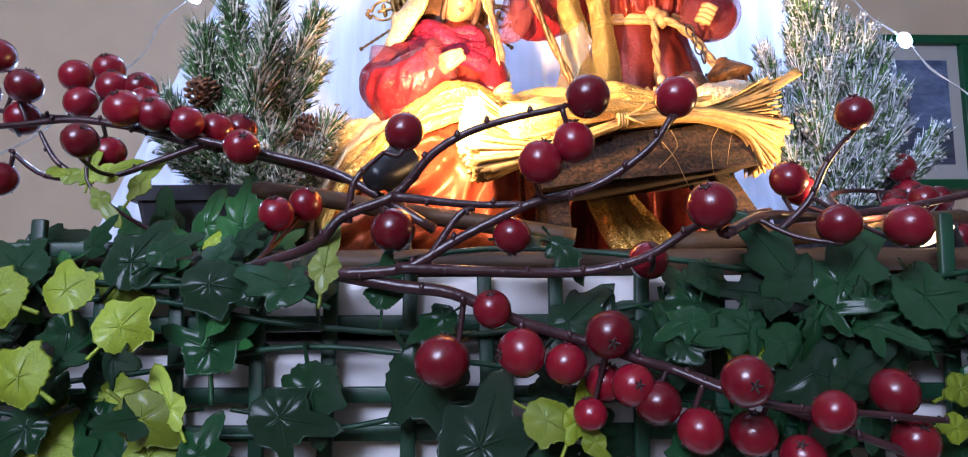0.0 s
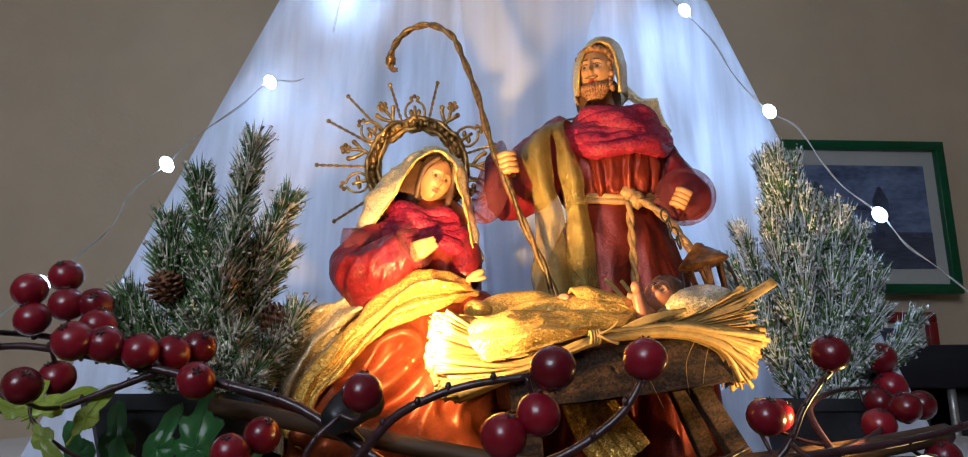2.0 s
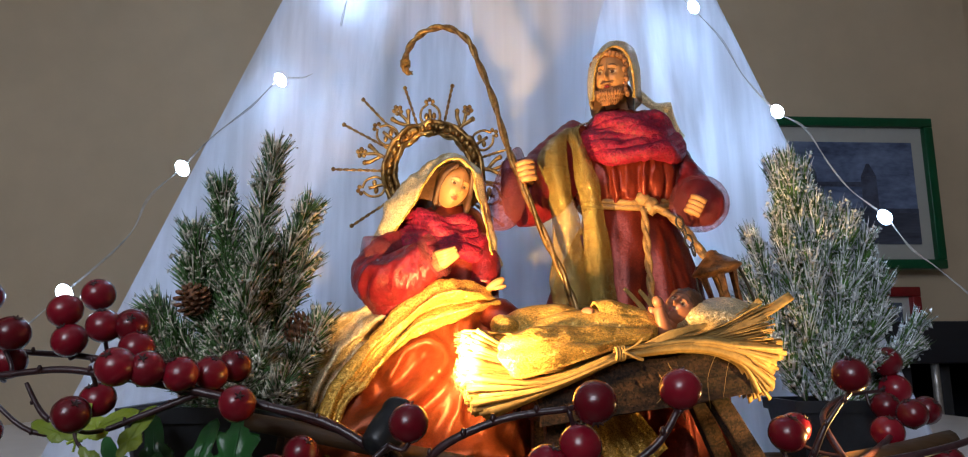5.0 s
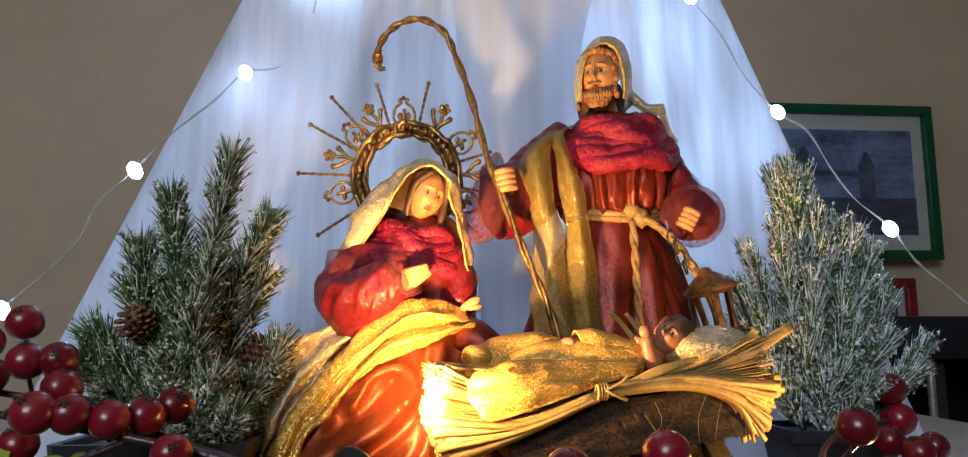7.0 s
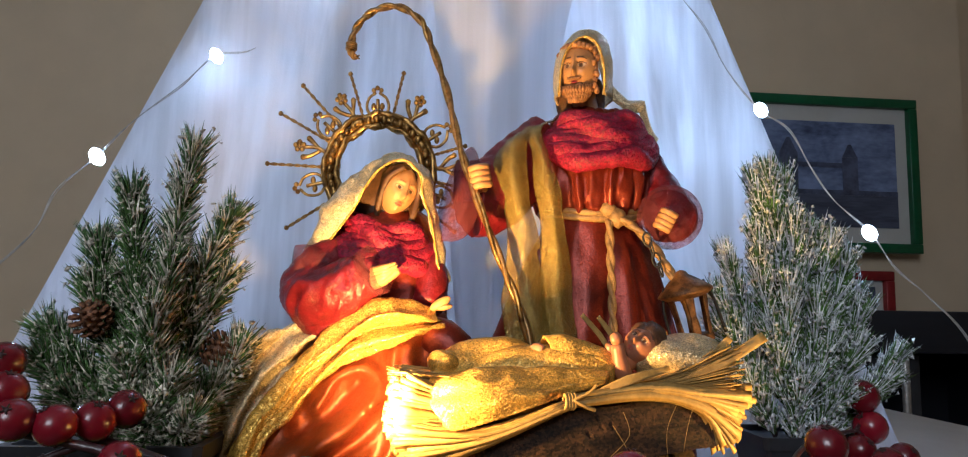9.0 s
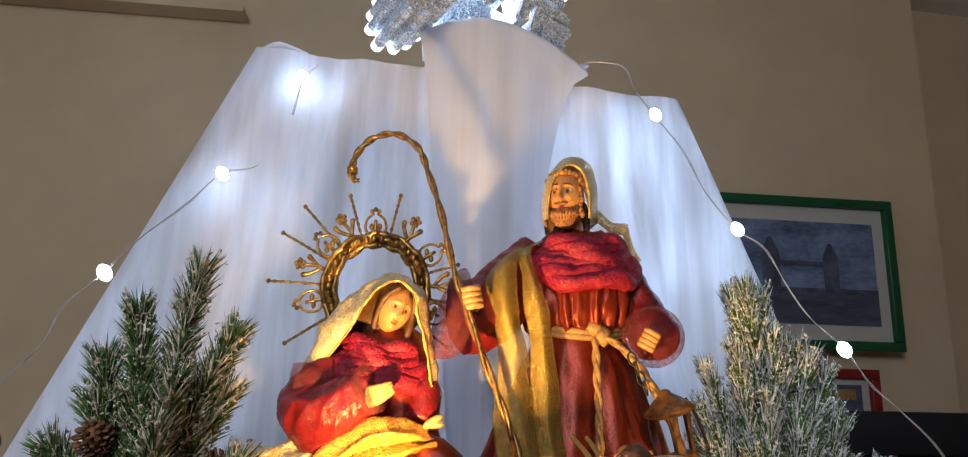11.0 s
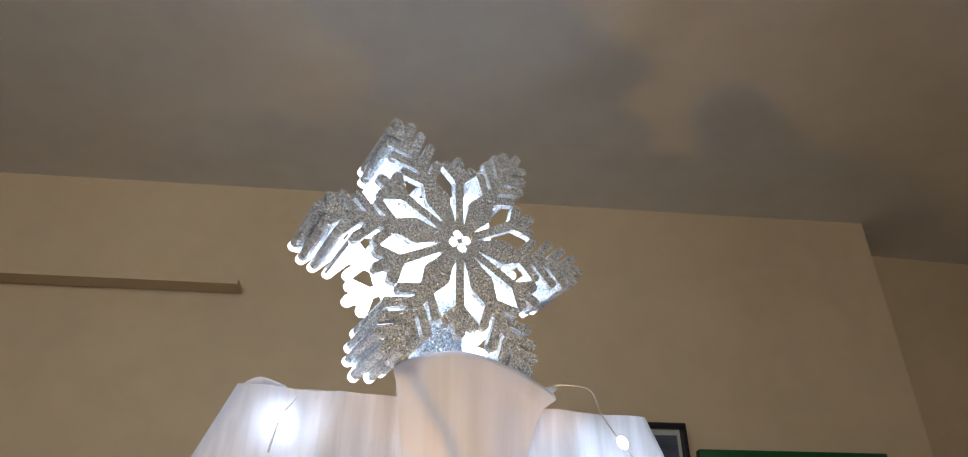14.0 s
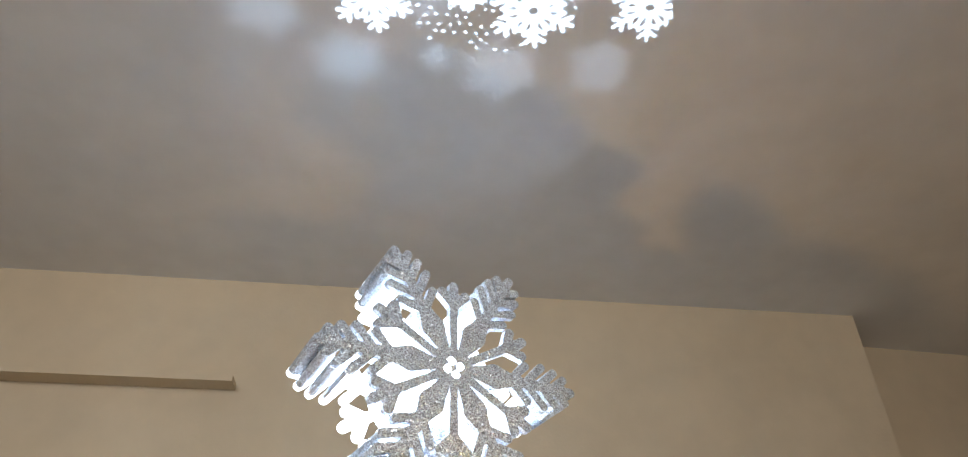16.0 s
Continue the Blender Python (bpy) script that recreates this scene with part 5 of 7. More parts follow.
# ---- crib ----
CRIB = Matrix.Translation((0.078, 0.331, 1.078)) @ Matrix.Rotation(radians(7), 4, "Z") @ Matrix.Rotation(radians(-7), 4, "Y")


def board(c, size, turn):
    """A rough-sawn board: uneven edges, pits and saw marks."""
    s, rings = Shape(), []
    for i in range(71):
        x = size[0] * (i / 70 - 0.5)
        ring = []
        for k in range(44):
            u = k / 44 * 4
            e, f = int(u), u - int(u)
            y, z = ((f - 0.5, -0.5), (0.5, f - 0.5), (0.5 - f, 0.5), (-0.5, 0.5 - f))[e]
            p = Vector((x, y * size[1], z * size[2]))
            q = Vector((p.x * 60 + c[1] * 900, p.y * 150, p.z * 190))
            p += noise.noise_vector(q) * 0.0007 + noise.noise_vector(q * 2.7) * 0.0004 + noise.noise_vector(Vector((p.x * 25, c[1] * 50, p.z * 30))) * 0.0009
            pit = noise.noise(Vector((p.x * 330, p.y * 330, p.z * 420)))
            if pit > 0.34:
                p.y *= 1 - 0.9 * (pit - 0.34)
            ring.append(Vector(c) + turn @ p)
        rings.append(ring)
    return s.rings(rings)


def crib():
    t = thing("manger", "rough brown wooden manger on crossed legs", "manger")
    t.matrix_world = CRIB
    part("side_board", board((-0.002, 0.0005, -0.003), (0.104, 0.006, 0.023), RX(-10)), CRATE, t, smooth=False)
    part("side_board", Shape().box((-0.002, 0.050, -0.001), (0.104, 0.006, 0.023), RX(16), bevel=0.0011, rough=0.0018), CRATE, t, smooth=False)
    part("bottom_board", Shape().box((-0.002, 0.025, -0.012), (0.098, 0.044, 0.005), bevel=0.0011, rough=0.001), CRATE, t, smooth=False)
    for x in (-0.043, 0.040):
        for sg in (-1, 1):
            part("leg", Shape().box((x + (0.004 if x > 0 else -0.002), 0.026 + sg * 0.015, -0.027), (0.0098, 0.0075, 0.050), RX(sg * 12) @ RY(-20 if x > 0 else 6), bevel=0.001, rough=0.0008), CRATE, t, smooth=False)
        part("end_board", Shape().box((x + (0.006 if x > 0 else -0.006), 0.026, -0.003), (0.006, 0.046, 0.019), bevel=0.001, rough=0.001), CRATE, t, smooth=False)


crib()


def straw():
    rng = random.Random(7)
    t = thing("straw_bedding", "pale raffia straw bundle tied along the manger", "straw")
    t.matrix_world = CRIB
    strand = Shape()
    # front bundle: fans at both ends, tied in the middle
    tie_at = Vector((-0.0128, -0.0055, 0.0135))
    for k in range(520):
        a, b = rng.uniform(-1, 1), rng.uniform(-1, 1)
        tie = tie_at + Vector((rng.uniform(-0.002, 0.002), 0.0016 * b, 0.0018 * a))
        tip_z = 0.013 + 0.0185 * a
        left = Vector((-0.0865 + 0.006 * abs(a) + rng.uniform(-0.003, 0.004), 0.004 + 0.013 * b, tip_z + rng.uniform(-0.002, 0.002)))
        mid_l = Vector((-0.050 + rng.uniform(-0.003, 0.003), -0.005 + 0.003 * b, 0.0060 + 0.0042 * a)) if a < 0.1 else Vector((-0.050, 0.012 + 0.004 * b, 0.0080 + 0.0090 * a))
        right = Vector((0.0640 + 0.007 * a + rng.uniform(-0.006, 0.004), 0.006 + 0.010 * b, -0.005 + 0.012 * a + rng.uniform(-0.002, 0.002)))
        mid_r = Vector((0.024, -0.0045 + 0.0022 * b, 0.0130 + 0.0022 * a))
        mid_r2 = Vector((0.046, -0.0030 + 0.004 * b, 0.0060 + 0.0050 * a))
        w = rng.uniform(0.00028, 0.00062)
        if rng.random() < 0.85:
            if a > 0.1:
                tie = tie + Vector((0, 0.008, -0.003))
            strand.tube([left, mid_l, tie], [w * 1.2, w, w * 0.5], 4, smooth=4, flat=rng.uniform(1.8, 3.6))
        if rng.random() < 0.45:
            strand.tube([tie, mid_r, mid_r2, right], [w * 0.5, w, w, w * 1.3], 4, smooth=4, flat=rng.uniform(1.8, 3.6))
    tagged(part("raffia", strand, STRAW, t), kind="stuff")
    back = Shape()
    for k in range(240):
        a, b = rng.uniform(-1, 1), rng.uniform(-1, 1)
        l = Vector((-0.0800 - rng.uniform(-0.004, 0.004), 0.022 + 0.020 * b, 0.030 + 0.0035 * a))
        m = Vector((rng.uniform(-0.035, -0.01), 0.020 + 0.018 * b, 0.016 + 0.004 * a))
        m2 = Vector((0.030, 0.014 + 0.014 * b, 0.014 + 0.003 * a))
        r = Vector((0.062 + rng.uniform(-0.004, 0.008), 0.012 + 0.018 * b, 0.018 + 0.010 * a))
        w = rng.uniform(0.0006, 0.0015)
        back.tube([l, m, m2, r], w, 4, smooth=4, flat=0.3)
    tagged(part("raffia", back, STRAW, t), kind="stuff")
    tie = Shape()
    for i in range(4):
        tie.tube([(tie_at.x - 0.0020 + 0.0013 * i + 0.0006 * math.sin(a), tie_at.y + 0.0026 * math.cos(a), tie_at.z + 0.0030 * math.sin(a)) for a in (2 * math.pi * j / 12 for j in range(13))], 0.0007, 6, smooth=2)
    tie.tube([tie_at + Vector((0.001, -0.003, 0.001)), tie_at + Vector((0.005, -0.005, -0.002)), tie_at + Vector((0.009, -0.005, -0.004))], 0.0008, 5)
    tie.tube([tie_at + Vector((0.001, -0.003, 0.001)), tie_at + Vector((0.007, -0.004, 0.003)), tie_at + Vector((0.011, -0.005, 0.006))], 0.0006, 5)
    part("tie", tie, STRAW, t)
    # single long blades that stick out
    for p, w in (([(0.034, 0.000, 0.013), (0.056, -0.002, 0.0195), (0.080, -0.004, 0.0300)], [0.0015, 0.0048, 0.0046]), ([(0.040, 0.004, 0.013), (0.060, 0.006, 0.024), (0.069, 0.006, 0.030)], [0.002, 0.004, 0.003]), ([(-0.004, -0.004, 0.014), (0.014, -0.005, 0.019), (0.034, -0.003, 0.0215)], [0.002, 0.0042, 0.002]), ([(0.010, -0.006, 0.014), (0.040, -0.006, 0.0105), (0.066, -0.003, 0.000)], [0.002, 0.0040, 0.0034])):
        part("blade", Shape().strip(p, w, (0, 0.25, 1), 0.0005, wave=0.0002, cols=5), STRAW, t)
    for i, p in enumerate(([(0.030, 0.050, 0.020), (0.024, 0.051, 0.034), (0.015, 0.050, 0.046)], [(0.034, 0.048, 0.020), (0.029, 0.049, 0.034), (0.023, 0.049, 0.044)], [(0.036, 0.052, 0.026), (0.047, 0.054, 0.033), (0.060, 0.052, 0.032)])):
        part("blade", Shape().strip(p, [0.002, 0.003, 0.0022], (1, 0.25, 0.2), 0.0005, cols=5), STRAW, t)
    for k in range(4):
        x = rng.uniform(-0.05, 0.05)
        z = rng.uniform(0.0, 0.010)
        part("fibre", Shape().tube([(x, -0.006, z), (x + rng.uniform(-0.008, 0.008), -0.010, z - 0.009), (x + rng.uniform(-0.010, 0.010), -0.008, z - rng.uniform(0.012, 0.024))], 0.00011, 4, smooth=4), STRAW, t)


straw()


def pillow():
    t = part("pillow", Shape().ball((0, 0, 0), [0.0225, 0.019, 0.0105], RY(2), 48, rough=0.15, freq=60).crumple(0, 0.0014, 80), PALE_GOLD)
    t.matrix_world = CRIB @ Matrix.Translation((0.0495, 0.018, 0.0235))
    tagged(t, "small champagne lurex pillow on the straw", "pillow")


pillow()


def infant_statue():
    s = Shape()
    resin, hair, gold, pale, eye, lip = range(6)
    # body under the cloth
    s.tube([(-0.055, 0.022, 0.024), (-0.030, 0.022, 0.026), (-0.005, 0.018, 0.024), (0.014, 0.016, 0.021)], [0.009, 0.011, 0.011, 0.008], 20, gold, smooth=6)
    # swaddling cloth in two long soft folds that hang over the straw
    s.sheet([[(-0.0560, 0.034, 0.0340), (-0.0480, 0.038, 0.0350), (-0.0299, 0.038, 0.0340), (-0.0171, 0.034, 0.0290), (-0.0021, 0.028, 0.0250), (0.0144, 0.020, 0.0225)],
             [(-0.0610, 0.022, 0.0365), (-0.0505, 0.024, 0.0390), (-0.0320, 0.024, 0.0385), (-0.0180, 0.022, 0.0325), (-0.0030, 0.019, 0.0290), (0.0130, 0.015, 0.0235)],
             [(-0.0641, 0.013, 0.0330), (-0.0530, 0.013, 0.0290), (-0.0380, 0.013, 0.0285), (-0.0225, 0.013, 0.0255), (-0.0065, 0.012, 0.0240), (0.0106, 0.010, 0.0212)],
             [(-0.0690, 0.002, 0.0265), (-0.0560, -0.001, 0.0270), (-0.0405, 0.001, 0.0272), (-0.0235, 0.003, 0.0250), (-0.0085, 0.004, 0.0225), (0.0090, 0.005, 0.0200)],
             [(-0.0695, -0.002, 0.0195), (-0.0592, -0.006, 0.0205), (-0.0430, -0.006, 0.0205), (-0.0245, -0.003, 0.0190), (-0.0100, 0.000, 0.0190), (0.0070, 0.002, 0.0188)],
             [(-0.0640, -0.006, 0.0110), (-0.0610, -0.008, 0.0085), (-0.0440, -0.0085, 0.0108), (-0.0250, -0.006, 0.0140), (-0.0120, -0.003, 0.0165), (0.0045, 0.000, 0.0172)]], gold, 8, 0.0010, 0.0011, 70, 0.0012, 3)
    s.sheet([[(-0.014, 0.030, 0.0340), (-0.004, 0.027, 0.0330), (0.006, 0.024, 0.0300), (0.015, 0.020, 0.0240)],
             [(-0.0135, 0.020, 0.0385), (-0.005, 0.018, 0.0380), (0.005, 0.016, 0.0345), (0.0150, 0.013, 0.0270)],
             [(-0.0120, 0.013, 0.0310), (-0.004, 0.011, 0.0300), (0.005, 0.010, 0.0280), (0.0140, 0.009, 0.0220)]], pale, 7, 0.0010, 0.0012, 90)
    s.ball((-0.0600, 0.020, 0.0335), [0.0075, 0.007, 0.0055], RY(20), 16, gold, rough=0.15, freq=120)
    # foot, chest, arms and head
    s.tube([(-0.0215, 0.020, 0.031), (-0.0185, 0.017, 0.0345), (-0.0160, 0.015, 0.0335)], [0.0030, 0.0030, 0.0024], 10, resin)
    s.ball((0.020, 0.020, 0.0245), [0.0095, 0.008, 0.0065], None, 16, resin)
    s.tube([(0.0190, 0.011, 0.0190), (0.0172, 0.010, 0.0230), (0.0165, 0.010, 0.0330)], [0.0036, 0.0038, 0.0028], 12, resin)
    s.tube([(0.0150, 0.016, 0.0225), (0.0140, 0.015, 0.0280), (0.0150, 0.013, 0.0330)], [0.0030, 0.0030, 0.0024], 10, resin)
    s.ball((0.0163, 0.0095, 0.0352), [0.0029, 0.0026, 0.0034], RY(-20), 12, resin)
    h = Vector((0.0300, 0.016, 0.0305))
    tn = RZ(-55) @ RY(38) @ RX(-38)
    s.head(h, (0.0078, 0.0084, 0.0092), tn, resin, 120, (eye, hair, hair, lip))
    s.ball(h + Vector((0.0042, 0.0016, 0.0014)), [0.0086, 0.0090, 0.0092], None, 20, hair, rough=0.2, freq=500)
    ob = part("infant_statue", s, [RESIN_SHADED, RESIN_DARK, CRIB_CLOTH, CRIB_CLOTH, EYE_WHITE, LIP])
    ob.matrix_world = CRIB
    return tagged(ob, "small painted infant statue wrapped in gold cloth", "statue")


infant_statue()
dr = Shape().strip([(0.045, 0.392, 1.10), (0.062, 0.385, 1.075), (0.075, 0.378, 1.05), (0.088, 0.372, 1.033)], [0.020, 0.026, 0.030, 0.030], (1, 0.2, 0), 0.0012, wave=0.003, cols=13)
tagged(part("gold_cloth", dr, GOLD_CLOTH), "fold of gold lurex cloth hanging behind the manger", "cloth")


# ---- little flocked trees ----
def sprig(root, tip, length, count, spread, rng, frost, blobs, bend=0.0, taper=0.5, flock=1.0):
    root, tip = Vector(root), Vector(tip)
    axis = tip - root
    side = Vector((axis.z, 0, -axis.x)).normalized()
    s = Shape()
    mid = (root + tip) / 2 + side * bend
    s.tube([root, mid, tip - axis.normalized() * length * 0.4], [0.0016, 0.0012, 0.0006], 5, 2, smooth=4)
    line, _ = spline([root, mid, tip - axis.normalized() * length * 0.55], [1, 1, 1], 10)
    for k in range(count):
        u = (k + rng.random()) / count
        i = min(int(u * (len(line) - 1)), len(line) - 2)
        p = line[i].lerp(line[i + 1], u * (len(line) - 1) - i)
        d = (line[i + 1] - line[i]).normalized()
        a = rng.uniform(0, 2 * math.pi)
        o = d.orthogonal().normalized()
        o = o * math.cos(a) + d.cross(o) * math.sin(a)
        ang = radians(rng.uniform(spread * 0.55, spread) * (1.0 - taper * u))
        q = d * math.cos(ang) + o * math.sin(ang)
        l = length * rng.uniform(0.65, 1.1)
        w = rng.uniform(0.00034, 0.00054)
        n1 = q.orthogonal().normalized()
        n2 = q.cross(n1)
        base = [p + (n1 * math.cos(b) + n2 * math.sin(b)) * w for b in (0, 2.09, 4.19)]
        m = p + q * l * 0.55
        midr = [m + (n1 * math.cos(b) + n2 * math.sin(b)) * w * 1.1 for b in (0, 2.09, 4.19)]
        end = p + q * l + Vector((0, 0, l * 0.06))
        mat = 1 if rng.random() < frost else 0
        s.add(base + midr + [end], [(0, 1, 4, 3), (1, 2, 5, 4), (2, 0, 3, 5), (3, 4, 6), (4, 5, 6), (5, 3, 6)], mat)
        if rng.random() < blobs:
            c = p + q * l * rng.uniform(0.15, 0.90) ** flock
            r = rng.uniform(0.0007, 0.0018)
            t4 = [c + Vector((rng.uniform(-1, 1), rng.uniform(-1, 1), rng.uniform(-1, 1))).normalized() * r * 1.3 for _ in range(4)]
            s.add(t4, [(0, 1, 2), (0, 3, 1), (1, 3, 2), (2, 3, 0)], 1)
    return s


def pot(t, c, w, h):
    part("pot", Shape().rings([[(c[0] + sx * f * w, c[1] + sy * f * w * 0.8, z) for sx, sy in ((-1, -0.92), (-0.92, -1), (0.92, -1), (1, -0.92), (1, 0.92), (0.92, 1), (-0.92, 1), (-1, 0.92))] for z, f in ((c[2], 0.82), (c[2] + h * 0.8, 0.97), (c[2] + h * 0.8, 1.04), (c[2] + h, 1.06), (c[2] + h, 0.95), (c[2] + h * 0.9, 0.93))]), POT, t, "dark grey plastic pot", smooth=False)


def left_tree():
    rng = random.Random(21)
    t = thing("little_pine", "small green artificial pine dusted with snow in a dark pot", "artificial tree")
    pot(t, (-0.134, 0.385, 1.028), 0.041, 0.038)
    part("trunk", Shape().tube([(-0.131, 0.383, 1.05), (-0.128, 0.388, 1.09), (-0.122, 0.395, 1.14)], [0.004, 0.003, 0.002], 8), TWIG, t)
    tips = [(-0.116, 0.400, 1.2150, 0), (-0.1445, 0.388, 1.1895, 1), (-0.0945, 0.402, 1.1800, 1), (-0.1580, 0.384, 1.1640, 1), (-0.1560, 0.376, 1.1420, 1), (-0.0950, 0.402, 1.1500, 1), (-0.1750, 0.374, 1.1200, 2), (-0.1735, 0.368, 1.1070, 2), (-0.0835, 0.400, 1.1135, 2), (-0.0905, 0.395, 1.0975, 2)]
    tips += [(-0.1620, 0.365, 1.0900, 2), (-0.0960, 0.362, 1.0780, 2), (-0.1200, 0.362, 1.1330, 1), (-0.1160, 0.375, 1.1560, 0), (-0.1350, 0.372, 1.1450, 1), (-0.1300, 0.362, 1.1080, 2), (-0.1090, 0.364, 1.1000, 2), (-0.1430, 0.362, 1.0860, 2), (-0.1200, 0.360, 1.0850, 2), (-0.1280, 0.410, 1.1700, 0)]
    for x, y, z, k in tips:
        r = (-0.125 + 0.28 * (x + 0.125), 0.387 + 0.28 * (y - 0.387), max(1.062, z - (0.085, 0.066, 0.042)[k]))
        part("sprig", sprig(r, (x, y, z), 0.0170, 560, 72, rng, 0.18 if x < -0.125 else 0.42, 1.0, rng.uniform(-0.003, 0.003), 0.45, 0.8), [NEEDLE, FROST, TWIG], t)


left_tree()


def pine_cone(c, turn, size):
    t = thing("pine_cone", "small brown pine cone tucked into the little pine", "pine cone", "pine cones in the little pine", at=c)
    core = Shape().ball((0, 0, 0), [size * 0.62, size * 0.62, size * 0.9], turn, 12)
    part("core", core, CONE, t)
    for k in range(64):
        v = (k + 0.5) / 64
        a = k * 2.4
        z = (v * 2 - 1) * size * 0.9
        r = size * 0.85 * math.sin(math.acos(max(-1, min(1, v * 2 - 1)))) + 0.0012
        d = Vector((math.cos(a), math.sin(a), 0.25)).normalized()
        p = turn @ (Vector((r * math.cos(a), r * math.sin(a), z)))
        part("scale", Shape().ball(p, [size * 0.27, size * 0.19, size * 0.09], turn @ Matrix.Rotation(a, 3, "Z") @ RY(-25), 8), CONE, t)


pine_cone((-0.149, 0.370, 1.1195), RX(40), 0.0080)
pine_cone((-0.0985, 0.396, 1.1045), RY(50), 0.0090)


def right_tree():
    rng = random.Random(33)
    t = thing("little_cypress", "small snow-flocked artificial cypress in a dark pot", "artificial tree")
    pot(t, (0.216, 0.432, 1.028), 0.030, 0.034)
    part("trunk", Shape().tube([(0.216, 0.433, 1.05), (0.213, 0.433, 1.09), (0.205, 0.434, 1.15)], [0.004, 0.003, 0.002], 8), TWIG, t)
    tips = [(0.2030, 0.434, 1.2170, 0), (0.1960, 0.440, 1.2120, 0), (0.2150, 0.438, 1.2130, 0), (0.2170, 0.430, 1.1860, 0), (0.2235, 0.430, 1.1825, 0), (0.2340, 0.432, 1.1800, 0), (0.2395, 0.428, 1.1755, 0), (0.2515, 0.430, 1.1645, 1), (0.1755, 0.436, 1.1660, 0), (0.1670, 0.430, 1.1425, 1), (0.1665, 0.425, 1.1240, 2), (0.2540, 0.430, 1.1440, 1), (0.2555, 0.425, 1.1355, 1)]
    tips += [(0.2750, 0.424, 1.1085, 2), (0.2675, 0.420, 1.0960, 2), (0.2510, 0.420, 1.1140, 2), (0.2045, 0.415, 1.1490, 1), (0.2210, 0.412, 1.1400, 1), (0.1885, 0.420, 1.1625, 1), (0.2280, 0.410, 1.1200, 2), (0.1900, 0.408, 1.1200, 2), (0.1700, 0.412, 1.1040, 2), (0.2055, 0.405, 1.0960, 2), (0.2320, 0.405, 1.0890, 2), (0.1965, 0.440, 1.1810, 0)]
    for x, y, z, k in tips:
        r = (0.2125 + 0.30 * (x - 0.2125), 0.433 + 0.30 * (y - 0.433), max(1.056, z - (0.075, 0.060, 0.044)[k]))
        part("sprig", sprig(r, (x, y, z), 0.0190, 480, 38, rng, 0.40, 1.0, rng.uniform(-0.002, 0.002), 0.35, 0.55), [NEEDLE, FROST_BLUE, TWIG], t)


right_tree()


# ---- berry sprays ----
def berry_mesh():
    s = Shape().ball((0, 0, 0), 1.0, None, 20, rough=0.05, freq=0.8)
    return s.mesh("berry", [BERRY])


def calyx_mesh():
    s = Shape()
    s.ball((0, 0, 0.985), [0.15, 0.15, 0.05], None, 8)
    for k in range(5):
        a = 2 * math.pi * k / 5
        s.tube([(0.08 * math.cos(a), 0.08 * math.sin(a), 0.98), (0.20 * math.cos(a), 0.20 * math.sin(a), 1.03), (0.27 * math.cos(a), 0.27 * math.sin(a), 1.09)], [0.055, 0.05, 0.015], 5, smooth=2)
    return s.mesh("calyx", [CALYX])


BERRY_MESH, CALYX_MESH = berry_mesh(), calyx_mesh()


def spray(label, stems, berries, seed):
    rng = random.Random(seed)
    t = thing("berry_spray", label, "berry branch", "red berry branches")
    nodes = []
    for pts, r in stems:
        n = len(pts)
        wob = [Vector(p) + Vector((rng.uniform(-1, 1), rng.uniform(-1, 1), rng.uniform(-1, 1))) * 0.0012 for p in pts]
        part("stem", Shape().tube(wob, [r * (1.25 - 0.55 * i / (n - 1)) for i in range(n)], 8, smooth=5), TWIG, t)
        line, _ = spline(wob, [1] * n, 6)
        nodes += line
        for p in line[3::5]:
            part("bud", Shape().ball(p + Vector((rng.uniform(-1, 1), -0.6, rng.uniform(-1, 1))).normalized() * r, (r * 0.7, r * 0.7, r * 1.0), None, 6), TWIG, t)
    for x, y, z, r, face in berries:
        c = Vector((x, y, z))
        near = min(nodes, key=lambda q: (q - c).length + 0.3 * abs(q.y - c.y))
        up = Vector(face).normalized() if face else Vector((rng.uniform(-0.5, 0.5), -rng.uniform(0.1, 0.9), rng.uniform(0.3, 1.0))).normalized()
        foot = c - up * r * 0.95
        part("twig", Shape().tube([near, near.lerp(foot, 0.5) + Vector((rng.uniform(-1, 1), rng.uniform(-1, 1), -1)) * 0.002, foot], [0.0011, 0.0009, 0.0010], 6, smooth=4), TWIG, t)
        b = part("berry", BERRY_MESH, BERRY, t)
        b.matrix_basis = Matrix.LocRotScale(c, up.to_track_quat("Z", "Y"), (r, r, r * rng.uniform(0.92, 1.0)))
        k = part("calyx", CALYX_MESH, CALYX, b)
    return t


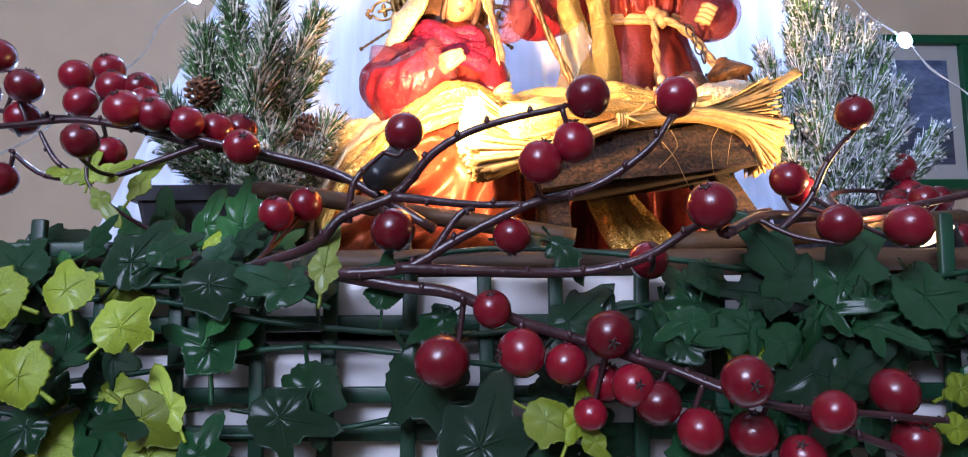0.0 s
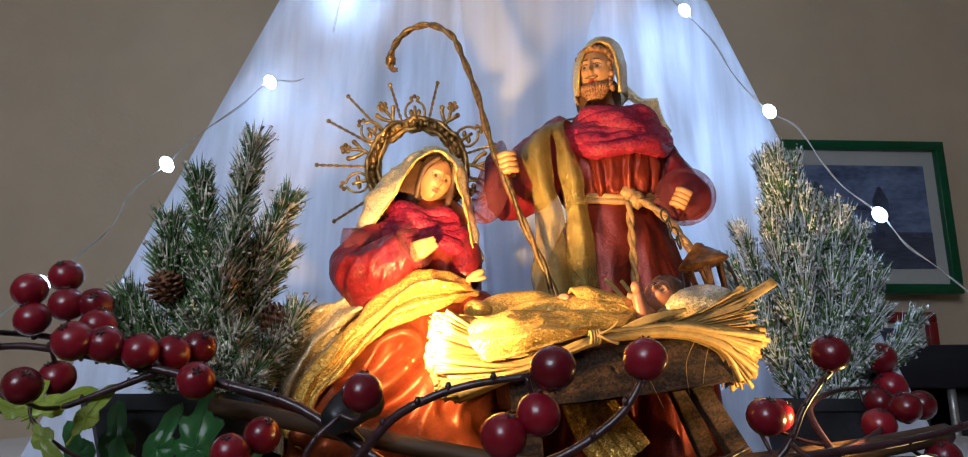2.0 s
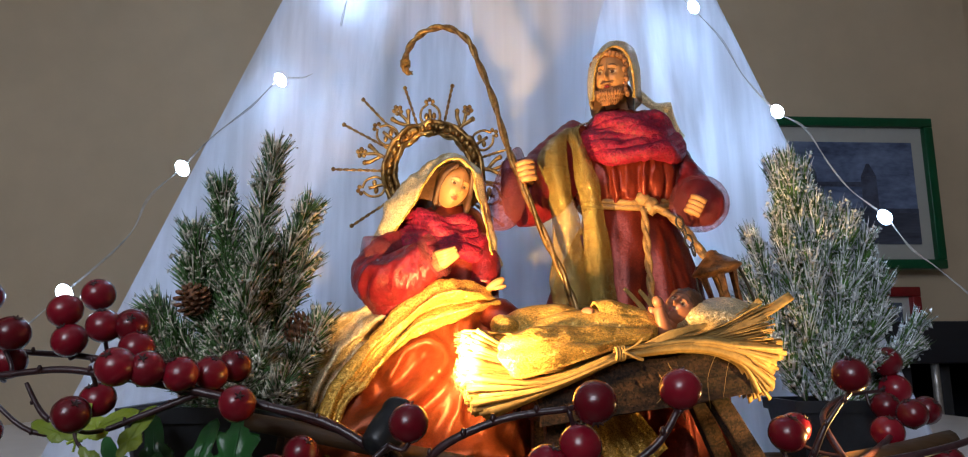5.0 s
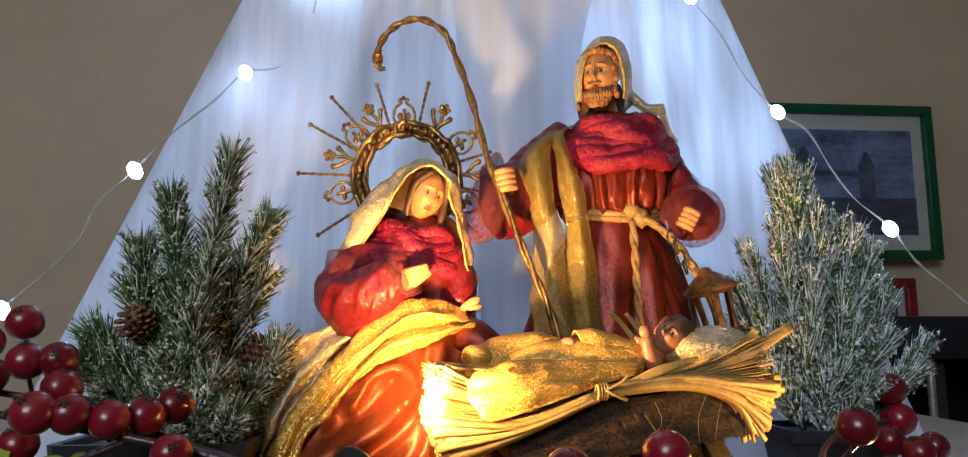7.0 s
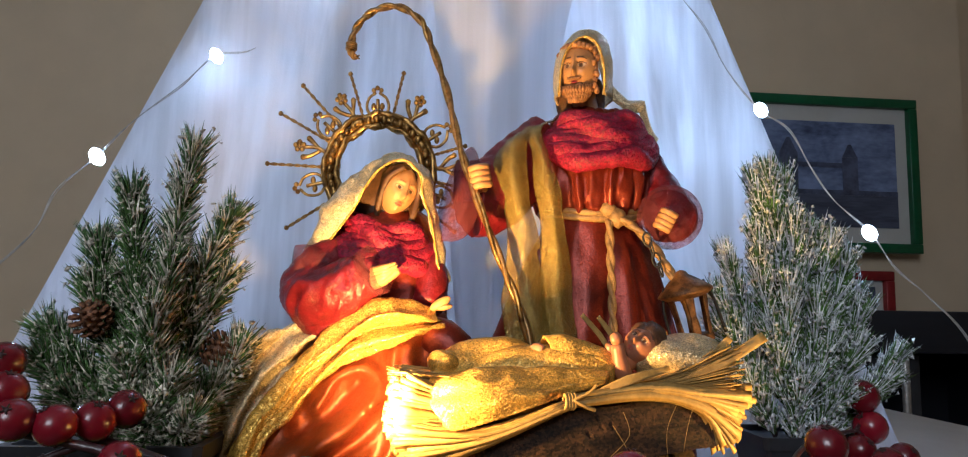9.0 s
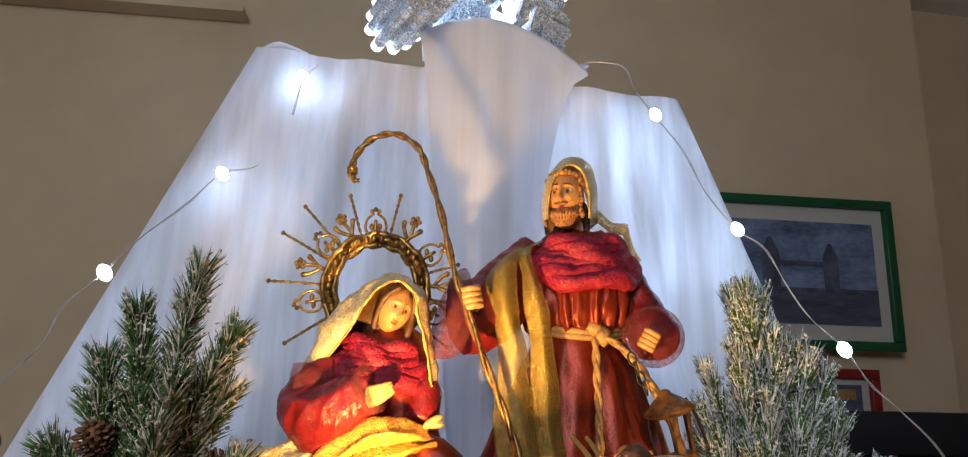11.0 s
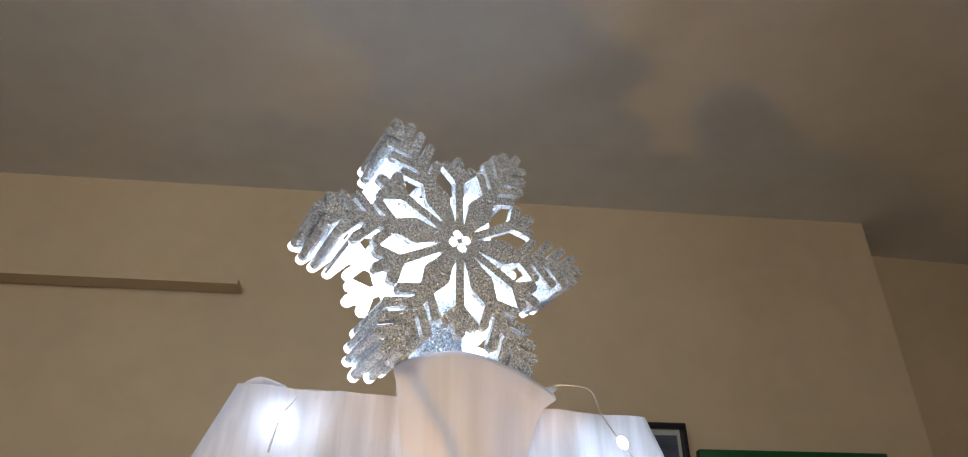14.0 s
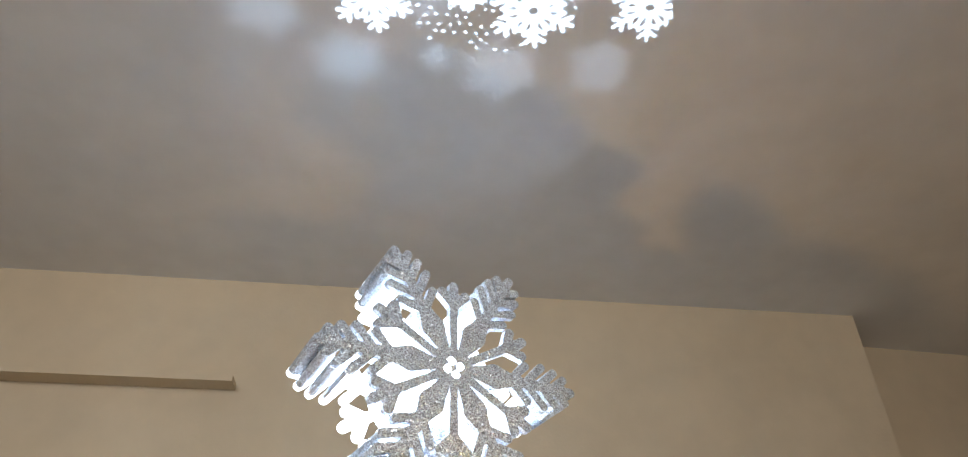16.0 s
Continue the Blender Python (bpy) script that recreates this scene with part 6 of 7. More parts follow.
B = 0.0077
spray("dark brown spray of glossy red artificial berries over the little pine",
      [([(-0.02, 0.292, 1.036), (-0.061, 0.30, 1.061), (-0.087, 0.30, 1.069), (-0.107, 0.30, 1.073), (-0.128, 0.30, 1.077), (-0.151, 0.30, 1.081), (-0.177, 0.30, 1.085), (-0.202, 0.30, 1.083), (-0.240, 0.302, 1.080)], 0.0018),
       ([(-0.06, 0.303, 1.058), (-0.10, 0.309, 1.070), (-0.135, 0.318, 1.080), (-0.174, 0.32, 1.089), (-0.207, 0.32, 1.094), (-0.245, 0.322, 1.10)], 0.0016),
       ([(-0.120, 0.302, 1.075), (-0.144, 0.30, 1.066), (-0.162, 0.30, 1.061), (-0.186, 0.30, 1.061), (-0.203, 0.30, 1.073)], 0.0013),
       ([(-0.178, 0.30, 1.062), (-0.184, 0.30, 1.068), (-0.190, 0.30, 1.079)], 0.0012)],
      [(-0.187, 0.318, 1.111, B, (0.2, -0.3, -1)), (-0.180, 0.333, 1.1195, B, (0, -0.7, 0.6)), (-0.167, 0.313, 1.104, B, (0, -0.4, 1)), (-0.156, 0.316, 1.104, B, None), (-0.183, 0.316, 1.098, B, None), (-0.1495, 0.288, 1.0865, 0.0082, None), (-0.139, 0.293, 1.0855, B, None), (-0.127, 0.298, 1.083, B, None), (-0.118, 0.309, 1.083, B, None), (-0.111, 0.320, 1.086, B, None), (-0.1015, 0.293, 1.071, B, None),
       (-0.1575, 0.272, 1.069, 0.0072, None), (-0.165, 0.308, 1.0725, B, None), (-0.2155, 0.306, 1.1165, B, None), (-0.199, 0.30, 1.1005, B, None), (-0.208, 0.302, 1.060, B, None), (-0.205, 0.31, 1.089, B, None), (-0.2175, 0.30, 1.098, B, None), (-0.149, 0.306, 1.094, B, (0.3, -0.3, 1))], 3)
spray("dark brown twisted spray of large red berries above the ivy",
      [([(-0.09, 0.27, 1.018), (-0.062, 0.252, 1.024), (-0.049, 0.25, 1.034), (-0.032, 0.25, 1.044), (-0.018, 0.248, 1.057), (-0.005, 0.246, 1.065), (0.010, 0.243, 1.068), (0.028, 0.238, 1.072)], 0.0017),
       ([(-0.07, 0.262, 1.015), (-0.049, 0.252, 1.016), (-0.027, 0.25, 1.018), (-0.010, 0.25, 1.027), (0.015, 0.248, 1.039), (0.039, 0.247, 1.046), (0.057, 0.246, 1.057), (0.066, 0.246, 1.069)], 0.0018),
       ([(-0.049, 0.25, 1.034), (-0.047, 0.25, 1.048), (-0.036, 0.25, 1.059)], 0.0012),
       ([(-0.032, 0.25, 1.043), (-0.005, 0.249, 1.040), (0.015, 0.248, 1.039)], 0.0015),
       ([(-0.020, 0.25, 1.020), (-0.010, 0.25, 1.035), (-0.004, 0.25, 1.037)], 0.0013),
       ([(-0.031, 0.25, 1.016), (0.005, 0.252, 1.014), (0.030, 0.252, 1.015), (0.047, 0.25, 1.017), (0.060, 0.25, 1.022), (0.076, 0.25, 1.030), (0.092, 0.27, 1.037), (0.122, 0.30, 1.043)], 0.0017)],
      [(0.0355, 0.2345, 1.0735, 0.0078, (0, -0.5, -1)), (0.069, 0.247, 1.077, 0.0078, (0.1, 0.3, 1)), (0.031, 0.240, 1.059, 0.0075, (0, -0.2, 1)), (0.0195, 0.239, 1.052, 0.0078, (0.3, -0.5, 1)), (-0.0285, 0.251, 1.066, 0.0072, (0, 0.2, 1)), (-0.033, 0.256, 1.031, 0.0082, (-0.2, 0.2, 1)), (-0.078, 0.309, 1.049, B, None), (-0.087, 0.296, 1.043, B, None), (0.010, 0.252, 1.028, 0.007, (0, 0, -1)), (0.061, 0.264, 1.020, 0.0075, None),
       (-0.117, 0.33, 1.02, 0.005, None)], 5)
spray("red berry spray resting beside the flocked cypress",
      [([(0.08, 0.232, 1.027), (0.100, 0.262, 1.035), (0.122, 0.29, 1.040), (0.161, 0.31, 1.041), (0.195, 0.34, 1.046), (0.225, 0.37, 1.056), (0.25, 0.39, 1.058)], 0.0017),
       ([(0.14, 0.298, 1.041), (0.180, 0.30, 1.046), (0.206, 0.30, 1.051), (0.24, 0.31, 1.057), (0.28, 0.32, 1.060)], 0.0015),
       ([(0.115, 0.286, 1.030), (0.129, 0.285, 1.044), (0.1375, 0.283, 1.060), (0.145, 0.281, 1.071)], 0.0014),
       ([(0.16, 0.312, 1.042), (0.17, 0.35, 1.058), (0.20, 0.38, 1.066), (0.232, 0.398, 1.068)], 0.0014)],
      [(0.0745, 0.230, 1.035, 0.0083, None), (0.128, 0.295, 1.056, 0.0080, (0.2, -0.5, 1)), (0.142, 0.318, 1.056, 0.0072, None), (0.150, 0.281, 1.0805, 0.0075, (-0.2, -0.4, 1)), (0.240, 0.408, 1.084, 0.0088, None), (0.243, 0.407, 1.068, 0.009, None), (0.205, 0.353, 1.050, 0.0082, (0, -0.5, 1)), (0.224, 0.362, 1.058, 0.0078, None), (0.237, 0.37, 1.059, 0.0075, None), (0.224, 0.385, 1.060, 0.008, None), (0.126, 0.250, 1.031, 0.0078, (0, 0.3, 1)), (0.1495, 0.248, 1.030, 0.0083, (0.3, 0.3, 1)), (0.228, 0.343, 1.036, 0.008, None)], 9)
spray("drooping spray of bright red berries hanging over the trellis",
      [([(-0.06, 0.256, 1.016), (-0.031, 0.252, 1.011), (-0.010, 0.25, 1.007), (0.014, 0.25, 0.998), (0.035, 0.25, 0.990), (0.059, 0.248, 0.983), (0.078, 0.245, 0.976), (0.115, 0.242, 0.962), (0.15, 0.24, 0.95)], 0.0020),
       ([(0.06, 0.249, 0.983), (0.09, 0.235, 0.972), (0.125, 0.235, 0.968), (0.150, 0.235, 0.966)], 0.0013)],
      [(-0.0148, 0.252, 0.984, 0.0100, (0, 0.4, 1)), (0.0025, 0.247, 1.002, 0.0068, None), (0.0125, 0.249, 0.987, 0.0088, (-0.8, -0.4, 0)), (0.028, 0.250, 0.983, 0.0075, (0, -0.3, -1)), (0.0425, 0.245, 0.993, 0.0085, (0.0, -0.9, -0.3)), (0.050, 0.245, 0.976, 0.0075, (0.1, -1, 0.1)), (0.0585, 0.246, 0.970, 0.0082, (0, 0.2, -1)), (0.0425, 0.258, 0.976, 0.0072, None), (0.0805, 0.222, 0.979, 0.0082, (0.0, -1, -0.1)), (0.109, 0.227, 0.969, 0.0072, (0.5, -0.3, -0.5)), (0.072, 0.244, 0.961, 0.0082, None), (0.0895, 0.244, 0.960, 0.0080, None), (0.139, 0.246, 0.973, 0.0085, None), (0.1435, 0.244, 0.957, 0.0080, None), (0.106, 0.245, 0.952, 0.0078, None), (0.036, 0.25, 0.966, 0.006, None)], 13)


# ---- ivy ----
def leaf_mesh(name, lobes, mats, curl, base=0.30):
    """A lobed leaf with a raised rim, sunken midrib and thickness; root at the origin, tip along +Z, face to -Y."""
    s = Shape()
    n = 44
    rim = []
    for i in range(n):
        a = 2 * math.pi * i / n
        r = base
        for la, ll, lw in lobes:
            d = (a - la + math.pi) % (2 * math.pi) - math.pi
            r = max(r, ll * math.exp(-(d / lw) ** 2) + 0.10)
        r *= 1 + 0.035 * math.sin(i * 2.9) + 0.03 * math.sin(i * 1.3 + 2)
        rim.append((r * math.sin(a), r * math.cos(a)))
    rows = []
    def bend(x, z):
        return curl * (0.75 * x * x + 0.45 * max(0, z) ** 2) + 0.09 * math.sin(7 * x + 3 * z) * abs(x) + 0.10 * x * z

    for f in (0.0, 0.25, 0.5, 0.75, 0.92, 1.0):
        rows.append([(x * f, bend(x * f, z * f) - 0.075 * f * abs(math.sin(2.5 * math.atan2(x, z))) * (1.25 - f), z * f + 0.42) for x, z in rim])
    front = [p for r in rows for p in r]
    back = [(x, y + 0.022, z) for x, y, z in front]
    f1 = []
    for k in range(len(rows) - 1):
        for i in range(n):
            j = (i + 1) % n
            f1.append((k * n + i, k * n + j, (k + 1) * n + j, (k + 1) * n + i))
    off = len(front)
    f2 = [tuple(off + q for q in reversed(f)) for f in f1]
    k = (len(rows) - 1) * n
    rimf = [(k + (i + 1) % n, k + i, off + k + i, off + k + (i + 1) % n) for i in range(n)]
    s.add(front + back, f1 + f2 + rimf)
    s.tube([(0, 0.02, -0.25), (0, 0.03, 0.05), (0, 0.012, 0.42)], [0.035, 0.032, 0.02], 6)
    for la, ll, lw in lobes:
        x, z = math.sin(la) * ll * 0.85, math.cos(la) * ll * 0.85
        s.tube([(0, -0.010, 0.42), (x * 0.5, bend(x * 0.5, z * 0.5) - 0.008, 0.42 + z * 0.5), (x * 0.9, bend(x * 0.9, z * 0.9) - 0.004, 0.42 + z * 0.9)], [0.018, 0.013, 0.005], 5, smooth=3)
    return s.mesh(name, mats)


FIVE = [(0, 0.72, 0.44), (1.15, 0.52, 0.42), (-1.15, 0.48, 0.44), (2.25, 0.34, 0.46), (-2.25, 0.36, 0.46)]
THREE = [(0, 0.92, 0.38), (1.05, 0.60, 0.36), (-1.05, 0.60, 0.36), (2.4, 0.3, 0.5), (-2.4, 0.3, 0.5)]
BROAD = [(0, 0.68, 0.50), (1.0, 0.44, 0.52), (-1.0, 0.42, 0.52), (2.2, 0.36, 0.50), (-2.2, 0.36, 0.50)]
SOFT = [(0, 0.56, 0.62), (1.15, 0.42, 0.52), (-1.15, 0.42, 0.52), (2.3, 0.34, 0.45), (-2.3, 0.34, 0.45)]
LONG = [(0, 0.90, 0.36), (0.55, 0.50, 0.42), (-0.55, 0.50, 0.42), (1.5, 0.30, 0.7), (-1.5, 0.30, 0.7)]
NARROW = [(0, 0.80, 0.46), (math.pi, 0.36, 0.50)]
DARK = [IVY]
LEAVES = [leaf_mesh("leaf", FIVE, DARK, 0.60, 0.42), leaf_mesh("leaf", THREE, DARK, 0.5, 0.32), leaf_mesh("leaf", BROAD, DARK, 0.8, 0.40), leaf_mesh("leaf", SOFT, [IVY_PALE], 1.1, 0.42), leaf_mesh("leaf", NARROW, [IVY_PALE], 0.6, 0.27), leaf_mesh("leaf", LONG, DARK, 0.6), leaf_mesh("leaf", NARROW, [IVY_LIT], 0.8, 0.34), leaf_mesh("leaf", LONG, [IVY_LIT], 0.6)]


def leaf(t, kind, at, size, lean, roll, turn):
    ob = part("leaf", LEAVES[kind], None, t)
    ob.matrix_basis = Matrix.Translation(at) @ (RZ(turn) @ RX(lean) @ RY(roll)).to_4x4() @ Matrix.Scale(size * (1.05 if kind == 3 else 0.90), 4)
    return ob


def ivy():
    rng = random.Random(17)
    t = thing("ivy_garland", "glossy dark green artificial ivy with yellow-green young leaves", "ivy garland")
    # vines woven through the trellis
    for k in range(7):
        z = 0.905 + 0.019 * k
        pts = [(-0.28 + 0.07 * i, 0.276 + 0.006 * math.sin(i * 2 + k), z + 0.008 * math.sin(i * 1.7 + k * 2.2)) for i in range(9)]
        part("vine", Shape().tube(pts, 0.0012, 6, smooth=6), LATTICE, t)
    # big leaves that stand out one by one: kind, place of the stalk, size, lean, roll, turn
    for kind, at, size, lean, roll, turn in (
            (1, (-0.100, 0.264, 0.976), 0.034, 12, -6, 8), (3, (-0.132, 0.246, 0.990), 0.021, 10, 40, 15), (3, (-0.150, 0.244, 0.975), 0.024, 5, -60, -10), (3, (-0.124, 0.246, 0.972), 0.022, 0, 130, 5), (3, (-0.145, 0.250, 1.002), 0.020, 15, -20, 0), (3, (-0.163, 0.252, 1.004), 0.024, 10, -70, 0),
            (2, (-0.066, 0.268, 0.984), 0.030, 10, 170, 10), (0, (-0.030, 0.268, 0.988), 0.036, 8, 150, -5), (0, (-0.085, 0.262, 0.966), 0.030, 15, 100, 0), (0, (-0.118, 0.262, 0.956), 0.034, 10, -120, 0), (2, (-0.006, 0.246, 0.940), 0.044, 20, 12, -8), (2, (0.020, 0.250, 0.938), 0.036, 25, -30, 10), (3, (0.014, 0.252, 0.968), 0.018, 20, 120, 0), (4, (0.028, 0.250, 0.956), 0.022, 10, 30, 20), (4, (0.034, 0.252, 0.962), 0.018, 0, 150, 0),
            (5, (0.120, 0.262, 1.002), 0.036, 5, -32, 5), (5, (0.121, 0.260, 1.000), 0.038, 20, 38, -10), (5, (0.116, 0.262, 1.004), 0.026, 20, -75, 0), (0, (0.118, 0.264, 0.992), 0.036, 10, 175, 0), (0, (0.140, 0.264, 0.978), 0.034, 5, 30, 0), (2, (0.084, 0.270, 0.996), 0.026, 10, -30, 0), (2, (0.068, 0.272, 1.004), 0.030, 5, 170, 0), (0, (0.150, 0.262, 1.004), 0.032, 20, 80, 0), (2, (0.172, 0.250, 0.990), 0.036, 25, 150, -10), (4, (0.152, 0.240, 0.972), 0.024, 20, 75, 20), (4, (0.150, 0.242, 0.962), 0.022, 10, 95, 20),
            (0, (-0.165, 0.262, 1.012), 0.028, 20, -50, 0), (0, (-0.140, 0.268, 1.012), 0.030, 15, 30, 0), (2, (-0.112, 0.262, 1.014), 0.030, 20, 100, 0), (5, (-0.060, 0.250, 1.006), 0.030, 30, -62, 0), (4, (-0.057, 0.248, 1.008), 0.024, 10, 5, 0), (4, (-0.104, 0.248, 0.962), 0.022, 10, -30, 0), (5, (-0.037, 0.256, 1.000), 0.020, 5, 4, 0), (2, (0.006, 0.256, 1.028), 0.020, 60, 75, 0), (5, (0.024, 0.262, 1.030), 0.018, 30, 150, 0), (2, (-0.100, 0.246, 0.946), 0.022, 10, 20, 0), (3, (-0.110, 0.25, 0.945), 0.022, 20, -40, 0),
            (2, (-0.160, 0.332, 1.0330), 0.0220, 5, -35, 0), (2, (-0.146, 0.330, 1.0350), 0.0253, 8, -10, 10), (2, (-0.130, 0.326, 1.0330), 0.0253, 5, 12, -10), (5, (-0.113, 0.326, 1.0310), 0.0304, 5, 6, 5), (2, (-0.150, 0.322, 1.0270), 0.0220, 20, 60, 0), (0, (-0.135, 0.318, 1.0270), 0.0236, 20, -30, 0), (2, (-0.118, 0.315, 1.0230), 0.0236, 25, 20, 0), (5, (-0.100, 0.32, 1.0230), 0.0203, 15, 40, 0), (3, (-0.124, 0.315, 1.0290), 0.0152, 15, 60, 0),
            (4, (-0.166, 0.296, 1.058), 0.020, 20, 60, 10), (4, (-0.168, 0.296, 1.058), 0.018, 20, -70, 0), (4, (-0.167, 0.296, 1.056), 0.016, 10, 5, 0), (4, (-0.164, 0.295, 1.054), 0.018, 20, 140, 0), (4, (-0.150, 0.298, 1.050), 0.020, 15, 25, 0)):
        # leaves set further back take the copy painted as lit
        leaf(t, {0: 6, 2: 6, 5: 7}.get(kind, kind) if at[1] > 0.312 else kind, at, size, -lean, roll, turn)
    part("vine", Shape().tube([(-0.13, 0.32, 1.03), (-0.150, 0.30, 1.042), (-0.166, 0.296, 1.056), (-0.168, 0.298, 1.07)], 0.0009, 6, smooth=5), TWIG, t)
    # the rest of the foliage
    for k in range(250):
        x = rng.uniform(-0.285, 0.285)
        z = rng.uniform(0.930, 1.010)
        y = 0.278 - rng.uniform(0.0, 0.024)
        pale = rng.random() < (0.30 if x < -0.09 else 0.05)
        kind = rng.choice((3, 3, 4)) if pale else rng.choice((0, 1, 2, 2, 5, 5))
        if (-0.13 < x < 0.03 and rng.random() < 0.80) or (x > 0.03 and z < 0.985 and rng.random() < 0.35):
            continue
        leaf(t, kind, (x, y, z), rng.uniform(0.016, 0.027), rng.uniform(-45, 8), rng.uniform(-180, 180), rng.uniform(-45, 45))
    # leaves along the edge of the bed of sticks
    for k in range(26):
        leaf(t, rng.choice((0, 2, 2, 5, 1)), (rng.uniform(0.045, 0.24), 0.262 + rng.uniform(0.0, 0.025), rng.uniform(0.990, 1.012)), rng.uniform(0.018, 0.027), rng.uniform(-50, 0), rng.uniform(-120, 120), rng.uniform(-40, 40))
    # the thick tuft that climbs in front of the little pine
    for k in range(46):
        x = rng.uniform(-0.200, -0.085)
        z = rng.uniform(0.988, 1.030)
        leaf(t, rng.choice((0, 2, 6, 7, 5, 1)), (x, 0.262 + rng.uniform(0.0, 0.05), z), rng.uniform(0.016, 0.024), rng.uniform(-50, 0), rng.uniform(-120, 120), rng.uniform(-40, 40))


ivy()


# ---- small spotlights ----
def spotlight(c, target, label):
    m = look(c, target)
    t = thing("spotlight", label, "spotlight", "black spotlights")
    t.matrix_world = m
    part("housing", Shape().rings([[(r * math.cos(2 * math.pi * i / 20), r * math.sin(2 * math.pi * i / 20), z) for i in range(20)] for z, r in ((0.024, 0.003), (0.022, 0.0055), (0.014, 0.0075), (0.004, 0.0085), (0.002, 0.0095), (0.0005, 0.0095), (0.0005, 0.0085), (0.004, 0.0078))]), BLACK, t)
    part("lens", Shape().rings([[(r * math.cos(2 * math.pi * i / 16), r * math.sin(2 * math.pi * i / 16), z) for i in range(16)] for z, r in ((0.0010, 0.0083), (-0.0006, 0.0070), (-0.0014, 0.0040), (-0.0017, 0.001))]), SPOT_LENS, t, "glowing warm lens")
    inv = m.inverted()
    part("stalk", Shape().tube([(0, 0, 0.018), inv @ (Vector(c) + Vector((0.0, 0.0, -0.02))), inv @ Vector((c[0] + 0.002, c[1] + 0.002, TOP + 0.009))], 0.0018, 8), BLACK, t)


spotlight((-0.0340, 0.2990, 1.0650), (0.030, 0.400, 1.125), "small black spotlight aimed at the manger")
spotlight((0.1970, 0.3115, 1.0345), (0.1370, 0.2975, 1.1115), "small black spotlight aimed across the manger")


# ---- back of the room ----
WALL_M = Matrix.Translation((0, 1.475 + 0.0, 0)) @ Matrix.Rotation(radians(2.1), 4, "Z")


def framed(name, label, x, z, w, h, bar, mat, art):
    t = thing(name, label, "picture")
    t.matrix_world = WALL_M @ Matrix.Translation((x, -0.012, z))
    for sx, sz, lx, lz in ((0, h / 2 - bar / 2, w, bar), (0, -h / 2 + bar / 2, w, bar), (-w / 2 + bar / 2, 0, bar, h - 2 * bar), (w / 2 - bar / 2, 0, bar, h - 2 * bar)):
        part("frame_bar", Shape().box((sx, 0, sz), (lx, 0.022, lz), bevel=0.002), mat, t)
    part("passepartout", Shape().box((0, 0.004, 0), (w - 2 * bar, 0.004, h - 2 * bar)), MAT_BOARD, t, smooth=False)
    art(t)


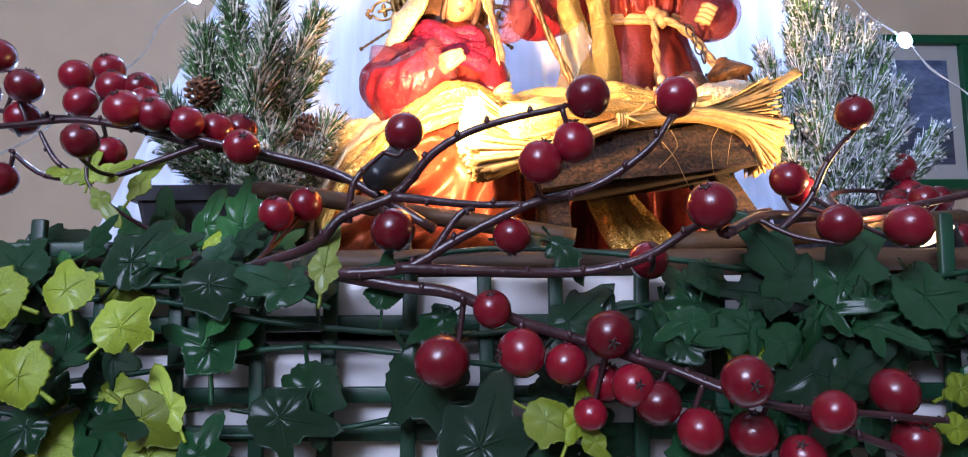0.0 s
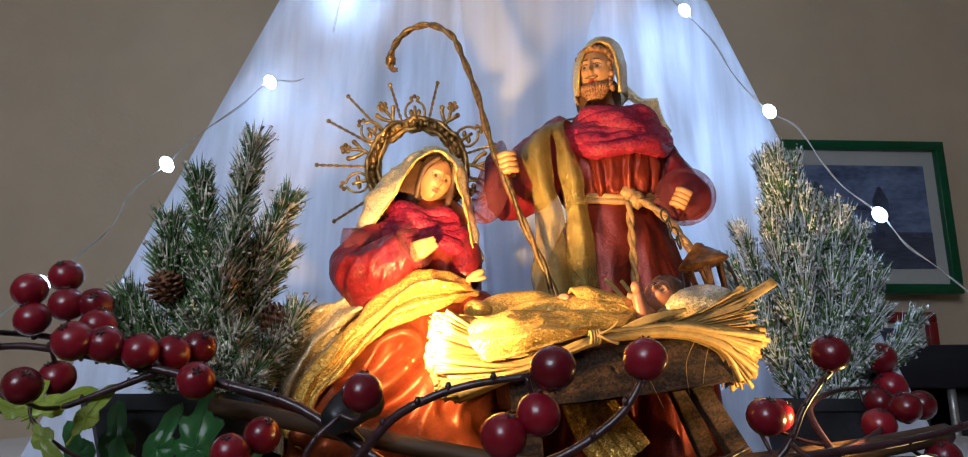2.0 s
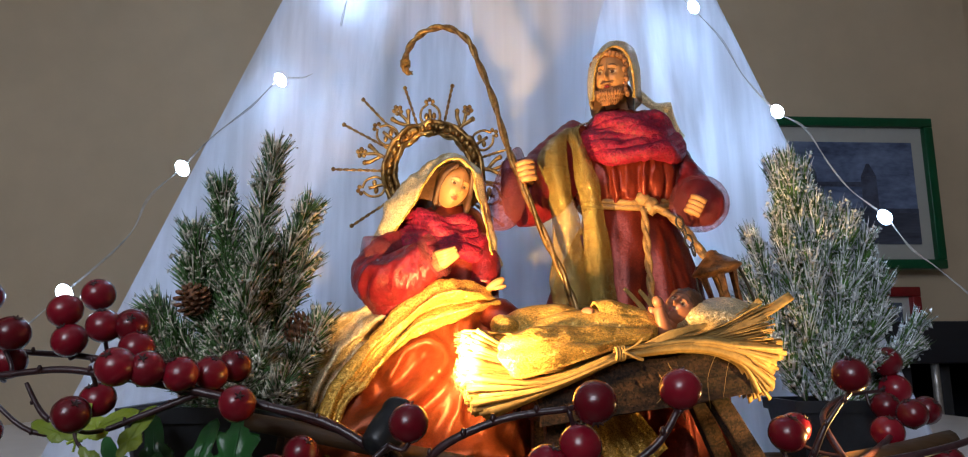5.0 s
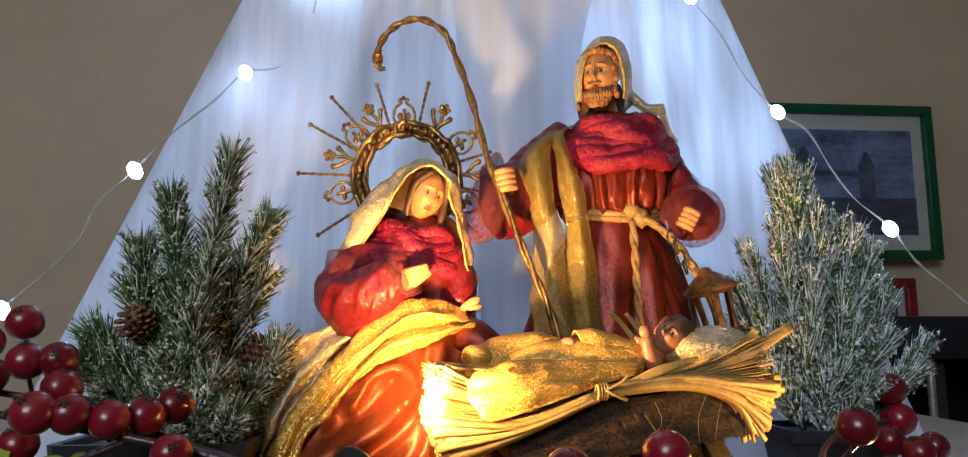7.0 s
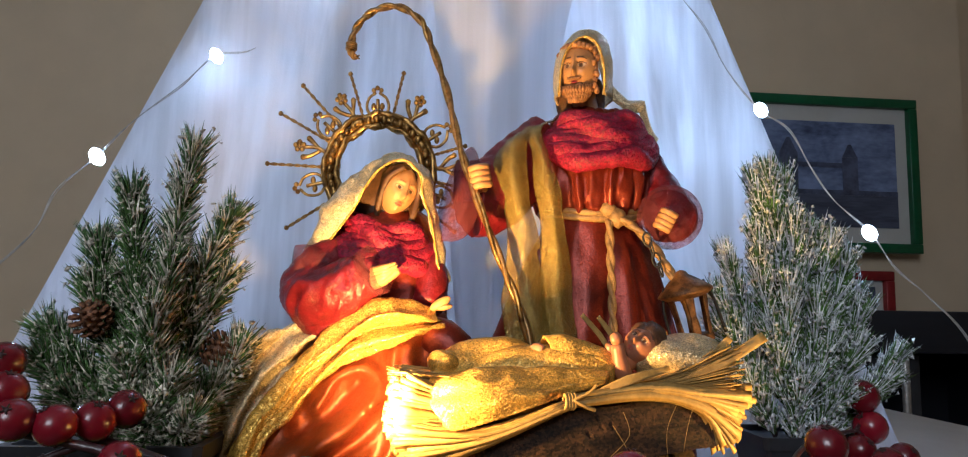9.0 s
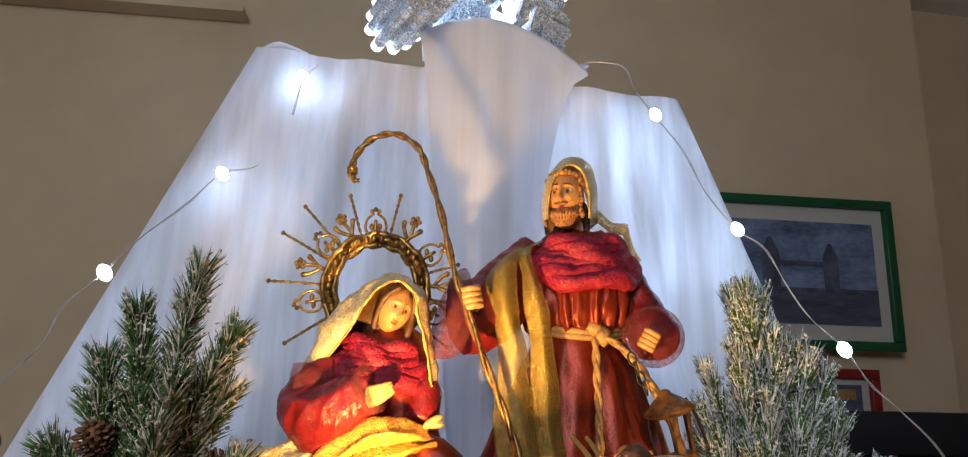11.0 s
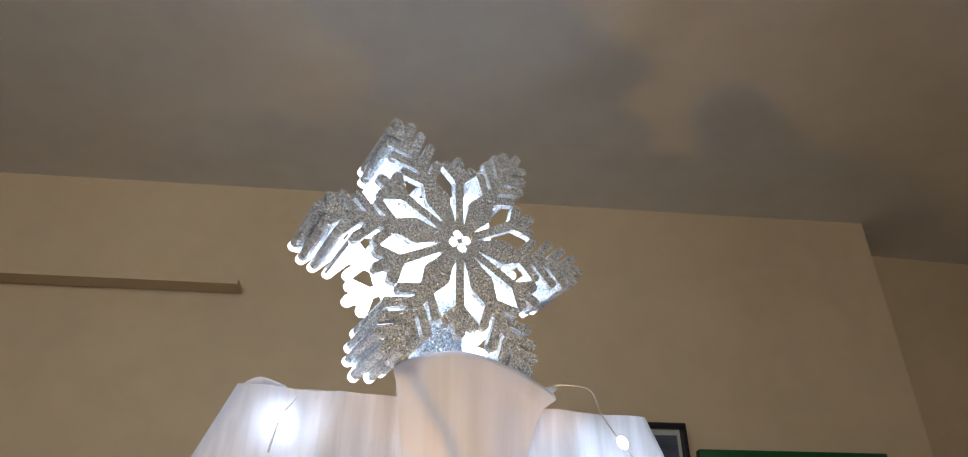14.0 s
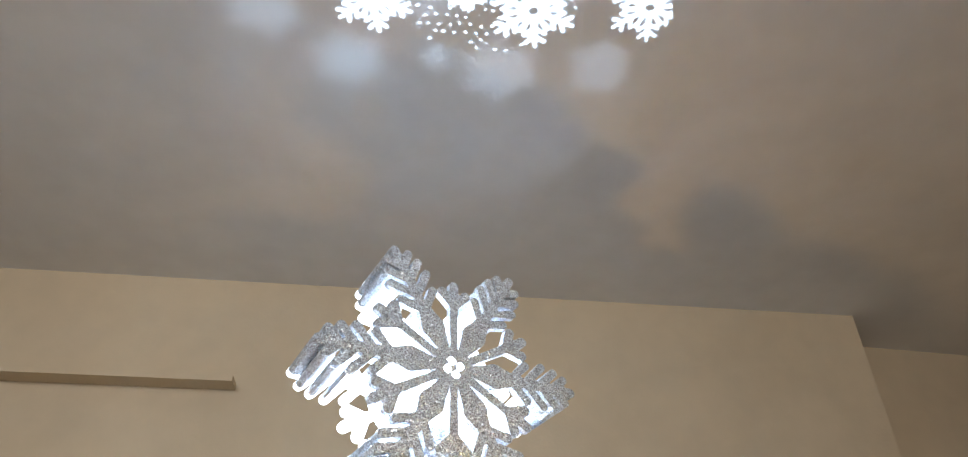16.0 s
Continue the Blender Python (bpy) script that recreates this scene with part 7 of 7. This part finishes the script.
def bridge_art(t):
    w, h, o = 0.335, 0.225, 0.0
    p = part("print", Shape().box((o, 0.001, 0), (w, 0.002, h)), PRINT_SKY, t, "blue-grey print of a misty river bridge", smooth=False)
    part("river", Shape().box((o, -0.0005, -0.075), (w, 0.001, 0.075)), PRINT_WATER, p, smooth=False)
    for x, s in ((-0.075, 1.0), (0.062, 0.85)):
        part("bridge_tower", Shape().box((x, -0.001, -0.005), (0.040 * s, 0.002, 0.095 * s)).rings([[(x - 0.020 * s, -0.002, 0.042 * s), (x + 0.020 * s, -0.002, 0.042 * s), (x + 0.020 * s, 0.0, 0.042 * s), (x - 0.020 * s, 0.0, 0.042 * s)], [(x - 0.003, -0.002, 0.075 * s), (x + 0.003, -0.002, 0.075 * s), (x + 0.003, 0.0, 0.075 * s), (x - 0.003, 0.0, 0.075 * s)]]), PRINT_DARK, p, smooth=False)
    part("bridge_span", Shape().box((0, -0.0012, 0.018), (0.11, 0.0012, 0.010)), PRINT_DARK, p, smooth=False)
    part("bridge_road", Shape().box((o, -0.0012, -0.040), (w, 0.0012, 0.010)), PRINT_DARK, p, smooth=False)


framed("bridge_picture", "green-framed print of a misty bridge on the wall", 0.820, 1.429, 0.427, 0.332, 0.020, GREEN_FRAME, bridge_art)


def small_art(t):
    p = part("print", Shape().box((0, 0.001, 0), (0.09, 0.002, 0.06)), PRINT_DARK, t, "dark small print", smooth=False)
    part("patch", Shape().box((0.005, -0.001, 0.01), (0.05, 0.002, 0.022)), CORD, p, smooth=False)


framed("red_picture", "small red-framed picture on the wall", 0.883, 1.162, 0.165, 0.125, 0.020, RED_FRAME, small_art)


def plain_art(t):
    part("print", Shape().box((0, 0.001, 0), (0.10, 0.002, 0.13)), PRINT_WATER, t, smooth=False)


framed("grey_picture", "small dark-framed picture on the wall", 0.515, 1.56, 0.14, 0.18, 0.012, DARK_WOOD, plain_art)


def dark_unit():
    t = thing("shelf_unit", "low black-brown shelf unit against the back wall", "shelf unit", at=(1.06, 1.33, FLOOR_Z))
    part("top", Shape().box((0, 0, 1.325), (0.84, 0.28, 0.07), bevel=0.003), DARK_WOOD, t)
    for x in (-0.405, 0.0, 0.405):
        part("upright", Shape().box((x, 0, 0.645), (0.03, 0.27, 1.29), bevel=0.002), DARK_WOOD, t)
    for z in (0.05, 0.48, 0.90):
        part("shelf", Shape().box((0, 0, z), (0.78, 0.26, 0.025), bevel=0.002), DARK_WOOD, t)
    part("post", Shape().tube([(-0.268, -0.125, 0.90), (-0.268, -0.125, 1.10), (-0.268, -0.125, 1.29)], 0.0065, 12), WIRE, t, "chrome post")
    for x in (-0.300, -0.232):
        part("panel", Shape().box((x, -0.09, 1.09), (0.022, 0.006, 0.39), bevel=0.001), POT, t, "smoky grey panel")
    part("back", Shape().box((0, 0.133, 0.66), (0.82, 0.01, 1.3)), DARK_WOOD, t)
    return t


dark_unit()
